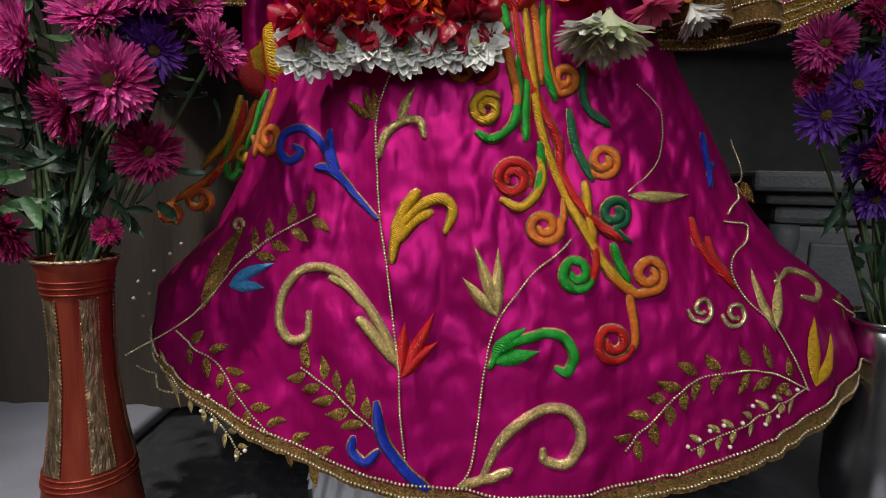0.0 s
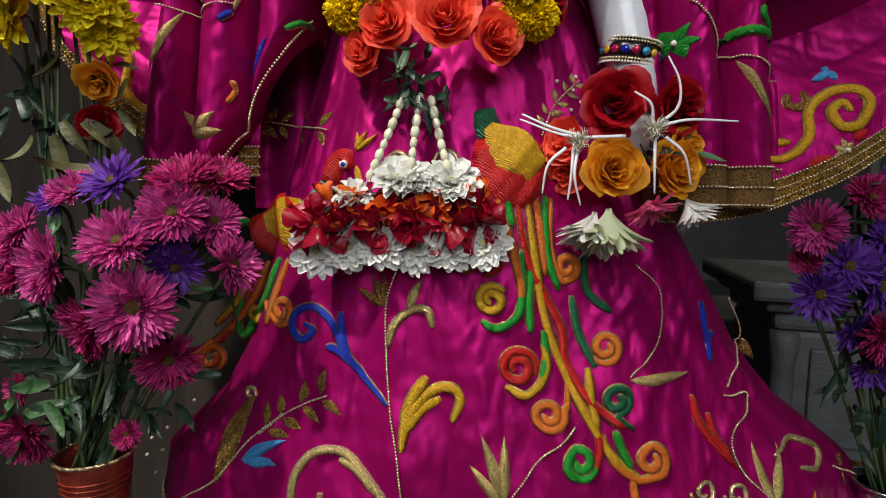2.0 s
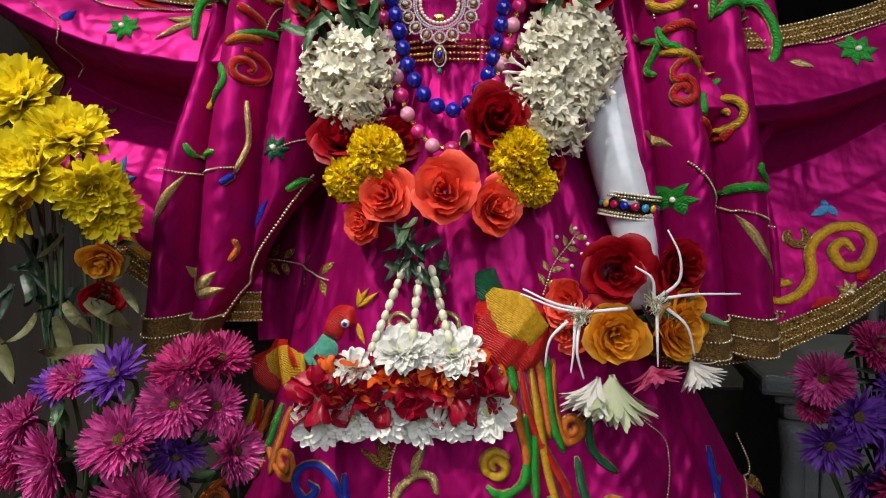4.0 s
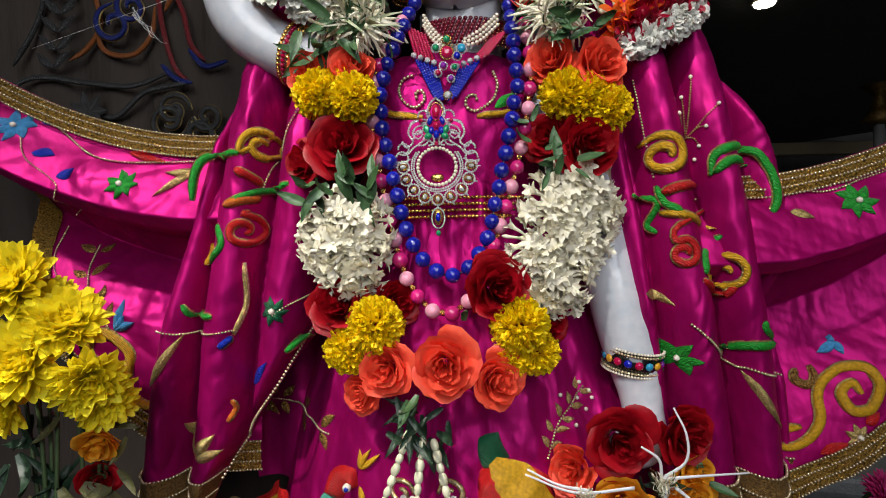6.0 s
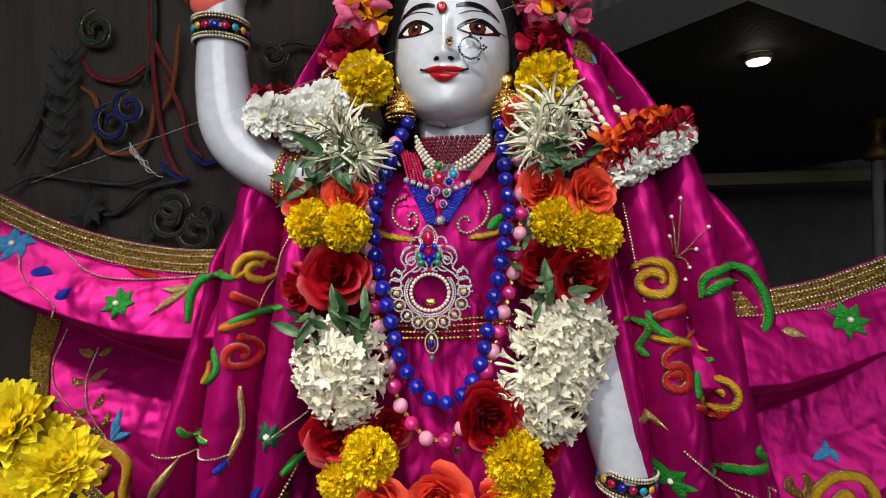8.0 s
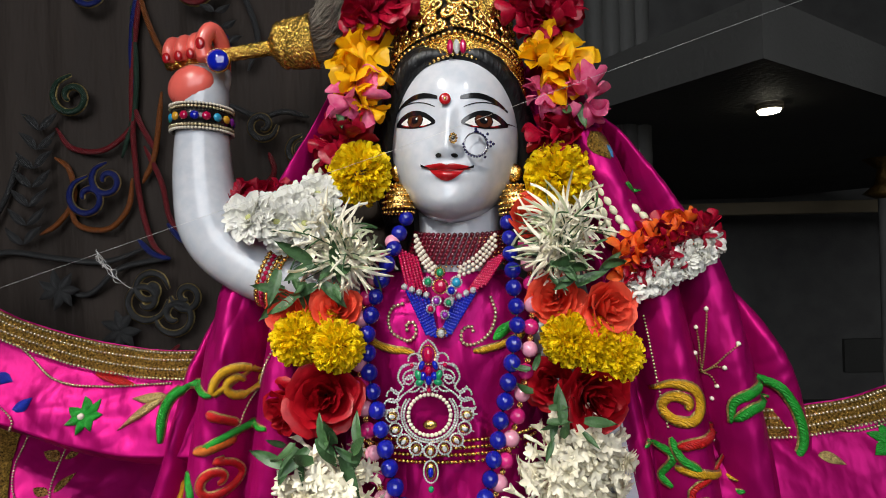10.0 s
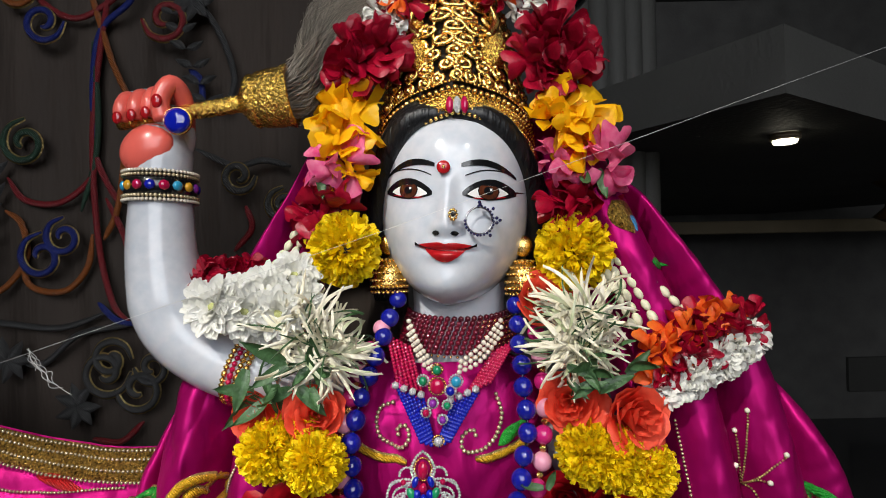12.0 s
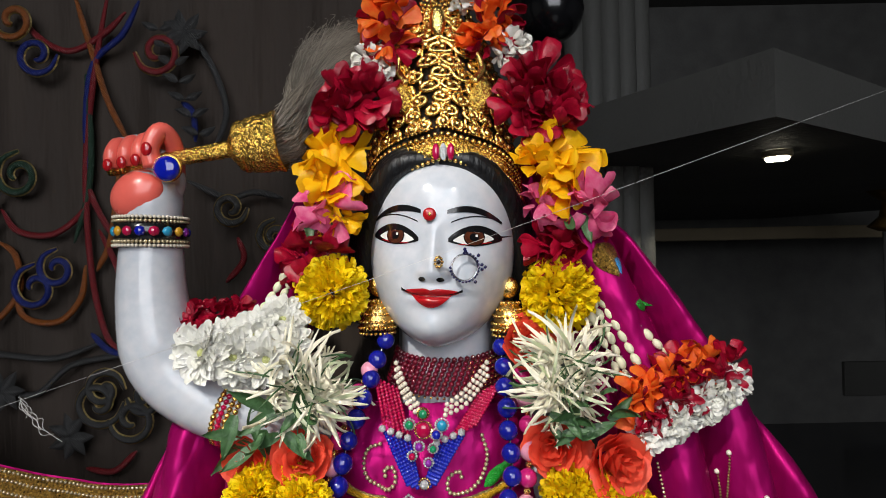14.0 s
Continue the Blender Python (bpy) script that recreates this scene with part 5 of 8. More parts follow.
def flower(name, meshes, owner, p, size, way=(0, -1, 0.1), label="", spin=None):
    """One bloom from a family of meshes, at p, looking along way."""
    jig = Vector(way) + Vector([random.uniform(-0.12, 0.12) for _ in range(3)])
    return bloom_at(name, random.choice(meshes), owner, label, facing(p, jig, size, random.uniform(0, 360) if spin is None else spin))


def leaf(owner, p, way, size, meshes=M_LEAF, name="leaf"):
    """A leaf from p along way, its face to the front."""
    x = Vector(way).normalized()
    z = Vector((random.uniform(-0.4, 0.4), -1, random.uniform(0, 0.6)))
    z = (z - x * z.dot(x)).normalized()
    y = z.cross(x)
    m = Matrix((x, y, z)).transposed().to_4x4()
    return part(name, random.choice(meshes), None, owner, "", Matrix.Translation(p) @ m @ Matrix.Scale(size, 4))


def leaves(owner, p, n, size, meshes=M_LEAF, spread=1.0, lift=0.0):
    for i in range(n):
        a = random.uniform(0, math.tau)
        leaf(owner, Vector(p) + Vector((random.uniform(-0.01, 0.01) * spread, random.uniform(-0.006, 0.006), random.uniform(-0.01, 0.01) * spread)), (math.cos(a), random.uniform(-0.5, 0.2), math.sin(a) + lift), size * random.uniform(0.7, 1.2), meshes)


def bud_string(owner, pts, size=0.0062, gap=0.0115):
    line = spline(pts, 12)
    for i, p in enumerate(along(line, gap)):
        k = min(len(line) - 1, int(i * gap / 0.01))
        d = (line[min(k + 1, len(line) - 1)] - line[max(k - 1, 0)])
        part("jasmine_bud", BUD_MESH, None, owner, "", facing(p, d if d.length > 0 else (0, 0, 1), size * random.uniform(0.85, 1.1)))
    bm = bmesh.new()
    tube(bm, line, 0.0007, 4)
    part("string", bm, CLOTH_WHITE, owner)


# ---- the long garland round the neck ----
garland = thing("flower_garland", "long garland of roses, marigolds, tuberoses and green leaves", "garland", (0, 0.66, 0.75))
for p, s in (((-0.084, 0.645, 1.200), 0.034), ((0.124, 0.650, 1.193), 0.036), ((-0.139, 0.600, 1.036), 0.027), ((-0.100, 0.590, 1.030), 0.026), ((-0.122, 0.610, 1.042), 0.026), ((0.122, 0.600, 1.029), 0.028), ((0.165, 0.600, 1.014), 0.027), ((0.144, 0.600, 1.024), 0.028),
             ((-0.081, 0.570, 0.794), 0.03), ((-0.109, 0.580, 0.769), 0.027), ((0.066, 0.570, 0.791), 0.03), ((0.083, 0.575, 0.763), 0.024), ((0.060, 0.575, 0.760), 0.022)):
    flower("marigold", M_MARI, garland, p, s, (0, -1, 0.15))
for p, s, w in (((-0.152, 0.605, 1.061), 0.032, (-0.5, -1, 0.1)), ((-0.102, 0.600, 1.065), 0.032, (0.2, -1, 0.3)), ((0.108, 0.605, 1.069), 0.034, (-0.3, -1, 0.2)), ((0.159, 0.590, 1.060), 0.036, (0.35, -1, 0.15)), ((0.093, 0.640, 1.153), 0.032, (0.1, -1, 0.2)),
                ((-0.071, 0.555, 0.752), 0.035, (-0.2, -1, 0.15)), ((-0.011, 0.545, 0.757), 0.042, (0.0, -1, 0.15)), ((0.042, 0.555, 0.739), 0.036, (0.3, -1, 0.1)), ((-0.097, 0.570, 0.724), 0.028, (-0.6, -1, 0.0))):
    flower("rose", M_CORAL, garland, p, s * 0.95, w, "coral rose")
for p, s, w in (((-0.114, 0.590, 0.982), 0.042, (0.1, -1, 0.1)), ((-0.161, 0.610, 0.966), 0.03, (-0.8, -1, 0.0)), ((0.143, 0.590, 0.977), 0.043, (0.15, -1, 0.0)), ((0.104, 0.605, 0.986), 0.032, (-0.5, -1, 0.1)),
                ((-0.120, 0.580, 0.814), 0.04, (-0.1, -1, 0.2)), ((-0.060, 0.595, 0.815), 0.03, (0.4, -1, 0.1)), ((0.045, 0.570, 0.829), 0.043, (0.1, -1, 0.15)), ((0.102, 0.595, 0.787), 0.028, (0.7, -1, 0.0))):
    flower("rose", M_RED, garland, p, s, w, "dark red rose")
for p, s, w in (((-0.122, 0.605, 0.898), 0.037, (-0.2, -1, 0.2)), ((-0.099, 0.590, 0.890), 0.036, (0.1, -1, 0)), ((-0.111, 0.588, 0.858), 0.037, (0, -1, -0.3)), ((-0.130, 0.600, 0.875), 0.036, (-0.4, -1, 0)),
                ((0.130, 0.605, 0.931), 0.037, (0.2, -1, 0.1)), ((0.106, 0.592, 0.903), 0.037, (0, -1, 0.2)), ((0.128, 0.600, 0.871), 0.037, (0.3, -1, -0.2)), ((0.089, 0.585, 0.862), 0.034, (-0.1, -1, 0)), ((0.108, 0.590, 0.832), 0.036, (0.1, -1, -0.4)), ((0.150, 0.615, 0.906), 0.036, (0.5, -1, 0))):
    flower("tuberose", M_TUBE, garland, p, s * 1.05, w, spin=random.uniform(-25, 25))
for p, s in (((-0.112, 0.615, 1.128), 0.052), ((-0.093, 0.610, 1.112), 0.045), ((0.119, 0.610, 1.137), 0.05), ((0.113, 0.605, 1.114), 0.045)):
    flower("spider_lily", M_SPIDER, garland, p, s, (0.05, -1, 0.25))
for p, n, s in (((-0.111, 0.572, 0.944), 8, 0.036), ((-0.141, 0.585, 0.933), 6, 0.034), ((-0.089, 0.575, 0.938), 4, 0.03), ((0.093, 0.575, 0.956), 6, 0.03), ((0.116, 0.575, 0.958), 4, 0.028), ((-0.109, 0.590, 1.098), 9, 0.034), ((-0.147, 0.600, 1.092), 8, 0.036), ((0.113, 0.585, 1.094), 9, 0.03), ((0.139, 0.590, 1.100), 5, 0.028), ((0.078, 0.600, 0.992), 3, 0.024)):
    leaves(garland, p, n, s, M_LEAF, 1.5)
for p, n, s in (((-0.038, 0.565, 0.703), 7, 0.04), ((-0.020, 0.570, 0.691), 7, 0.04), ((-0.049, 0.560, 0.709), 4, 0.032), ((-0.062, 0.580, 0.696), 5, 0.035)):
    leaves(garland, p, n, s, M_LEAFD, 1.6, -0.9)
leaf(garland, (-0.038, 0.548, 0.729), (-0.2, -0.2, -1), 0.035)
leaf(garland, (-0.047, 0.550, 0.723), (-0.3, -0.2, -1), 0.032)
leaf(garland, (0.009, 0.560, 0.799), (0.1, 0, 1), 0.025)

# ---- the tassel that hangs at the waist ----
tassel = thing("flower_tassel", "hanging tassel of jasmine bud strings, red petals and white flowers", "flower tassel", (0, 0.57, 0.55))
bud_string(tassel, ((-0.050, 0.560, 0.683), (-0.068, 0.556, 0.637), (-0.088, 0.545, 0.589)), 0.0063)
bud_string(tassel, ((-0.035, 0.560, 0.677), (-0.040, 0.556, 0.638), (-0.043, 0.545, 0.602)), 0.0063)
bud_string(tassel, ((-0.023, 0.560, 0.674), (-0.014, 0.556, 0.637), (-0.004, 0.545, 0.600)), 0.0063)
for k in range(6):
    u = k / 5
    flower("white_flower", M_WMUM, tassel, Vector((-0.140, 0.550, 0.524)).lerp(Vector((0.032, 0.550, 0.529)), u) + Vector((0, random.uniform(-0.004, 0.004), random.uniform(-0.004, 0.004))), 0.030, (random.uniform(-0.3, 0.3), -1, random.uniform(-0.1, 0.25)))
for k in range(6):
    u = k / 5
    flower("blossom", M_CRIMSON, tassel, Vector((-0.137, 0.548, 0.549)).lerp(Vector((0.027, 0.548, 0.554)), u), 0.026, (random.uniform(-0.4, 0.4), -1, 0.1), "dark red petals")
for k in range(5):
    u = k / 4
    flower("blossom", M_ORANGE, tassel, Vector((-0.122, 0.550, 0.566)).lerp(Vector((0.024, 0.550, 0.572)), u), 0.024, (random.uniform(-0.4, 0.4), -1, 0.4), "orange petals")
for p, s in (((-0.054, 0.548, 0.595), 0.032), ((-0.038, 0.545, 0.593), 0.024), ((-0.002, 0.548, 0.592), 0.032), ((-0.102, 0.548, 0.578), 0.024)):
    flower("chrysanthemum", M_WMUM, tassel, p, s, (0, -0.8, 0.9))
for p in ((-0.055, 0.535, 0.572), (-0.130, 0.540, 0.561), (-0.016, 0.535, 0.570), (0.032, 0.540, 0.576), (0.007, 0.535, 0.570)):
    leaf(tassel, p, (random.uniform(-1, 1), -0.3, 0.1), 0.026, M_LEAFD)

# ---- the posy at the lowered arm ----
posy = thing("posy", "posy of red, coral and amber roses with pale daisies", "posy", (0.19, 0.58, 0.62))
for m, p, s, w, l in ((M_RED, (0.162, 0.555, 0.675), 0.039, (-0.05, -1, 0.1), "dark red rose"), (M_RED, (0.235, 0.570, 0.675), 0.037, (0.35, -1, 0.1), "dark red rose"), (M_CORAL, (0.117, 0.575, 0.640), 0.032, (-0.7, -1, 0.2), "coral rose"), (M_CORAL, (0.119, 0.580, 0.607), 0.026, (-0.7, -1, -0.2), "coral rose"),
                      (M_AMBER, (0.164, 0.552, 0.609), 0.037, (0, -1, 0.05), "amber yellow rose"), (M_AMBER, (0.234, 0.565, 0.612), 0.036, (0.4, -1, 0), "amber yellow rose"), (M_AMBER, (0.246, 0.575, 0.636), 0.026, (0.5, -1, 0.3), "amber yellow rose")):
    flower("rose", m, posy, p, s, w, l)
M_DROOP = [aster_mesh("daisy", PALE_GREEN, ((22, 1.1, 1.65), (20, 1.05, 1.85), (16, 0.9, 2.1)), 0.19, 0.0, -0.35, split=3), aster_mesh("daisy", WHITE_PETAL, ((22, 1.05, 1.6), (20, 1.0, 1.8), (16, 0.85, 2.0)), 0.18, 0.0, -0.35, split=3)]
M_DROOP_P = [aster_mesh("daisy", PINK_PETAL, ((18, 1.0, 1.2), (16, 0.9, 1.5)), 0.2, 0.0, -0.6, split=2)]
bloom_at("daisy", M_DROOP[0], posy, "pale green daisy", facing((0.160, 0.555, 0.568), (0.05, -0.3, -1), 0.056, 20))
bloom_at("daisy", M_DROOP[1], posy, "white daisy", facing((0.148, 0.560, 0.564), (-0.35, -0.3, -1), 0.05, 60))
bloom_at("daisy", M_DROOP[1], posy, "white daisy", facing((0.246, 0.570, 0.579), (0.6, -0.3, -1), 0.036, 60))
bloom_at("daisy", M_DROOP_P[0], posy, "pink daisy", facing((0.200, 0.555, 0.577), (0.3, -0.45, -1), 0.036, 20))
RIBBON = surface("white_lily_filament", (0.78, 0.77, 0.80), 0.4, 0, 0.1, 60)
for line in (((0.195, 0.535, 0.648), (0.215, 0.530, 0.666), (0.216, 0.530, 0.691), (0.206, 0.535, 0.716)), ((0.195, 0.535, 0.647), (0.224, 0.525, 0.654), (0.275, 0.530, 0.654)), ((0.194, 0.535, 0.647), (0.189, 0.528, 0.669), (0.173, 0.530, 0.681)), ((0.168, 0.535, 0.639), (0.111, 0.530, 0.638), (0.064, 0.535, 0.654)), ((0.124, 0.533, 0.638), (0.094, 0.530, 0.646), (0.066, 0.535, 0.659)), ((0.122, 0.533, 0.630), (0.117, 0.525, 0.600), (0.125, 0.530, 0.571)), ((0.117, 0.533, 0.627), (0.115, 0.530, 0.599), (0.113, 0.533, 0.576)), ((0.196, 0.533, 0.641), (0.194, 0.525, 0.611), (0.197, 0.530, 0.583)), ((0.207, 0.535, 0.639), (0.225, 0.532, 0.622), (0.237, 0.540, 0.591)), ((0.110, 0.535, 0.627), (0.092, 0.530, 0.610), (0.088, 0.535, 0.582))):
    bm = bmesh.new()
    tube(bm, spline(line, 8), lambda t: 0.0014 * (1 - 0.7 * t) + 0.0005, 6, 0.5)
    part("filament", bm, RIBBON, posy)
for c in ((0.121, 0.530, 0.635), (0.194, 0.530, 0.647)):
    flower("spider_lily", M_SPIDER, posy, c, 0.013, (-0.2, -0.6, -1))
leaves(posy, (0.259, 0.570, 0.627), 2, 0.03)
leaves(posy, (0.198, 0.575, 0.632), 4, 0.03, M_LEAFD)

# ---- shoulder garlands ----
shoulder_r = thing("shoulder_garland", "tassel of bud strings, orange petals and white flowers on the shoulder", "garland", (0.2, 0.66, 1.1))
bud_string(shoulder_r, ((0.143, 0.655, 1.216), (0.164, 0.645, 1.167), (0.180, 0.630, 1.118)), 0.0055)
bud_string(shoulder_r, ((0.151, 0.655, 1.217), (0.178, 0.645, 1.183), (0.207, 0.635, 1.150), (0.226, 0.625, 1.131)), 0.0055)
bud_string(shoulder_r, ((0.147, 0.655, 1.214), (0.170, 0.645, 1.175), (0.188, 0.630, 1.134)), 0.0055)
bud_string(shoulder_r, ((0.136, 0.650, 1.213), (0.152, 0.640, 1.173), (0.169, 0.630, 1.129)), 0.0055)
for k in range(12):
    u = k / 11
    flower("white_flower", M_FRILL, shoulder_r, Vector((0.188, 0.602, 1.080)).lerp(Vector((0.263, 0.614, 1.117)), u) + Vector((0, 0, -0.003 * math.sin(math.pi * u))), 0.0175, (0.3, -1, -0.2))
for k in range(5):
    flower("blossom", M_ORANGE, shoulder_r, Vector((0.180, 0.608, 1.105)).lerp(Vector((0.238, 0.622, 1.134)), k / 4), 0.022, (0.1, -1, 0.4), "orange petals")
for k in range(5):
    flower("blossom", M_CRIMSON, shoulder_r, Vector((0.188, 0.604, 1.096)).lerp(Vector((0.262, 0.618, 1.131)), k / 4), 0.018, (0.3, -1, 0.2), "dark red petals")
shoulder_l = thing("shoulder_garland", "row of white chrysanthemums with red petals on the raised arm's shoulder", "garland", (-0.15, 0.66, 1.13))
for p, s, w in (((-0.186, 0.605, 1.153), 0.027, (-0.3, -1, 0.1)), ((-0.160, 0.605, 1.149), 0.025, (0, -1, 0)), ((-0.169, 0.615, 1.162), 0.022, (0, -1, 0.5)), ((-0.143, 0.615, 1.165), 0.026, (0, -1, 0.4)), ((-0.124, 0.625, 1.177), 0.025, (0, -1, 0.5)), ((-0.132, 0.605, 1.147), 0.025, (0, -1, 0.1)), ((-0.156, 0.610, 1.134), 0.02, (0, -1, -0.3)), ((-0.117, 0.615, 1.157), 0.024, (0, -1, 0.2)), ((-0.205, 0.620, 1.158), 0.02, (-0.7, -1, 0.2))):
    flower("chrysanthemum", M_WMUM, shoulder_l, p, s, w)
for p, s in (((-0.206, 0.635, 1.180), 0.016), ((-0.186, 0.640, 1.182), 0.015), ((-0.214, 0.635, 1.175), 0.012), ((-0.171, 0.645, 1.185), 0.013)):
    flower("blossom", M_CRIMSON, shoulder_l, p, s, (0, -0.6, 1), "red petals")
bud_string(shoulder_l, ((-0.129, 0.665, 1.225), (-0.141, 0.660, 1.202), (-0.153, 0.650, 1.182)), 0.0055)
bud_string(shoulder_l, ((-0.121, 0.660, 1.219), (-0.131, 0.655, 1.200), (-0.143, 0.645, 1.179)), 0.0055)

# ---- flowers beside the crown ----
for side, rows in (("", ((M_CRIMSON, (-0.059, 0.645, 1.373), 0.033, "dark red petals"), (M_CRIMSON, (-0.067, 0.640, 1.361), 0.027, "dark red petals"), (M_CRIMSON, (-0.046, 0.640, 1.379), 0.027, "dark red petals"), (M_GOLDEN, (-0.077, 0.645, 1.318), 0.031, "golden yellow petals"), (M_GOLDEN, (-0.081, 0.642, 1.300), 0.027, "golden yellow petals"), (M_PINKS, (-0.083, 0.635, 1.278), 0.026, "pink petals"), (M_GOLDEN, (-0.077, 0.645, 1.269), 0.02, "golden yellow petals"), (M_CRIMSON, (-0.097, 0.650, 1.240), 0.03, "dark red petals"), (M_CRIMSON, (-0.113, 0.660, 1.230), 0.022, "dark red petals"), (M_ORANGE, (-0.028, 0.650, 1.445), 0.028, "orange petals"), (M_ORANGE, (-0.025, 0.645, 1.425), 0.022, "orange petals"), (M_ORANGE, (-0.022, 0.655, 1.466), 0.024, "orange petals"), (M_FRILL, (-0.046, 0.645, 1.414), 0.017, "white petals"), (M_FRILL, (-0.033, 0.640, 1.402), 0.012, "white petals"))),
                   ("r", ((M_CRIMSON, (0.109, 0.650, 1.389), 0.033, "dark red petals"), (M_CRIMSON, (0.126, 0.650, 1.368), 0.028, "dark red petals"), (M_CRIMSON, (0.093, 0.640, 1.368), 0.027, "dark red petals"), (M_CRIMSON, (0.109, 0.645, 1.354), 0.024, "dark red petals"), (M_GOLDEN, (0.125, 0.648, 1.320), 0.032, "golden yellow petals"), (M_GOLDEN, (0.129, 0.645, 1.298), 0.028, "golden yellow petals"), (M_GOLDEN, (0.110, 0.640, 1.314), 0.024, "golden yellow petals"), (M_PINKS, (0.150, 0.640, 1.272), 0.027, "pink petals"), (M_PINKS, (0.105, 0.640, 1.277), 0.018, "pink petals"), (M_CRIMSON, (0.135, 0.655, 1.237), 0.029, "dark red petals"), (M_CRIMSON, (0.119, 0.655, 1.234), 0.024, "dark red petals"), (M_ORANGE, (0.065, 0.650, 1.443), 0.027, "orange petals"), (M_ORANGE, (0.074, 0.655, 1.459), 0.023, "orange petals"), (M_ORANGE, (0.059, 0.645, 1.428), 0.02, "orange petals"), (M_FRILL, (0.086, 0.650, 1.427), 0.018, "white petals"), (M_FRILL, (0.077, 0.645, 1.416), 0.014, "white petals"), (M_FRILL, (0.039, 0.650, 1.468), 0.013, "white petals")))):
    head_flowers = thing("head_garland", "garland of red, yellow, pink and orange petals beside the crown", "garland", rows[4][1])
    for m, p, s, l in rows:
        flower("blossom", m, head_flowers, p, s, ((0.25 if side else -0.25), -1, 0.2), l)
    p = Vector(rows[9][1] if side else rows[7][1])
    leaf(head_flowers, p + Vector((-0.005, -0.02, 0.03)), (0.1, 0, -1), 0.03)
    leaf(head_flowers, p + Vector((0.01, -0.02, 0.03)), (0.3, 0, -1), 0.03)

# ---- jewellery ----
def gem(name, base, rough=0.05):
    mat, nodes, links, bsdf = node_material(name)
    bsdf.inputs["Base Color"].default_value = (*base, 1)
    bsdf.inputs["Roughness"].default_value = rough
    bsdf.inputs["Coat Weight"].default_value = 1.0
    bsdf.inputs["Coat Roughness"].default_value = 0.03
    return mat


LAPIS = surface("lapis_bead", (0.008, 0.012, 0.30), 0.14, 0, 0.45, 120, coat=0.6, rand=0.2)
PALE_PINK = surface("pale_pink_bead", (0.66, 0.27, 0.38), 0.18, 0, 0.15, 120, coat=0.6, rand=0.15)
HOT_PINK = surface("hot_pink_bead", (0.52, 0.015, 0.16), 0.18, 0, 0.3, 120, coat=0.6, rand=0.2)
RUBY = gem("ruby_glass", (0.36, 0.003, 0.045))
GARNET = gem("garnet_glass", (0.11, 0.002, 0.012))
SAPPHIRE = gem("sapphire_glass", (0.004, 0.010, 0.30))
EMERALD = gem("emerald_glass", (0.01, 0.2, 0.08))
AMETHYST = gem("amethyst_glass", (0.2, 0.02, 0.28))
TOPAZ = gem("topaz_glass", (0.55, 0.28, 0.02))
AQUA = gem("aqua_glass", (0.02, 0.25, 0.42))
DIAMOND = surface("silver_paste_stones", (0.80, 0.80, 0.82), 0.12, 0.35, 0.4, 900, 0.0015, 1500, coat=0.8)
PEARLS = surface("white_pearl", (0.68, 0.61, 0.50), 0.2, 0, 0.1, 100, coat=0.5)

BM = bmesh.new()
ball(BM, (0, 0, 0), 1, 16, 12)
ROUND = mesh_of("bead", BM, LAPIS)
BM = bmesh.new()
ball(BM, (0, 0, 0), 1, 16, 12)
ROUND_PALE = mesh_of("bead", BM, PALE_PINK)
BM = bmesh.new()
ball(BM, (0, 0, 0), 1, 16, 12)
ROUND_HOT = mesh_of("bead", BM, HOT_PINK)
BM = bmesh.new()
ball(BM, (0, 0, 0), 1, 8, 6)
ROUND_GOLD = mesh_of("spacer", BM, GOLD)


def necklace(name, label, pts, r, gap, kinds, spacer=0.0):
    owner = thing(name, label, "necklace", Vector(pts[len(pts) // 2]), "necklaces")
    line = spline(pts, 10)
    for i, p in enumerate(along(line, gap)):
        part("bead", kinds[i % len(kinds)], None, owner, "", Matrix.Translation(p + Vector((random.uniform(-1, 1), random.uniform(-1, 1), 0)) * r * 0.08) @ Matrix.Scale(r * random.uniform(0.94, 1.04), 4))
    if spacer:
        for i, p in enumerate(along(line, gap)[:-1]):
            q = along(line, gap)[i + 1]
            part("spacer", ROUND_GOLD, None, owner, "", Matrix.Translation((p + q) / 2) @ Matrix.Scale(spacer, 4))
    bm = bmesh.new()
    tube(bm, line, 0.0012, 4)
    part("cord", bm, BLACK, owner)
    return owner


necklace("bead_necklace", "long necklace of round deep blue beads", ((-0.038, 0.655, 1.153), (-0.051, 0.638, 1.117), (-0.064, 0.622, 1.083), (-0.074, 0.612, 1.042), (-0.073, 0.606, 0.999), (-0.065, 0.603, 0.962), (-0.058, 0.600, 0.926), (-0.046, 0.596, 0.884), (-0.027, 0.592, 0.854), (-0.004, 0.590, 0.842), (0.020, 0.592, 0.853), (0.037, 0.596, 0.882), (0.049, 0.600, 0.929), (0.058, 0.603, 0.971), (0.067, 0.606, 1.013), (0.073, 0.612, 1.050), (0.071, 0.625, 1.095), (0.070, 0.655, 1.153)), 0.0088, 0.0186, (ROUND,))
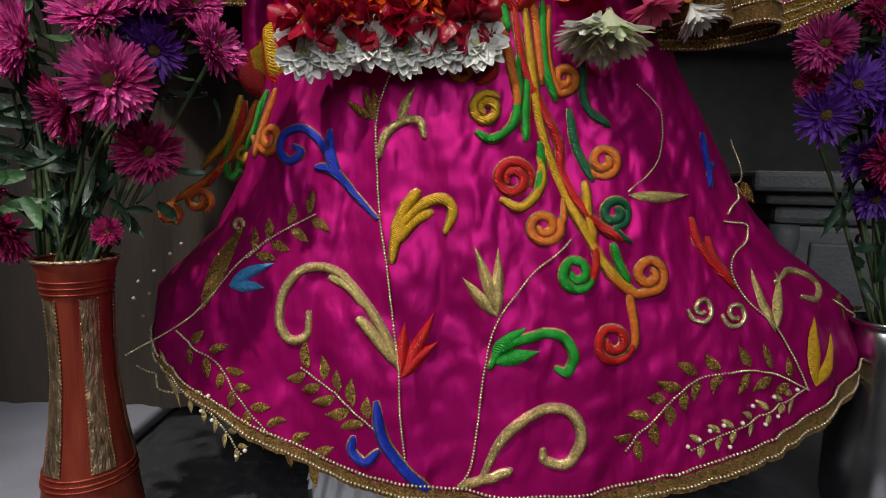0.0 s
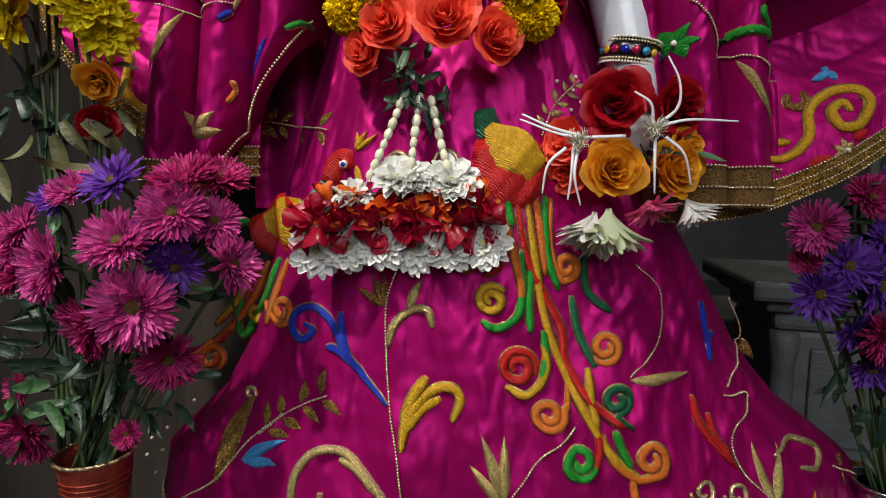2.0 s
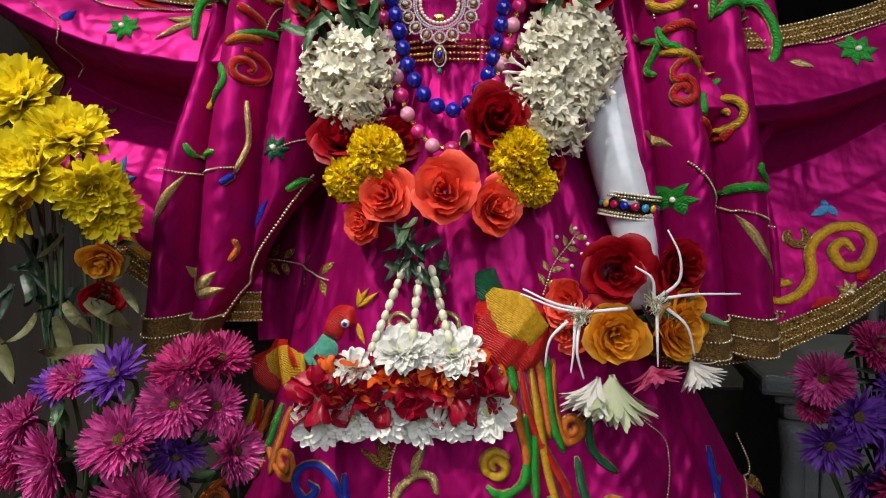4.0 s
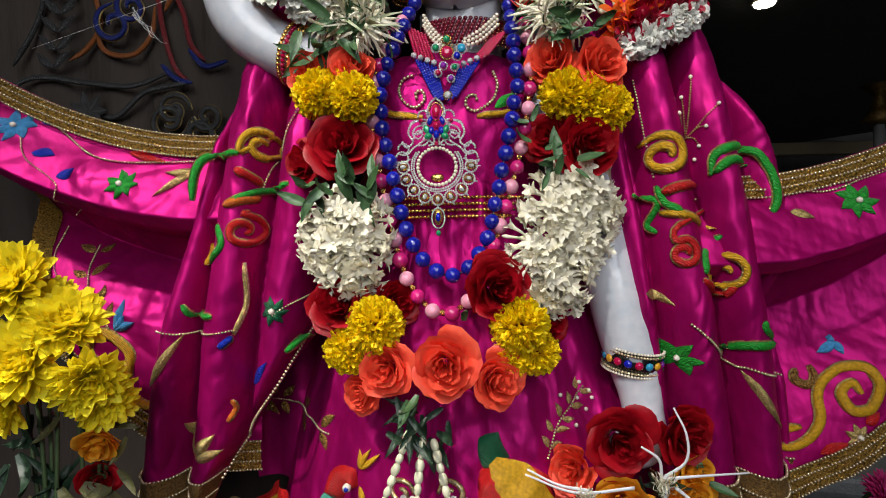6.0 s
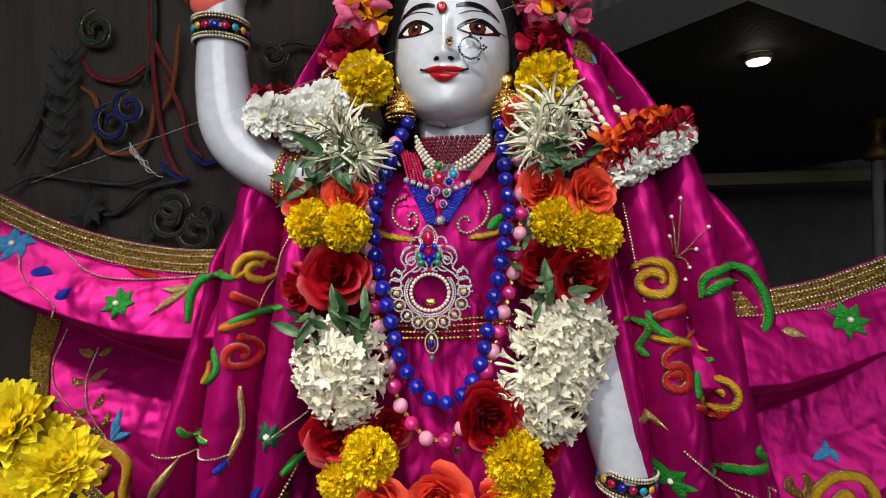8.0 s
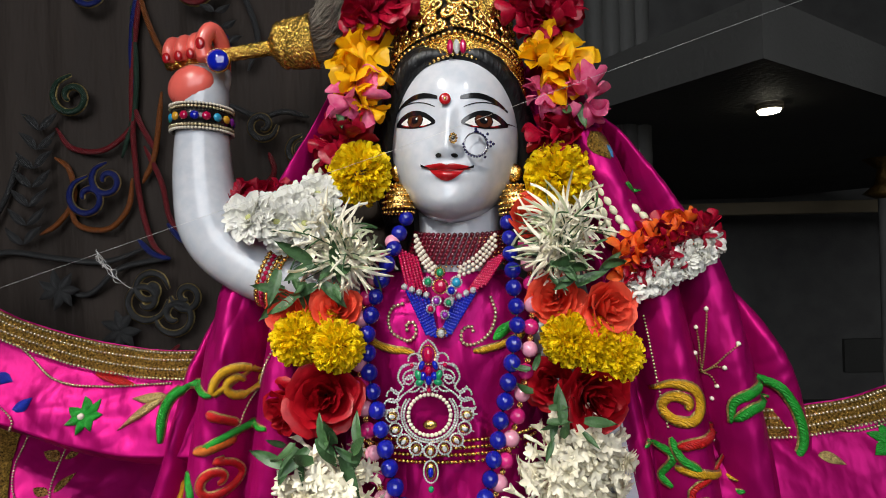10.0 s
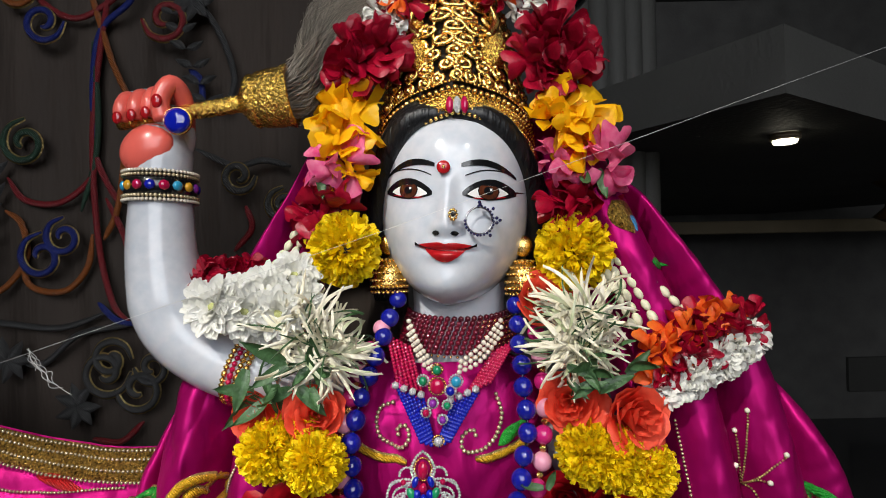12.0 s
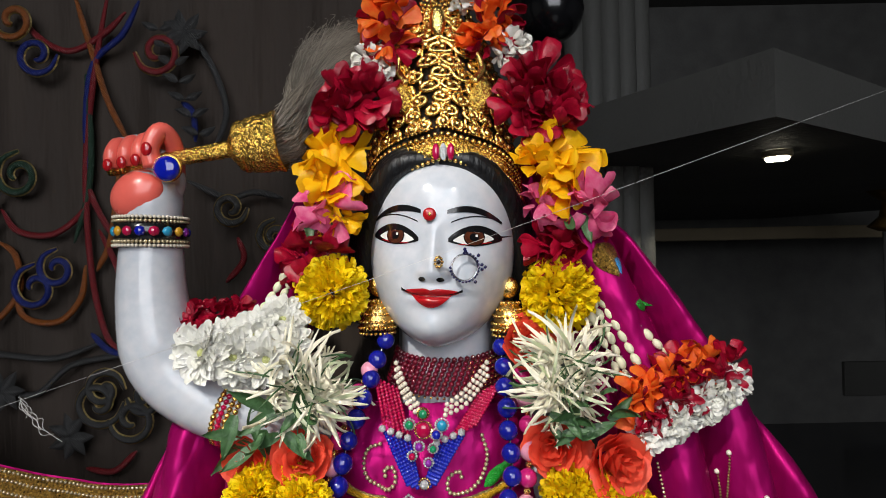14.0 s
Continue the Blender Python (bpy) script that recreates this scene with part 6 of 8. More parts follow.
necklace("bead_necklace", "long necklace of pale and hot pink beads with gold spacers", ((-0.052, 0.645, 1.128), (-0.065, 0.632, 1.100), (-0.079, 0.618, 1.061), (-0.084, 0.610, 1.024), (-0.080, 0.607, 0.975), (-0.074, 0.604, 0.938), (-0.065, 0.600, 0.896), (-0.055, 0.596, 0.854), (-0.040, 0.592, 0.823), (-0.023, 0.590, 0.805), (-0.005, 0.590, 0.801), (0.015, 0.592, 0.814), (0.035, 0.595, 0.852), (0.049, 0.600, 0.887), (0.062, 0.603, 0.928), (0.074, 0.606, 0.970), (0.083, 0.610, 1.013), (0.089, 0.616, 1.062), (0.089, 0.632, 1.102), (0.085, 0.650, 1.138)), 0.0084, 0.0218, (ROUND_PALE, ROUND_HOT), 0.0032)


def strand(owner, pts, r, mat, name="strand", gap=None):
    line = along(spline(pts, 10), gap or r * 2.05)
    part(name, beads_mesh(name, line, r, mat), mat, owner)


choker = thing("choker", "choker of dark red beads with gold spacers at the neck", "necklace", (0.02, 0.66, 1.1), "necklaces")
for z, r in [(1.140 - 0.0042 * k, 0.0502 + 0.0013 * k) for k in range(8)]:
    ring = [Vector((0.02 + r * math.sin(a), 0.703 - r * 0.98 * math.cos(a), z - 0.006 * math.cos(a))) for a in [radians(d) for d in range(-85, 86, 3)]]
    part("bead_band", beads_mesh("bead_band", along(ring, 0.0062), 0.0031, GARNET), GARNET, choker)
    part("spacer_row", beads_mesh("spacer_row", [p + Vector((0.0031, -0.001, -0.004)) for p in along(ring, 0.0062)], 0.0014, GOLD), GOLD, choker)

bib = thing("bib_necklace", "ornate pearl, ruby and sapphire necklace with a large pendant", "necklace", (0, 0.62, 1.0), "necklaces")
for s, top, low in ((-1, (-0.027, 0.645, 1.134), (-0.005, 0.625, 1.099)), (1, (0.056, 0.645, 1.133), (0.015, 0.625, 1.098))):
    for k in range(3):
        off = Vector((0.0, -0.001 * k, -0.006 * k))
        strand(bib, (Vector(top) + off, (Vector(top) + Vector(low)) / 2 + off + Vector((0, -0.003, -0.004)), Vector(low) + off * 0.6), 0.0026, PEARLS, "pearl_strand")
for s, top, low in ((-1, (-0.036, 0.642, 1.116), (-0.026, 0.625, 1.079)), (1, (0.058, 0.642, 1.110), (0.033, 0.625, 1.077))):
    for k in range(6):
        off = Vector((0.0042 * (k - 2.5), -0.0005, s * 0.0022 * (k - 2.5)))
        strand(bib, (Vector(top) + off * 0.9, Vector(low) + off), 0.0021, RUBY, "ruby_strand", 0.0031)
for s, top, low in ((-1, (-0.025, 0.624, 1.073), (-0.011, 0.616, 1.033)), (1, (0.022, 0.624, 1.070), (0.002, 0.616, 1.033))):
    for k in range(6):
        off = Vector((0.0042 * (k - 2.5), -0.0005, s * 0.0016 * (k - 2.5)))
        strand(bib, (Vector(top) + off, Vector(low) + off * 0.5), 0.0022, SAPPHIRE, "sapphire_strand", 0.0031)
    strand(bib, (Vector(top) + Vector((-0.013, -0.003, 0.004 - s * 0.005)), Vector(top) + Vector((0.013, -0.003, 0.004 + s * 0.005))), 0.0038, DIAMOND, "stone_bar")

C = Vector((-0.015, 0.605, 0.958))
PENDANT = 0.81


def jewel_line(pts, r, mat, name):
    line = spline([C + Vector((x * PENDANT, y, z * PENDANT)) for x, y, z in pts], 8)
    part(name, beads_mesh(name, along(line, r * 1.5), r * 0.88, mat), mat, bib)


def ring_line(cx, cz, rx, rz, r, mat, name, a0=0, a1=360):
    jewel_line([(cx + rx * math.cos(radians(a0 + (a1 - a0) * k / 16)), 0, cz + rz * math.sin(radians(a0 + (a1 - a0) * k / 16))) for k in range(17)], r, mat, name)


def stone(x, z, sx, sz, mat, turn=0.0, y=-0.002, name="set_stone", grow=PENDANT):
    bm = bmesh.new()
    ball(bm, C + Vector((x * grow, y, z * grow)), 1, 12, 8, (sx * grow, 0.003, sz * grow), turn=pose(0, 0, 0, 0, turn, 0))
    part(name, bm, mat, bib)


ring_line(0, 0, 0.0255, 0.0245, 0.0027, PEARLS, "pearl_ring", 0, 360)
ring_line(0, 0, 0.031, 0.030, 0.0018, DIAMOND, "stone_ring", 140, 400)
ring_line(0, 0, 0.034, 0.033, 0.0014, DIAMOND, "stone_ring", 145, 395)
for k in range(9):
    a = 180 + 180 * k / 8
    x, z = 0.045 * math.cos(radians(a)), 0.043 * math.sin(radians(a))
    ring_line(x, z, 0.0078, 0.0078, 0.0015, DIAMOND, "petal_edge")
    jewel_line([(x * 1.16, 0, z * 1.16), (x * 1.3, 0, z * 1.3)], 0.0012, DIAMOND, "petal_tip")
    stone(x, z, 0.005, 0.0062, GOLD, -(a + 90), -0.001)
    stone(x, z, 0.0028, 0.0038, DIAMOND, -(a + 90), -0.003)
for s in (-1, 1):
    for k, (x, z, r) in enumerate(((0.046, 0.012, 0.008), (0.044, 0.024, 0.007), (0.02, 0.038, 0.01), (0.026, 0.052, 0.009), (0.016, 0.066, 0.008), (0.01, 0.035, 0.007))):
        ring_line(s * x, z, r, r, 0.0016, DIAMOND, "scroll_edge", 0 if s > 0 else 180, 290 if s > 0 else -110)
    stone(s * 0.012, 0.048, 0.0045, 0.007, EMERALD, s * 25)
    stone(s * 0.008, 0.06, 0.0035, 0.006, SAPPHIRE, s * -20)
    stone(s * 0.02, 0.06, 0.003, 0.003, RUBY)
stone(0, 0.072, 0.0055, 0.009, RUBY)
ring_line(0, 0.072, 0.0085, 0.0115, 0.0014, GOLD, "stone_setting")
stone(0, 0.054, 0.004, 0.005, RUBY)
stone(0, 0.03, 0.003, 0.003, RUBY)
ring_line(0, -0.068, 0.0085, 0.0135, 0.0013, DIAMOND, "drop_edge")
stone(0, -0.067, 0.006, 0.0105, GOLD, 0, -0.001)
stone(0, -0.067, 0.0035, 0.006, SAPPHIRE, 0, -0.004)
stone(0, -0.088, 0.0035, 0.004, EMERALD)
stone(0, -0.014, 0.009, 0.006, GOLD, 0, 0.006)
for s in (-1, 1):
    jewel_line([(0, 0, 0.090), (s * 0.007, 0, 0.084), (s * 0.012, 0, 0.072), (s * 0.010, 0, 0.062), (s * 0.020, 0, 0.062), (s * 0.033, 0, 0.056), (s * 0.037, 0, 0.044), (s * 0.031, 0, 0.033), (s * 0.040, 0, 0.026), (s * 0.046, 0, 0.034)], 0.0017, DIAMOND, "pendant_edge")
    jewel_line([(s * 0.014, 0, 0.056), (s * 0.027, 0, 0.052), (s * 0.031, 0, 0.043), (s * 0.024, 0, 0.037), (s * 0.018, 0, 0.043), (s * 0.023, 0, 0.046)], 0.0015, DIAMOND, "pendant_scroll")
    jewel_line([(s * 0.004, 0, 0.030), (s * 0.013, 0, 0.036), (s * 0.022, 0, 0.031), (s * 0.032, 0, 0.024), (s * 0.040, 0, 0.016), (s * 0.052, 0, 0.018)], 0.0016, DIAMOND, "pendant_scroll")
    jewel_line([(s * 0.036, 0, 0.010), (s * 0.046, 0, 0.006), (s * 0.056, 0, 0.008), (s * 0.046, 0, 0.000), (s * 0.036, 0, -0.004)], 0.0014, DIAMOND, "pendant_scroll")
    stone(s * 0.011, 0.040, 0.0055, 0.0045, EMERALD, s * 20)
    stone(s * 0.007, 0.047, 0.0045, 0.0055, SAPPHIRE, s * -15)
stone(0, 0.042, 0.004, 0.006, SAPPHIRE)
# brooch above the pendant
B = Vector((-0.002, 0.615, 1.082))
for x, z, r, mat in ((0, 0, 0.0085, RUBY), (-0.012, 0.005, 0.005, EMERALD), (0.011, -0.004, 0.005, SAPPHIRE), (-0.004, -0.014, 0.0045, AMETHYST), (0.008, -0.016, 0.004, EMERALD), (-0.01, -0.022, 0.004, RUBY), (0.004, -0.028, 0.004, AMETHYST), (0.0, 0.014, 0.005, EMERALD), (0.016, 0.004, 0.006, AQUA), (0.0, -0.046, 0.005, DIAMOND)):
    r *= 0.75
    stone(B.x - C.x + x, B.z - C.z + z, r, r * 1.05, mat, 0, B.y - C.y - 0.002, grow=1.0)
    ring = [B + Vector((x + (r + 0.001) * math.cos(a), 0.0, z + (r + 0.001) * math.sin(a))) for a in [math.tau * i / 14 for i in range(15)]]
    part("stone_setting", beads_mesh("stone_setting", along(ring, 0.0022), 0.0012, DIAMOND if x else GOLD), GOLD, bib)

# waist belt
belt = thing("waist_belt", "narrow gold filigree belt", "belt", (0, 0.63, 0.9))
for z in (0.905, 0.912, 0.919, 0.926):
    ring = [Vector((0.104 * math.sin(a), 0.69 - 0.067 * math.cos(a), z)) for a in [radians(d) for d in range(-100, 101, 5)]]
    part("chain", beads_mesh("chain", along(ring, 0.0045), 0.0026, GOLD), GOLD, belt)


# ---- bangles, ring and armlet ----
def bangle(name, centre, axis, radius, height, label):
    owner = thing(name, label, "bangle", centre, "bangles")
    m = facing(centre, axis)
    bm = bmesh.new()
    lathe(bm, ((radius, -height), (radius + 0.003, -height), (radius + 0.003, height), (radius, height), (radius, -height)), 40)
    part("band", bm, BLACK, owner, "", m)
    for k, z in enumerate((-1.0, -0.72, 0.72, 1.0)):
        ring = [m @ Vector(((radius + 0.0035) * math.cos(a), (radius + 0.0035) * math.sin(a), z * height)) for a in [math.tau * i / 48 for i in range(49)]]
        part("bead_band", beads_mesh("bead_band", along(ring, 0.0034), 0.0018, (PEARLS, BEADWORK, BEADWORK, PEARLS)[k]), BEADWORK, owner)
    kinds = (RUBY, AQUA, TOPAZ, AMETHYST, SAPPHIRE, EMERALD, AQUA, TOPAZ, RUBY, SAPPHIRE)
    for i in range(17):
        a = math.tau * i / 17
        bm = bmesh.new()
        ball(bm, (0, 0, 0), height * 0.38, 8, 5, (1, 1, 0.6))
        part("gem", bm, kinds[i % len(kinds)], owner, "", m @ Matrix.Translation(((radius + 0.003) * math.cos(a), (radius + 0.003) * math.sin(a), 0)) @ Vector((math.cos(a), math.sin(a), 0)).to_track_quat("Z", "X").to_matrix().to_4x4())
    return owner


bangle("bangle", (-0.247, 0.64, 1.258), (0.02, 0, 1), 0.0268, 0.0125, "bangle of coloured stones and pearl rows on the raised wrist")
bangle("bangle", (0.2, 0.631, 0.742), (0.13, -0.1, 1), 0.0285, 0.013, "bangle of coloured stones with gold beads on the lowered wrist")
armlet = thing("armlet", "red and gold beaded armlet", "armlet", (-0.168, 0.65, 1.095), "bangles")
for k, off in enumerate((-0.009, -0.004, 0.001, 0.006)):
    m = facing((-0.17 + off, 0.65, 1.093 - off * 0.4), (-1, 0.1, 0.35))
    ring = [m @ Vector((0.0345 * math.cos(a), 0.0345 * math.sin(a), 0)) for a in [math.tau * i / 40 for i in range(41)]]
    part("bead_band", beads_mesh("bead_band", along(ring, 0.005), 0.0029, (GOLD, RUBY, GOLD, GOLD)[k]), GOLD, armlet)
finger_ring = thing("finger_ring", "ring with a large round blue stone on the raised fist", "ring", (-0.226, 0.612, 1.313))
bm = bmesh.new()
lathe(bm, ((0.001, 0.0), (0.0075, 0.0), (0.0108, 0.005), (0.0108, 0.0065), (0.007, 0.009), (0.001, 0.0092)), 16)
part("stone", bm, SAPPHIRE, finger_ring, "", facing((-0.216, 0.612, 1.310), (0.05, -1, 0)), smooth=False)
bm = bmesh.new()
lathe(bm, ((0.0085, -0.002), (0.012, 0.002), (0.0112, 0.006), (0.0085, -0.002)), 20)
part("setting", bm, GOLD, finger_ring, "", facing((-0.217, 0.614, 1.311), (0.05, -1, 0)))

# ---- earrings and nose ring ----
for s, p in ((-1, (-0.046, 0.665, 1.172)), (1, (0.080, 0.660, 1.168))):
    ear = thing("earring", "gold bell-shaped filigree earring", "earring", p, "earrings")
    bm = bmesh.new()
    lathe(bm, ((0.003, 0.02), (0.008, 0.019), (0.0145, 0.008), (0.0165, -0.004), (0.0165, -0.008), (0.014, -0.008), (0.003, 0.014)), 24)
    part("bell", bm, GOLD, ear, "", Matrix.Translation(p))
    places = []
    for j, (rr, z) in enumerate(((0.0172, -0.007), (0.0172, -0.001), (0.0155, 0.006), (0.0125, 0.012), (0.009, 0.018), (0.0165, -0.012))):
        n = int(rr * 1500)
        places += [Vector(p) + Vector((rr * math.cos(math.tau * i / n + j), rr * math.sin(math.tau * i / n + j), z)) for i in range(n)]
    part("filigree", beads_mesh("filigree", places, 0.0019, GOLD), GOLD, ear)
    bm = bmesh.new()
    ball(bm, Vector(p) + Vector((0, 0.002, 0.032)), 0.0095, 12, 8, (1, 0.7, 1.1))
    part("stud", bm, GOLD, ear)
NAVY = surface("navy_stones", (0.006, 0.006, 0.06), 0.2, 0, 0.4, 300, coat=0.2)
nose_ring = thing("nose_ring", "silver hoop set with dark blue stones", "nose ring", (0.036, 0.608, 1.221))
hoop = [Vector((0.036, 0.607, 1.221)) + Vector((0.0112 * math.cos(a), 0.003 * math.cos(a), 0.0112 * math.sin(a))) for a in [math.tau * i / 40 for i in range(41)]]
bm = bmesh.new()
tube(bm, hoop, 0.0008, 6)
part("hoop", bm, STEEL, nose_ring)
part("stones", beads_mesh("stones", [p + (p - Vector(nose_ring.location)) * 0.09 for p in along(hoop[20:] + hoop[:12], 0.0027)], 0.0014, NAVY), NAVY, nose_ring)
part("stones", beads_mesh("stones", [Vector(nose_ring.location) + Vector((x, 0, z)) for x, z in ((0.0148, 0.002), (0.0148, -0.002), (0.0175, 0), (0.012, 0.01), (0.0005, 0.0155), (0.001, 0.0137), (0.009, -0.0125))], 0.0017, NAVY), NAVY, nose_ring)
nose_stud = thing("nose_stud", "tiny gold stud with a dark stone", "nose stud", (0.014, 0.598, 1.226))
part("petals", beads_mesh("petals", [Vector(nose_stud.location) + Vector((0.003 * math.cos(a), 0.0015, 0.0042 * math.sin(a))) for a in [math.tau * i / 9 for i in range(9)]], 0.0016, GOLD), GOLD, nose_stud)
part("stone", beads_mesh("stone", [Vector(nose_stud.location)], 0.0022, BLACK), BLACK, nose_stud)
bindi = thing("bindi", "round red dot with a gold centre on the forehead", "bindi", (0.007, 0.609, 1.267))
bm = bmesh.new()
ball(bm, bindi.location, 1, 20, 8, (0.0058, 0.002, 0.0058))
part("disc", bm, LIP, bindi)
bm = bmesh.new()
ball(bm, Vector(bindi.location) + Vector((0, -0.002, 0)), 1, 10, 6, (0.0014, 0.001, 0.002))
part("centre", bm, GOLD, bindi)

# ---- hair and crown ----
HAIR = surface("black_hair", (0.006, 0.006, 0.007), 0.38, 0, 0.3, 120, 0.002, 220, stretch=(1, 1, 0.1), spec=0.4)
hair = thing("hair", "black hair parted in the middle", "hair", (0.02, 0.7, 1.2))
bm = bmesh.new()
ball(bm, (0.02, 0.725, 1.245), 1, 32, 24, (0.086, 0.072, 0.098))
part("back_hair", bm, HAIR, hair)
for s in (-1, 1):
    for k in range(5):
        o = 0.004 * k
        bm = bmesh.new()
        line = [(0.014 + s * 0.002, 0.632 + o, 1.318 + o), (0.014 + s * 0.032, 0.634 + o, 1.314 + o), (0.016 + s * 0.057, 0.65 + o, 1.29 + o * 0.5), (0.018 + s * (0.072 + o * 0.6), 0.675 + o, 1.25), (0.018 + s * (0.077 + o * 0.7), 0.69 + o, 1.2), (0.018 + s * (0.07 + o * 0.5), 0.7 + o, 1.15)]
        tube(bm, spline(line, 8), lambda t: 0.007 + 0.006 * math.sin(math.pi * min(1, t * 1.1)), 10)
        part("lock", bm, HAIR, hair)

crown = thing("crown", "tall openwork gold crown with scrolls, beads and a large oval medallion", "crown", (0.018, 0.7, 1.3))


def crown_point(a, v, lift=0.0):
    """a in degrees from the front, v from the rim to the tip."""
    r = table(v, ((0, 0.078), (0.12, 0.0755), (0.35, 0.066), (0.6, 0.055), (0.8, 0.041), (0.95, 0.023), (1.0, 0.008))) + lift
    z = 1.312 - 0.034 * (min(90, abs(a)) / 75) ** 2 * (1 - v) + 0.005 * math.exp(-(a / 12) ** 2) * (1 - v) + 0.185 * v
    return Vector((0.020 - 0.004 * v + r * math.sin(radians(a)), 0.702 - (r * 0.97) * math.cos(radians(a)) - 0.012 * v * math.cos(radians(a)), z))


# Added dark sheet standing for black hair and dark gaps behind the openwork.
bm = bmesh.new()
sheet(bm, lambda u, v: crown_point(-130 + 260 * u, v * 0.97, -0.005), 60, 30)
part("gap_backing", bm, surface("dark_gap_colour", (0.035, 0.018, 0.008), 0.7, 0, 0.6, 200, 0.002, 500), crown, "dark backing behind the openwork")
GOLD_BAND = surface("hammered_gold", (0.95, 0.60, 0.13), 0.22, 1, 0.35, 120, 0.003, 420)
bm = bmesh.new()
sheet(bm, lambda u, v: crown_point(-115 + 230 * u, 0.005 + 0.115 * v, 0.001 + 0.003 * math.sin(math.pi * v)), 120, 12)
part("rim_band", bm, GOLD_BAND, crown)
for v0, r in ((0.0, 0.0024), (0.03, 0.0018), (0.06, 0.0022), (0.095, 0.0018), (0.125, 0.0028), (0.16, 0.0018)):
    line = [crown_point(-110 + 2 * i, v0, 0.003) for i in range(111)]
    part("bead_band", beads_mesh("bead_band", along(line, r * 2.1), r, GOLD), GOLD, crown)
for i in range(-8, 9):
    for j in range(10):
        v0 = 0.19 + 0.066 * j
        a0 = (i + (0.5 if j % 2 else 0)) * (11 + 2.4 * j)
        if abs(a0) > 105:
            continue
        pts = []
        turn = 1 if (i + j) % 2 else -1
        size = random.uniform(0.85, 1.1)
        wide_deg = (5.4 + 1.5 * j) * size
        for k in range(15):
            b = radians(90 + turn * 34 * k)
            q = 1 - 0.055 * k
            pts.append(crown_point(a0 + wide_deg * q * math.cos(b), min(0.97, v0 + 0.036 * q * size * math.sin(b)), 0.002 + 0.0015 * (k / 14)))
        bm = bmesh.new()
        tube(bm, spline(pts, 2), 0.0025, 6)
        ball(bm, pts[-1], 0.0042, 8, 6)
        part("scroll", bm, GOLD, crown)
for i in range(110):
    a, v = random.uniform(-95, 95), random.uniform(0.18, 0.9)
    part("boss", beads_mesh("boss", [crown_point(a, v, 0.003)], random.uniform(0.0022, 0.0045), GOLD), GOLD, crown)
for k in range(-5, 6):
    line = [crown_point(k * 17 * (1 - 0.15 * j / 10), 0.17 + 0.07 * j, 0.0015) for j in range(11)]
    bm = bmesh.new()
    tube(bm, spline(line, 2), 0.0016, 6)
    part("rib", bm, GOLD, crown)
MED = crown_point(0, 0.72, 0.006)
bm = bmesh.new()
ball(bm, MED, 1, 20, 14, (0.0078, 0.006, 0.0155))
part("medallion", bm, GOLD, crown)
for rx, rz, r in ((0.0105, 0.0185, 0.0016), (0.014, 0.0235, 0.0024), (0.0185, 0.0285, 0.0018), (0.0225, 0.0335, 0.0026)):
    ring = [MED + Vector((rx * math.cos(t) * (1 - 0.25 * max(0, math.sin(t))), 0.004 + 12 * rx * rx * math.cos(t) ** 2, rz * math.sin(t))) for t in [math.tau * i / 40 for i in range(41)]]
    part("bead_ring", beads_mesh("bead_ring", along(ring, r * 2.05), r, GOLD), GOLD, crown)
for s in (-1, 1):
    bm = bmesh.new()
    ball(bm, crown_point(s * 30, 0.36, 0.004), 1, 16, 10, (0.012, 0.008, 0.017), turn=pose(0, 0, 0, 0, s * 25, 0))
    part("relief_body", bm, GOLD_BAND, crown)
    bm = bmesh.new()
    tube(bm, spline([crown_point(s * 26, 0.42, 0.006), crown_point(s * 36, 0.52, 0.008), crown_point(s * 30, 0.6, 0.008), crown_point(s * 20, 0.58, 0.007)], 6), lambda t: 0.005 - 0.003 * t, 8)
    part("relief_neck", bm, GOLD, crown)
for dx, mat in ((-0.0065, RUBY), (0, DIAMOND), (0.0065, RUBY)):
    bm = bmesh.new()
    ball(bm, crown_point(0, 0.03, 0.007) + Vector((dx, 0, 0)), 1, 10, 8, (0.0035, 0.003, 0.0075))
    part("set_stone", bm, mat, crown)

# ---- the fly whisk ----
whisk = thing("fly_whisk", "ceremonial fly whisk with an engraved gold handle and grey yak hair", "fly whisk", (-0.2, 0.632, 1.32))
END, JOIN, KNOB = Vector((-0.276, 0.625, 1.313)), Vector((-0.168, 0.634, 1.332)), Vector((-0.127, 0.636, 1.338))
ENGRAVED = surface("engraved_gold", (0.95, 0.60, 0.13), 0.22, 1, 0.4, 260, 0.004, 330)
way = (JOIN - END)
L = way.length
bm = bmesh.new()
lathe(bm, [(0.0055 + 0.002 * k / 24 + 0.0007 * (k % 2), L * k / 24) for k in range(25)], 20)
part("handle", bm, ENGRAVED, whisk, "", facing(END, way))
way = (KNOB - JOIN)
L = way.length
bm = bmesh.new()
lathe(bm, ((0.009, -0.004), (0.015, 0.0), (0.0215, 0.1 * L), (0.024, 0.2 * L), (0.0235, 0.25 * L), (0.0225, 0.3 * L), (0.0245, 0.34 * L), (0.026, 0.6 * L), (0.0262, 0.86 * L), (0.0275, 0.92 * L), (0.028, L), (0.025, L + 0.001), (0.012, L - 0.004)), 36)
part("knob", bm, ENGRAVED, whisk, "", facing(JOIN, way))
GREY_HAIR = surface("grey_brown_yak_hair", (0.40, 0.345, 0.28), 0.5, 0, 0.4, 30, island=0.6, thin=0.2)
bm = bmesh.new()
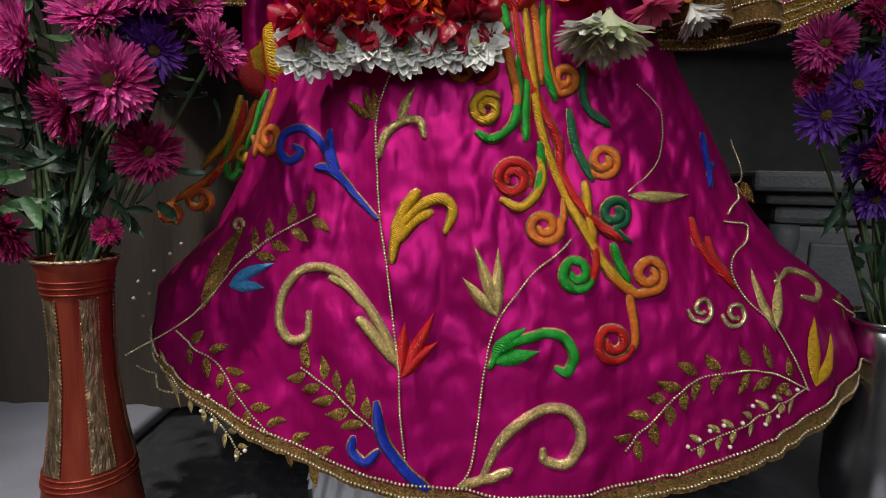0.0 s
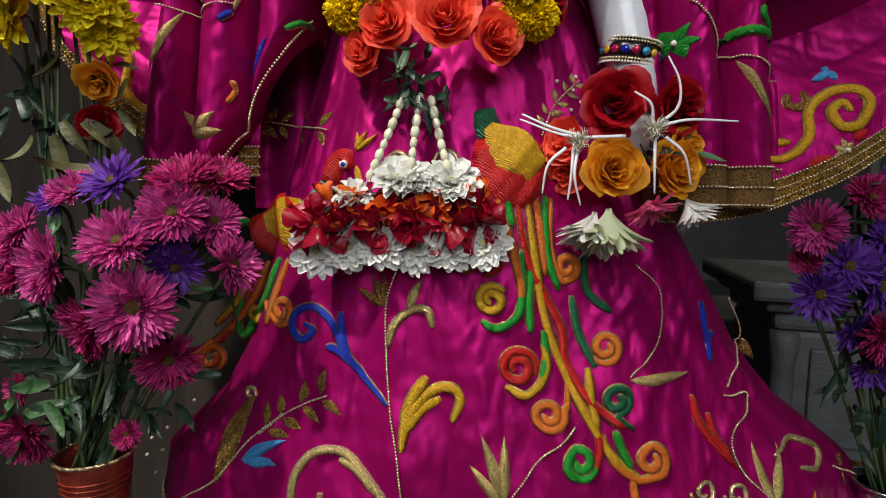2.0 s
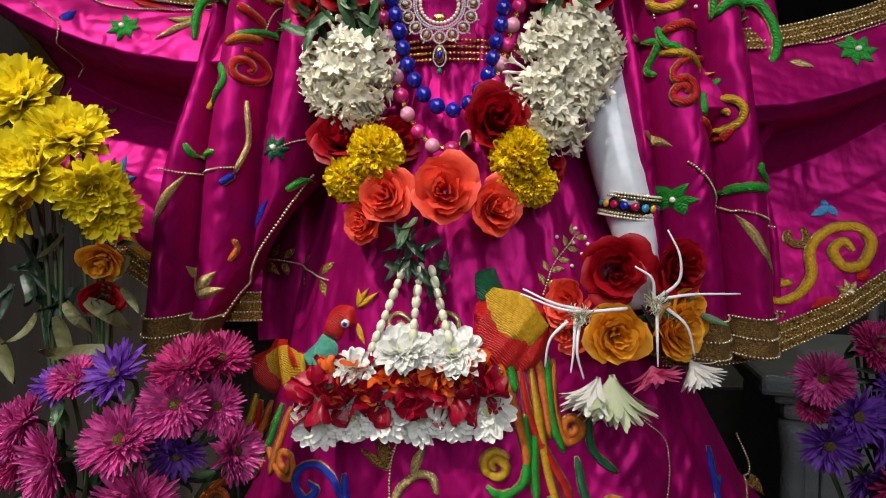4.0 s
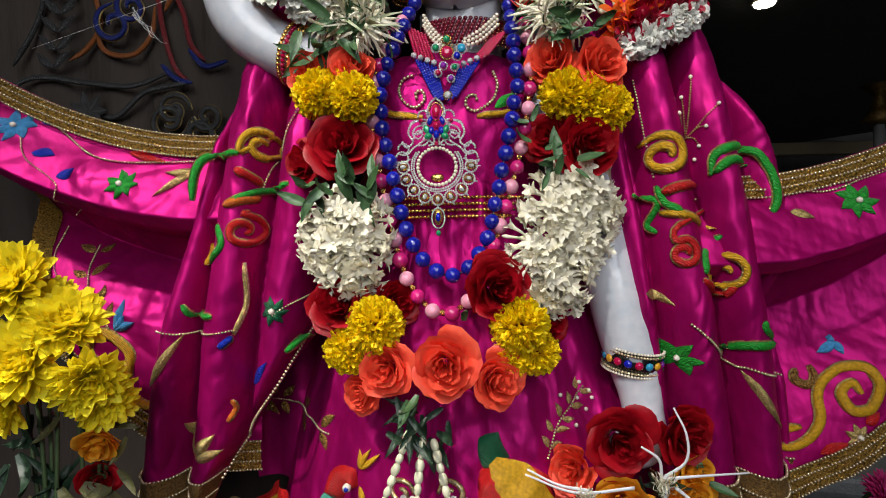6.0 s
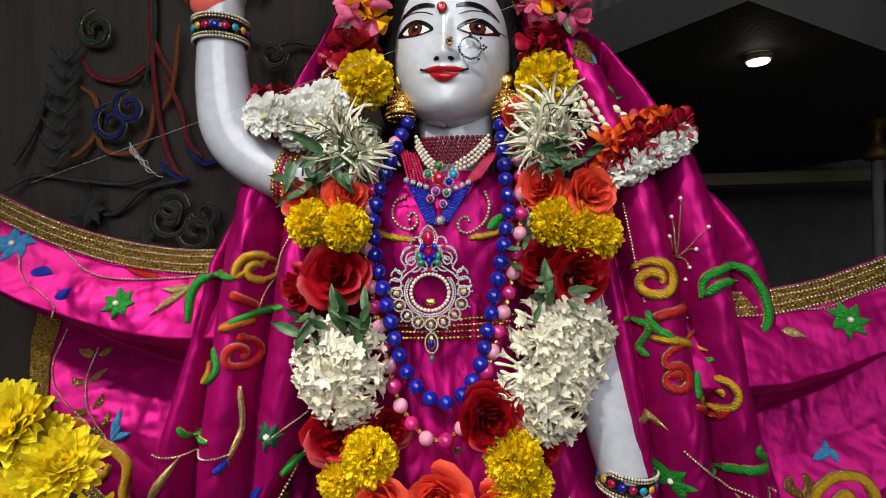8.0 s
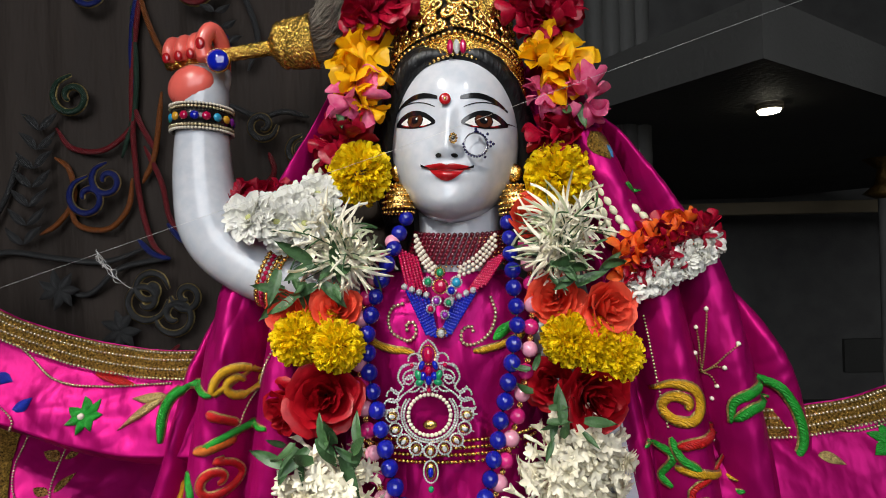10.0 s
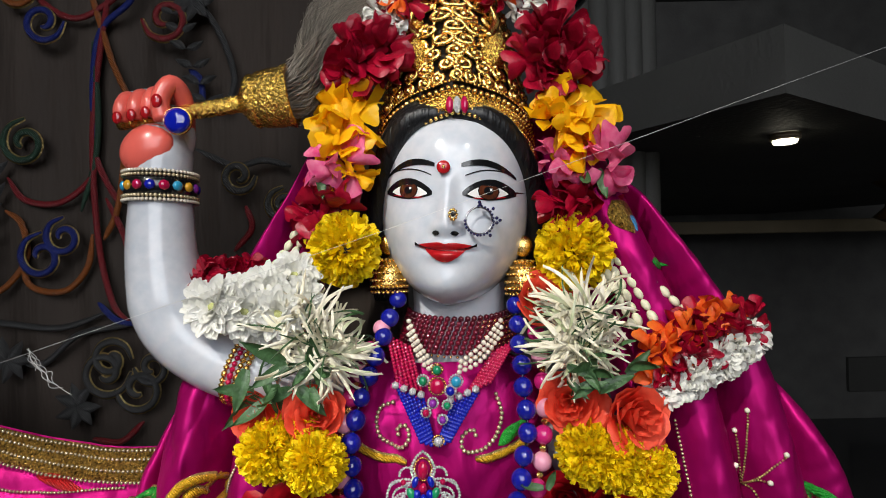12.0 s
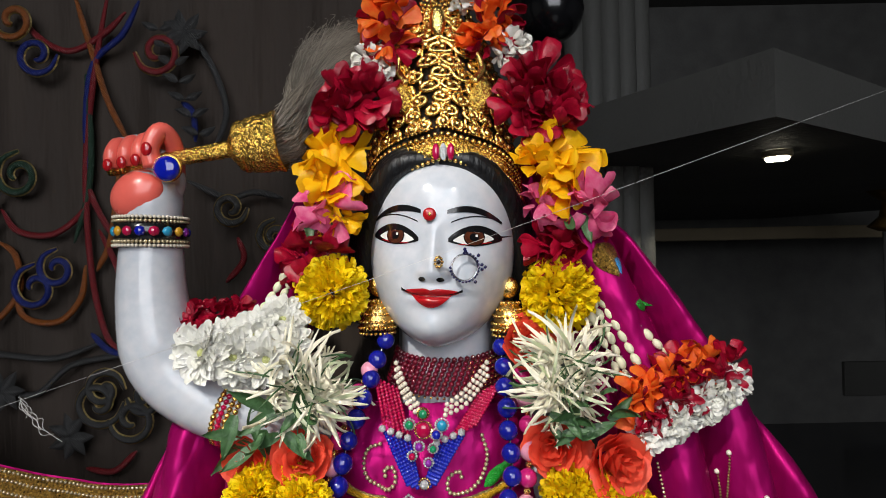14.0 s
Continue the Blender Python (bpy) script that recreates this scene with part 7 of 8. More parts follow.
for i in range(3600):
    o = Vector([random.gauss(0, 1) for _ in range(3)])
    o = o.normalized() * random.random() ** 0.45
    start = KNOB + Vector((-0.004, 0.004 + random.gauss(0, 0.007), random.gauss(0, 0.008)))
    goal = Vector((-0.083, 0.678, 1.412)) + Vector((o.x * 0.046, o.y * 0.024, o.z * 0.048))
    rise = start + Vector((random.uniform(0.008, 0.022), random.uniform(0.006, 0.02), random.uniform(0.005, 0.03)))
    swirl = Vector((random.uniform(-1, 1), random.uniform(-0.5, 0.5), random.uniform(-1, 1)))
    curl_end = goal + Vector((0.014, 0.002, 0.004)) + swirl * 0.014
    bend = rise.lerp(goal, 0.5) + Vector((-0.008, 0.006, 0.004)) + Vector((swirl.z, 0, swirl.x)) * 0.006
    tube(bm, spline([start, rise, bend, goal, goal.lerp(curl_end, 0.6) + Vector((swirl.z, 0, -swirl.x)) * 0.006, curl_end], 4), lambda t: 0.00034 * (1.15 - t), 3)
part("hair_tuft", bm, GREY_HAIR, whisk)

# ---- vases with flowers ----
def turned_vase(name, label, base, profile, mat, seg=40):
    owner = thing(name, label, "vase", base)
    bm = bmesh.new()
    lathe(bm, profile, seg)
    part("body", bm, mat, owner, "", Matrix.Translation(base))
    return owner


VASE = (-0.357, 0.52, 0.0)
vase = turned_vase("vase", "tall waisted red and bronze vase with engraved panels", VASE, ((0.048, 0.0), (0.049, 0.012), (0.047, 0.05), (0.041, 0.1), (0.033, 0.15), (0.028, 0.2), (0.0275, 0.24), (0.029, 0.28), (0.033, 0.305), (0.0365, 0.316), (0.0358, 0.3185), (0.031, 0.307), (0.026, 0.28), (0.024, 0.1), (0.018, 0.02)), COPPER)
for z, r in ((0.095, 0.0425), (0.1, 0.0416), (0.106, 0.0407), (0.285, 0.0303), (0.291, 0.0312), (0.297, 0.032)):
    bm = bmesh.new()
    ring = [Vector((r * math.cos(a), r * math.sin(a), 0)) for a in [math.tau * i / 48 for i in range(49)]]
    tube(bm, ring, 0.0011, 6)
    part("engraved_ring", bm, COPPER, vase, "", Matrix.Translation((VASE[0], VASE[1], z)))
BRONZE = surface("bronze_panel", (0.60, 0.42, 0.25), 0.36, 0.9, 0.6, 90, 0.004, 130, stretch=(2, 2, 0.7))
bm = bmesh.new()
tube(bm, [Vector((0.0358 * math.cos(a), 0.0358 * math.sin(a), 0)) for a in [math.tau * i / 48 for i in range(49)]], 0.002, 8)
part("rim", bm, BRONZE, vase, "pale bronze rim", Matrix.Translation((VASE[0], VASE[1], 0.3165)))
for a in (-100, -30, 40, 110, 180):
    bm = bmesh.new()
    def panel(u, v):
        z = 0.11 + 0.17 * v
        r = table(z, ((0.05, 0.047), (0.1, 0.041), (0.15, 0.033), (0.2, 0.028), (0.24, 0.0275), (0.28, 0.029))) + 0.0012 + 0.0008 * math.sin(math.pi * u) - 0.0006 * (0.3 < u < 0.7)
        b = radians(a - 90 + 10 + 30 * (u - 0.5))
        return (VASE[0] + r * math.cos(b), VASE[1] + r * math.sin(b), z)
    sheet(bm, panel, 10, 30)
    part("engraved_panel", bm, BRONZE, vase, "pale bronze panel")
    for edge in (0.0, 1.0):
        part("gilt_line", beads_mesh("gilt_line", [panel(edge, k / 44) for k in range(45)], 0.0008, GOLD_DULL), GOLD_DULL, vase)


def bouquet(name, label, foot, blooms, leaf_rows, meshes_leaf):
    """Flowers on stems out of a vase's mouth at foot."""
    owner = thing(name, label, "bouquet", foot)
    for kind, fname, p, size, way in blooms:
        p = Vector(p)
        w = Vector(way).normalized()
        bm = bmesh.new()
        root = Vector(foot) + Vector((random.uniform(-0.018, 0.018), random.uniform(-0.015, 0.015), 0))
        mid = root.lerp(p, 0.55) + Vector((0, 0.02, 0.02))
        tube(bm, spline([root, mid, p - w * size * 0.6 + Vector((0, 0.01, -0.01)), p - w * size * 0.1], 6), 0.0022, 6)
        part("stem", bm, STEM, owner)
        head = flower(fname, kind, owner, p, size, way)
        bm = bmesh.new()
        for i in range(9):
            blade(bm, pose(0, 0, -0.06, 0, 0, i * 40) @ pose(0.03, 0, 0, 0, 15, 0), 0.4, 0.16, 0.5, 0.3, 4, 2, 0.5)
        part("sepals", bm, LEAF, owner, "", facing(p, way, size))
    for p, n, size, lift, which in leaf_rows:
        leaves(owner, p, n, size, which, 3.5, lift)
    return owner


A, A2, PU, Y = M_ASTER, M_ASTER2, M_PURPLE, M_YMUM
bouquet("aster_bouquet", "magenta and purple asters with dark leaves in a bronze vase", (-0.357, 0.52, 0.3), [
    (A, "aster", (-0.282, 0.470, 0.476), 0.042, (0.1, -1, 0.05)), (A, "aster", (-0.297, 0.475, 0.533), 0.036, (-0.05, -1, 0.5)), (A, "aster", (-0.365, 0.480, 0.510), 0.038, (-0.7, -1, 0.15)), (A2, "aster", (-0.334, 0.485, 0.454), 0.035, (-0.6, -1, -0.3)), (A2, "aster", (-0.269, 0.500, 0.420), 0.034, (0.4, -1, -0.3)),
    (A, "aster", (-0.255, 0.490, 0.560), 0.034, (0.2, -1, 0.5)), (A, "aster", (-0.226, 0.510, 0.551), 0.028, (0.5, -1, 0.4)), (A2, "aster", (-0.254, 0.510, 0.590), 0.036, (-0.2, -0.7, 1)), (A2, "aster", (-0.230, 0.530, 0.592), 0.034, (0.4, -0.6, 1)), (A, "aster", (-0.206, 0.500, 0.512), 0.032, (1, -0.5, 0.3)), (PU, "aster", (-0.311, 0.495, 0.587), 0.034, (-0.2, -0.8, 0.7)), (PU, "aster", (-0.270, 0.495, 0.537), 0.03, (0.6, -1, 0.1)), (PU, "aster", (-0.260, 0.500, 0.509), 0.03, (0.5, -1, -0.5)),
    (A2, "aster", (-0.410, 0.500, 0.344), 0.036, (-0.3, -1, -0.5)), (A2, "aster", (-0.407, 0.500, 0.507), 0.032, (-0.8, -0.8, 0.2)), (A, "aster", (-0.402, 0.500, 0.543), 0.028, (-0.5, -0.8, 0.6)), (A, "aster", (-0.360, 0.510, 0.578), 0.026, (-0.2, -0.8, 0.7)), (A2, "aster", (-0.429, 0.520, 0.382), 0.02, (-0.3, -1, 0)), (A2, "aster", (-0.312, 0.500, 0.345), 0.016, (0.3, -1, 0.4)), (PU, "aster", (-0.384, 0.520, 0.568), 0.026, (0, -0.8, 0.8)), (A, "aster", (-0.411, 0.500, 0.530), 0.032, (-0.4, -1, 0.5))],
    [((-0.349, 0.510, 0.397), 12, 0.045, -0.2, M_LEAFD), ((-0.299, 0.510, 0.398), 10, 0.045, -0.2, M_LEAFD), ((-0.405, 0.520, 0.416), 12, 0.045, 0, M_LEAFD), ((-0.392, 0.500, 0.377), 4, 0.045, -0.6, M_LEAF), ((-0.256, 0.510, 0.399), 3, 0.04, 0, M_LEAFD), ((-0.374, 0.530, 0.483), 10, 0.045, 0.2, M_LEAFD), ((-0.256, 0.530, 0.496), 10, 0.04, 0, M_LEAFD), ((-0.311, 0.530, 0.528), 8, 0.04, 0.2, M_LEAFD), ((-0.369, 0.500, 0.400), 3, 0.04, 0, M_LEAF), ((-0.234, 0.520, 0.519), 3, 0.026, 0, M_LEAF), ((-0.377, 0.520, 0.555), 4, 0.03, 0.3, M_LEAF), ((-0.341, 0.520, 0.360), 10, 0.05, 0.2, M_LEAFD), ((-0.436, 0.550, 0.457), 12, 0.05, 0.2, M_LEAFD), ((-0.350, 0.560, 0.432), 14, 0.06, 0.2, M_LEAFD), ((-0.391, 0.510, 0.340), 2, 0.03, 0.5, M_LEAF)], M_LEAFD)
bouquet("chrysanthemum_bouquet", "bright yellow chrysanthemums on long stems with wilting leaves", (-0.385, 0.545, 0.29), [
    (Y, "chrysanthemum", (-0.423, 0.540, 0.846), 0.044, (-0.1, -0.8, 0.6)), (Y, "chrysanthemum", (-0.368, 0.530, 0.806), 0.04, (0.2, -0.7, 0.7)), (Y, "chrysanthemum", (-0.396, 0.515, 0.775), 0.045, (0, -1, 0.3)), (Y, "chrysanthemum", (-0.421, 0.520, 0.741), 0.036, (-0.2, -1, -0.1)), (Y, "chrysanthemum", (-0.345, 0.525, 0.757), 0.036, (0.5, -0.9, -0.3)), (Y, "chrysanthemum", (-0.339, 0.535, 0.736), 0.032, (0.7, -0.8, -0.2)), (Y, "chrysanthemum", (-0.462, 0.540, 0.800), 0.045, (-0.3, -1, 0.3)), (Y, "chrysanthemum", (-0.395, 0.545, 0.820), 0.036, (0, -0.7, 0.8)), (Y, "chrysanthemum", (-0.445, 0.560, 0.848), 0.038, (0, -0.7, 0.7)),
    (M_AMBER, "rose", (-0.353, 0.545, 0.685), 0.025, (0.3, -0.8, -0.5)), (M_RED, "rose", (-0.361, 0.555, 0.647), 0.024, (0.3, -0.8, -0.2))],
    [((-0.380, 0.540, 0.627), 4, 0.06, -0.8, M_DRY), ((-0.441, 0.545, 0.620), 4, 0.06, -0.8, M_DRY), ((-0.351, 0.550, 0.665), 3, 0.045, -0.7, M_DRY), ((-0.435, 0.560, 0.641), 8, 0.05, -0.4, M_LEAFD), ((-0.372, 0.550, 0.711), 4, 0.035, -0.4, M_DRY), ((-0.411, 0.570, 0.675), 8, 0.05, -0.2, M_LEAFD)], M_DRY)

VASE_R = (0.53, 0.62, 0.0)
steel_vase = turned_vase("vase", "polished steel vase holding asters", VASE_R, ((0.045, 0.0), (0.05, 0.02), (0.05, 0.09), (0.036, 0.15), (0.03, 0.2), (0.036, 0.24), (0.034, 0.24), (0.028, 0.2), (0.03, 0.05)), STEEL)
bm = bmesh.new()
lathe(bm, ((0.035, 0.236), (0.039, 0.238), (0.039, 0.243), (0.035, 0.244), (0.035, 0.236)), 32)
part("rim", bm, STEEL, steel_vase, "", Matrix.Translation(VASE_R))
bouquet("aster_bouquet", "purple and magenta asters in the steel vase", (0.53, 0.62, 0.23), [
    (A, "aster", (0.406, 0.600, 0.550), 0.034, (-0.6, -1, 0.1)), (PU, "aster", (0.415, 0.600, 0.475), 0.036, (-0.4, -1, -0.1)), (PU, "aster", (0.445, 0.600, 0.507), 0.036, (0, -1, 0.2)), (PU, "aster", (0.481, 0.600, 0.485), 0.04, (0.2, -1, 0)), (A2, "aster", (0.487, 0.590, 0.430), 0.038, (-0.1, -1, -0.1)), (PU, "aster", (0.463, 0.605, 0.434), 0.032, (0, -1, -0.5)), (A2, "aster", (0.480, 0.620, 0.585), 0.03, (-0.2, -0.7, 0.7)), (PU, "aster", (0.493, 0.610, 0.589), 0.034, (0, -1, 0.5)), (A2, "aster", (0.407, 0.615, 0.511), 0.02, (-0.6, -1, -0.3)), (PU, "aster", (0.492, 0.610, 0.538), 0.03, (0, -1, 0.3)), (PU, "aster", (0.489, 0.610, 0.386), 0.03, (-0.3, -1, -0.6)), (A2, "aster", (0.463, 0.600, 0.584), 0.03, (0, -1, 0.3))],
    [((0.471, 0.630, 0.547), 8, 0.04, 0.2, M_LEAFD), ((0.462, 0.620, 0.469), 4, 0.03, 0, M_LEAF), ((0.487, 0.620, 0.375), 10, 0.05, -0.2, M_LEAFD), ((0.517, 0.620, 0.320), 8, 0.05, -0.2, M_LEAFD), ((0.442, 0.610, 0.576), 4, 0.025, 0.2, M_LEAF), ((0.495, 0.640, 0.491), 10, 0.05, 0, M_LEAFD)], M_LEAFD)

# ---- behind: curtain, pillars, shrine, lamp ----
curtain = thing("curtain", "beige satin curtain embroidered with muted coloured vines", "curtain", (-0.6, 0.84, 0))


def curtain_point(u, v):
    x = -1.5 + 1.46 * u
    z = 0.02 + 2.2 * v
    return (x, 0.84 + 0.004 * math.sin(x * 75 + 4 * noise.noise((x * 3, z, 0))) + 0.008 * noise.noise((x * 7, z * 1.2, 5)) + 0.005 * noise.noise((x * 36, z * 4, 2)), z)


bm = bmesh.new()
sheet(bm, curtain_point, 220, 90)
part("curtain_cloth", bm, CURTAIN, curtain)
bm = bmesh.new()
tube(bm, [Vector((-1.55, 0.84, 2.22)), Vector((0.0, 0.84, 2.22))], 0.012, 12)
part("rod", bm, STEEL, curtain)
# Dark cord colours to go with the dimmed cloth.
K_RED = thread("dark_red_cord", (0.2, 0.015, 0.02))
K_BLUE = thread("dark_blue_cord", (0.01, 0.02, 0.16))
K_GREEN = thread("dark_green_cord", (0.02, 0.05, 0.03))
K_ORANGE = thread("dark_orange_cord", (0.26, 0.075, 0.015))
K_GREY = thread("dark_grey_cord", (0.045, 0.045, 0.045))
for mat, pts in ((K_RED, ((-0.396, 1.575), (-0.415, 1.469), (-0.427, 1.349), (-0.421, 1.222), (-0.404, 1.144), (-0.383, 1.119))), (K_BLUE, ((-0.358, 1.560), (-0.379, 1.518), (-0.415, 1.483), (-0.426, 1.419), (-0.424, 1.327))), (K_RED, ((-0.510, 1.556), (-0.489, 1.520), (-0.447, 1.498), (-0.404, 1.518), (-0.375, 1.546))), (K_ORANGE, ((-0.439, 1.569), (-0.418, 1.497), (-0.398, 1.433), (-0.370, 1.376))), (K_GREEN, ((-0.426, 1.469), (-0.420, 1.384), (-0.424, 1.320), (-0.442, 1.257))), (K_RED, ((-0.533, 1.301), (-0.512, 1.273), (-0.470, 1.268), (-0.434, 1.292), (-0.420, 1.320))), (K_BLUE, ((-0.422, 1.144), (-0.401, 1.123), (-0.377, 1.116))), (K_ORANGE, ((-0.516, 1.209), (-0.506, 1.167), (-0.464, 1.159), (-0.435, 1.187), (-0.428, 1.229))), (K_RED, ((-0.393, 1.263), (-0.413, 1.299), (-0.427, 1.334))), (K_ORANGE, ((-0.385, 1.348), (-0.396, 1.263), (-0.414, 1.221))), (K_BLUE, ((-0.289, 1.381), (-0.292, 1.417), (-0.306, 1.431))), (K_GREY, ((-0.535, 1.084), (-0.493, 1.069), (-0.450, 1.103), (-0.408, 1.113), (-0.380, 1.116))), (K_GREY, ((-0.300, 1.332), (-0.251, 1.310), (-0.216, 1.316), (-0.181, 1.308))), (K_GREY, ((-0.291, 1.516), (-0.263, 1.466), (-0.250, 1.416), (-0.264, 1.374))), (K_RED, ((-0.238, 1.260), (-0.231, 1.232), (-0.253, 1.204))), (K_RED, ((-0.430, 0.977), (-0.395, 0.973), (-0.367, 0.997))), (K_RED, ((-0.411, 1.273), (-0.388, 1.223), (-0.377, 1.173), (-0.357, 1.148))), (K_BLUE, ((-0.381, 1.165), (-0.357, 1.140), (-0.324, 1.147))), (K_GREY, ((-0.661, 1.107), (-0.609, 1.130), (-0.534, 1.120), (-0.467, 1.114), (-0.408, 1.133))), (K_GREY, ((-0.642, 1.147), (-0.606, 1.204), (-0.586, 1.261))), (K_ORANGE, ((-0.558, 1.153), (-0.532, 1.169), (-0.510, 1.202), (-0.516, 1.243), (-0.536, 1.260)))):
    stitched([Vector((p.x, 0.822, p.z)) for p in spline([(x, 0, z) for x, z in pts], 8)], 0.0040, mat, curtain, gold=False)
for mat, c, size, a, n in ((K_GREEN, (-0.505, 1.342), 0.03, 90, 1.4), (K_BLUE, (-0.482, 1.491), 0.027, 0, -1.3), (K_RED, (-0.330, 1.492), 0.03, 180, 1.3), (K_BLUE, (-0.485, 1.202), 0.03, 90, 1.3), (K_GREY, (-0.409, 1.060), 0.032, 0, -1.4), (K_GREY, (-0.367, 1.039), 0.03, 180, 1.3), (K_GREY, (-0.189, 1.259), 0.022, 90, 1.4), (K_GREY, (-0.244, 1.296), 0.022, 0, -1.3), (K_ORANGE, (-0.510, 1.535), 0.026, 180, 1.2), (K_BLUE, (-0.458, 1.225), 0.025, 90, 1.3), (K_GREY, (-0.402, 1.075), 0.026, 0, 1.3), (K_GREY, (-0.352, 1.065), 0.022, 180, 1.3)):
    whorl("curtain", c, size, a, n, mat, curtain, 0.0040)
for c in ((-0.444, 1.019), (-0.298, 1.516), (-0.528, 1.077)):
    for k in range(7):
        a = math.tau * k / 7
        petal_pad("curtain", c, (c[0] + 0.03 * math.cos(a), c[1] + 0.03 * math.sin(a)), 0.014, K_GREY, curtain)
for k in range(7):
    for s in (-1, 1):
        petal_pad("curtain", (-0.575 + 0.004 * k, 1.14 + 0.026 * k), (-0.575 + 0.004 * k + s * 0.026, 1.165 + 0.026 * k), 0.012, K_GREY, curtain)
        petal_pad("curtain", (-0.33 + 0.008 * k, 1.52 - 0.022 * k), (-0.33 + 0.008 * k + s * 0.022, 1.53 - 0.022 * k), 0.01, K_GREY, curtain)
WHITE_THREAD = surface("white_thread", (0.6, 0.6, 0.58), 0.6)
loose = thing("loose_thread", "small tangle of white thread caught on the fine string", "thread", (-0.323, 0.585, 1.122))
for k in range(6):
    knot = Vector((-0.325, 0.584, 1.122))
    pts = [knot + Vector((0.0055 * j + random.uniform(-0.004, 0.004), random.uniform(-0.003, 0.003), -0.006 * j + random.uniform(-0.004, 0.004))) for j in range(random.randint(3, 7))]
    bm = bmesh.new()
    tube(bm, spline(pts, 5), 0.00022, 4)
    part("strand", bm, WHITE_THREAD, loose)
string = thing("fine_string", "fine pale string stretched across in front of the statue", "string", (0.071, 0.585, 1.251))
bm = bmesh.new()
tube(bm, [Vector((-0.432, 0.585, 1.087)), Vector((-0.039, 0.585, 1.214)), Vector((0.076, 0.585, 1.253)), Vector((0.745, 0.600, 1.485))], 0.00016, 5)
part("strand", bm, WHITE_THREAD, string)

# pale cloth under the skirt
underskirt = thing("underskirt", "white pleated cotton underskirt beneath the hem", "underskirt", (0.05, 0.66, 0.0))
bm = bmesh.new()
sheet(bm, lambda u, v: (0.06 + (0.235 - 0.06 * v) * math.sin(math.tau * u), 0.69 - (0.145 - 0.03 * v) * math.cos(math.tau * u) + 0.006 * math.sin(u * 260), 0.0 + 0.25 * v), 240, 8, True)
part("pleated_cloth", bm, CLOTH_WHITE, underskirt)
cloth = thing("folded_cloth", "folded pale cloth with a blue edge on the altar floor", "cloth", (-0.75, 0.95, 0))
bm = bmesh.new()
block(bm, (-0.75, 0.80, 0.012), (0.6, 0.5, 0.024), 0.008)
part("pale_fold", bm, CLOTH_GREY, cloth)
bm = bmesh.new()
block(bm, (-0.82, 1.12, 0.05), (0.6, 0.12, 0.1), 0.02)
part("blue_edge", bm, CLOTH_BLUE, cloth)

# carved stone pedestal
pedestal = thing("stone_pedestal", "carved grey stone pedestal with a moulded cap", "pedestal", (0.83, 1.2, 0))
PM = Matrix.Translation((0.87, 1.20, 0)) @ pose(0, 0, 0, 0, 0, -14)
for name, z0, z1, w, bev in (("base", 0.0, 0.05, 0.42, 0.008), ("shaft", 0.05, 0.32, 0.32, 0.012), ("neck_moulding", 0.32, 0.36, 0.345, 0.014), ("cap", 0.36, 0.385, 0.39, 0.008), ("top_slab", 0.385, 0.425, 0.46, 0.01)):
    bm = bmesh.new()
    block(bm, (0, 0, (z0 + z1) / 2), (w, w, z1 - z0), bev)
    part(name, bm, STONE, pedestal, "", PM, smooth=False)
for s in (-1, 1):
    bm = bmesh.new()
    lathe(bm, ((0.026, 0.05), (0.03, 0.06), (0.024, 0.075), (0.022, 0.25), (0.026, 0.27), (0.03, 0.3), (0.026, 0.32)), 20)
    part("corner_column", bm, STONE, pedestal, "", PM @ Matrix.Translation((s * 0.15, -0.165, 0)))
bm = bmesh.new()
block(bm, (0, -0.163, 0.185), (0.2, 0.012, 0.2), 0.005)
part("panel", bm, STONE, pedestal, "", PM, smooth=False)
plinth = thing("stone_plinth", "low grey stone plinth behind the altar", "plinth", (0.9, 1.9, 0))
bm = bmesh.new()
block(bm, (1.2, 1.75, 0.12), (1.6, 0.4, 0.24), 0.01)
part("block", bm, STONE, plinth, smooth=False)

# ribbed pillar
pillar = tagged(new("pillar"), "ribbed grey stone pillar, its shade put into the colour", "pillar", kind="structure")
HOME["pillar"] = Matrix.Identity(4)
# Ribs and core take the darkened grey, so their shade is coloured in.
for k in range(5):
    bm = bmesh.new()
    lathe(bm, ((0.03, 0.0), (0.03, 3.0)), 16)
    part("rib", bm, SHADED_DARK, pillar, "", Matrix.Translation((0.39 + 0.044 * k, 1.62 - 0.02 * math.sin(math.pi * k / 4), 0)))
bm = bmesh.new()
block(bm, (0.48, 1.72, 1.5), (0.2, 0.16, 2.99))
part("core", bm, SHADED_DARK, pillar, smooth=False)
knob = thing("hanging_bell", "black round hanging bell in the shade", "bell", (0.184, 0.900, 1.572))
bm = bmesh.new()
ball(bm, (0.176, 0.900, 1.572), 0.045, 20, 14)
part("bell_body", bm, BLACK, knob)
bm = bmesh.new()
tube(bm, [Vector((0.176, 0.900, 1.572)), Vector((0.176, 0.900, 1.572)) + Vector((0, 0, 1.5))], 0.003, 6)
part("chain", bm, BLACK, knob)

LAMP_Z = 1.45
LAMP = (0.80, 1.4, LAMP_Z)
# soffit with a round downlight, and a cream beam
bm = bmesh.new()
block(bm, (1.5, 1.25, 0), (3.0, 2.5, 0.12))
solo("soffit", bm, SHADED_DARK, "lowered ceiling panel, its shade put into the colour", "ceiling", kind="structure", smooth=False, m=Matrix.Translation((0.6, 1.08, LAMP_Z + 0.073)) @ pose(0, 0, 0, 0, 0, 32))
downlight = thing("downlight", "round recessed ceiling downlight, lit", "ceiling light", LAMP)
GLOW, nodes, links, bsdf = node_material("lamp_glow")
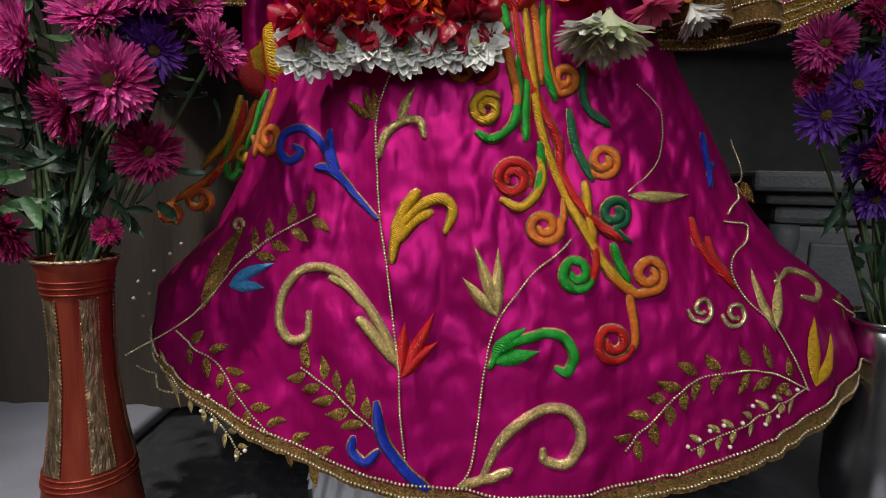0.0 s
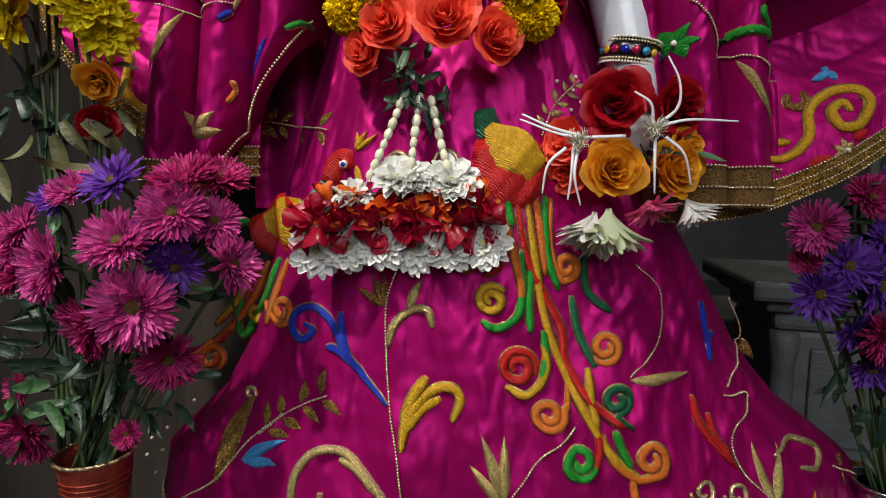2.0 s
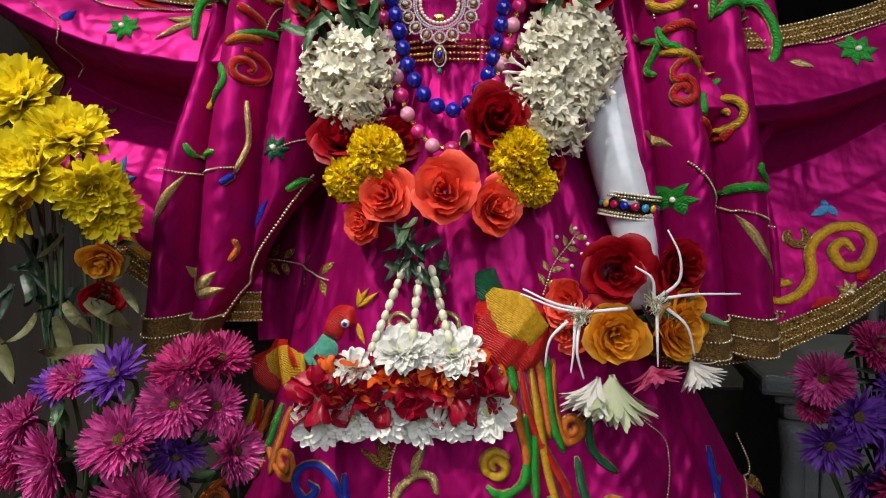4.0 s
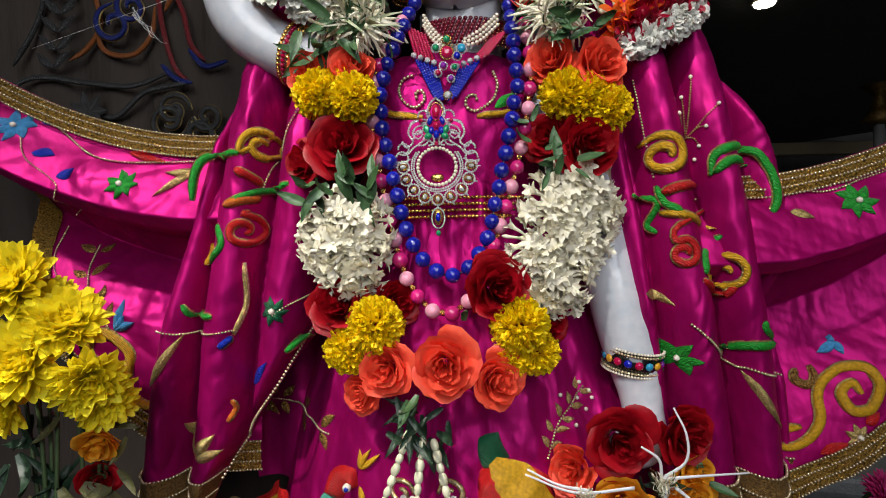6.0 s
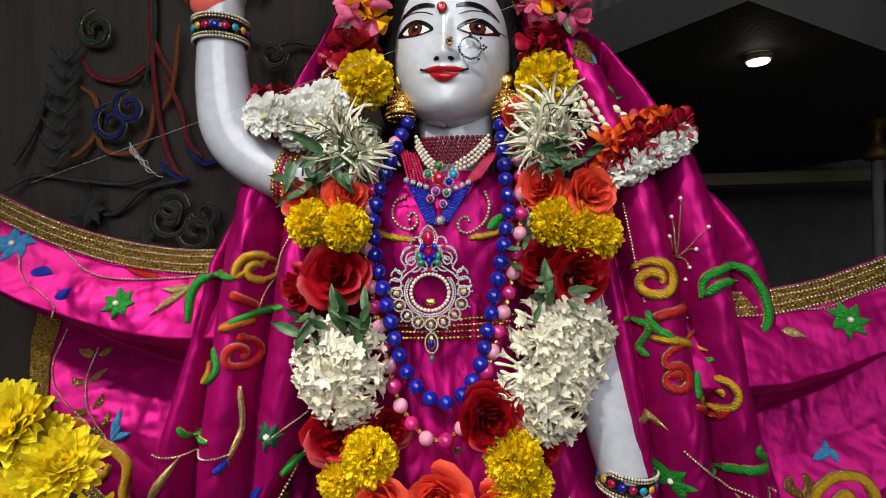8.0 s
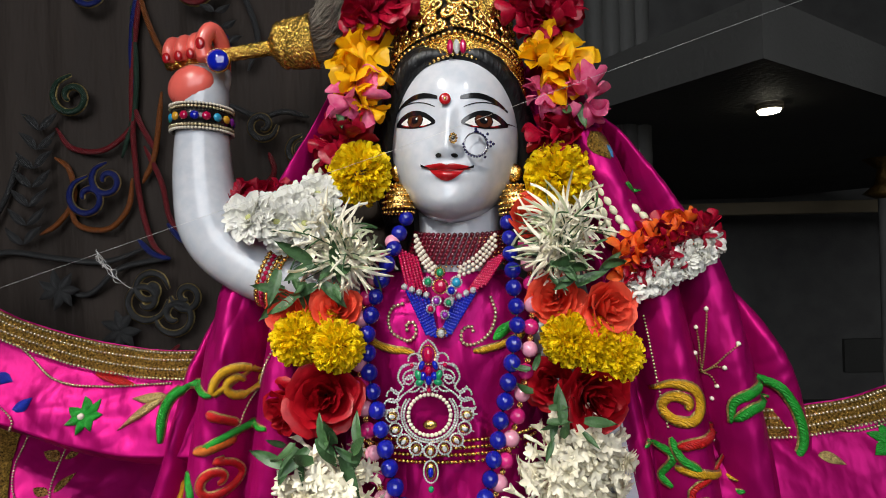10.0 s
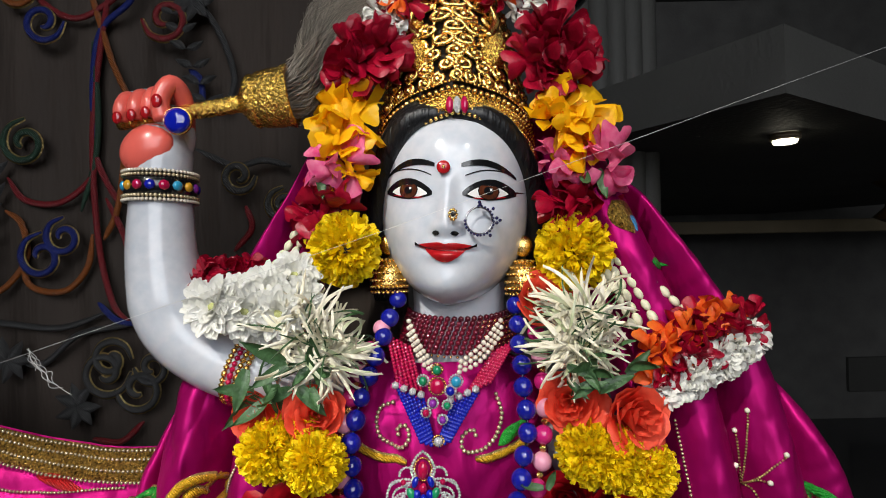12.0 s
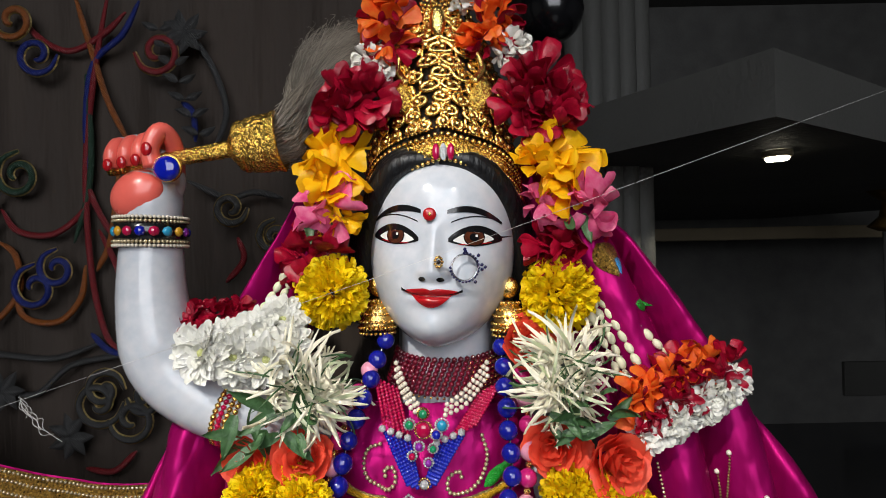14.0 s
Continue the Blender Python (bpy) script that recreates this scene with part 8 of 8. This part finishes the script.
bsdf.inputs["Emission Color"].default_value = (1, 0.93, 0.72, 1)
bsdf.inputs["Emission Strength"].default_value = 9
bm = bmesh.new()
lathe(bm, ((0.001, -0.010), (0.023, -0.010), (0.026, -0.004), (0.026, 0.012), (0.001, 0.012)), 32)
part("diffuser", bm, GLOW, downlight, "", Matrix.Translation(LAMP))
bm = bmesh.new()
lathe(bm, ((0.027, -0.003), (0.032, -0.001), (0.032, 0.012), (0.027, 0.012), (0.027, -0.003)), 32)
part("trim_ring", bm, BEAM, downlight, "", Matrix.Translation(LAMP))
bm = bmesh.new()
block(bm, (2.3, 3.2, 1.33), (3.2, 0.1, 0.07), 0.005)
solo("trim", bm, BEAM, "cream painted beam", "beam", kind="structure", smooth=False)
bm = bmesh.new()
block(bm, (0, 0, 0), (1.2, 0.1, 0.07), 0.005)
solo("trim", bm, BEAM, "cream painted beam", "beam", kind="structure", smooth=False, m=Matrix.Translation((0.45, 2.62, 1.35)) @ pose(0, 0, 0, 0, 0, 65))
glow = bpy.data.lights.new("downlight_beam", "SPOT")
glow.energy, glow.spot_size, glow.shadow_soft_size, glow.color = 7, radians(130), 0.025, (1, 0.93, 0.75)
new("downlight_beam", glow).matrix_world = look((LAMP[0], LAMP[1], LAMP_Z - 0.02), (LAMP[0], LAMP[1] + 0.001, 0))
post = thing("shrine_post", "dark wooden shrine post with dim brass ornament", "post", (1.85, 2.35, 0))
bm = bmesh.new()
block(bm, (1.98, 2.4, 0.85), (0.06, 0.06, 1.7), 0.006)
part("shaft", bm, SHADED_GREY, post, smooth=False)
# Brass darkened to stand for the weak light on it.
bm = bmesh.new()
lathe(bm, ((0.03, 1.3), (0.07, 1.32), (0.03, 1.36), (0.02, 1.42), (0.08, 1.47), (0.04, 1.53), (0.05, 1.56), (0.02, 1.6), (0.005, 1.66)), 20)
part("brass_finial", bm, surface("dimmed_brass", (0.16, 0.09, 0.02), 0.5, 0.7, 0.5, 60, 0.003, 120), post, "brass finial, darkened for its dim light", Matrix.Translation((1.80, 2.3, 0)))
bm = bmesh.new()
lathe(bm, ((0.06, 0.0), (0.02, 0.05), (0.02, 1.3)), 20)
part("stand", bm, SHADED_GREY, post, "", Matrix.Translation((1.80, 2.3, 0)))
plate = thing("wall_plate", "pale square switch plate on the wall, darkened for shade", "switch plate", (2.991, 3.985, 0.313))
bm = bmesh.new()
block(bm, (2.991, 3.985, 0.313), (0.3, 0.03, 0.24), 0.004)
part("plate", bm, SHADED_DARK, plate, smooth=False)
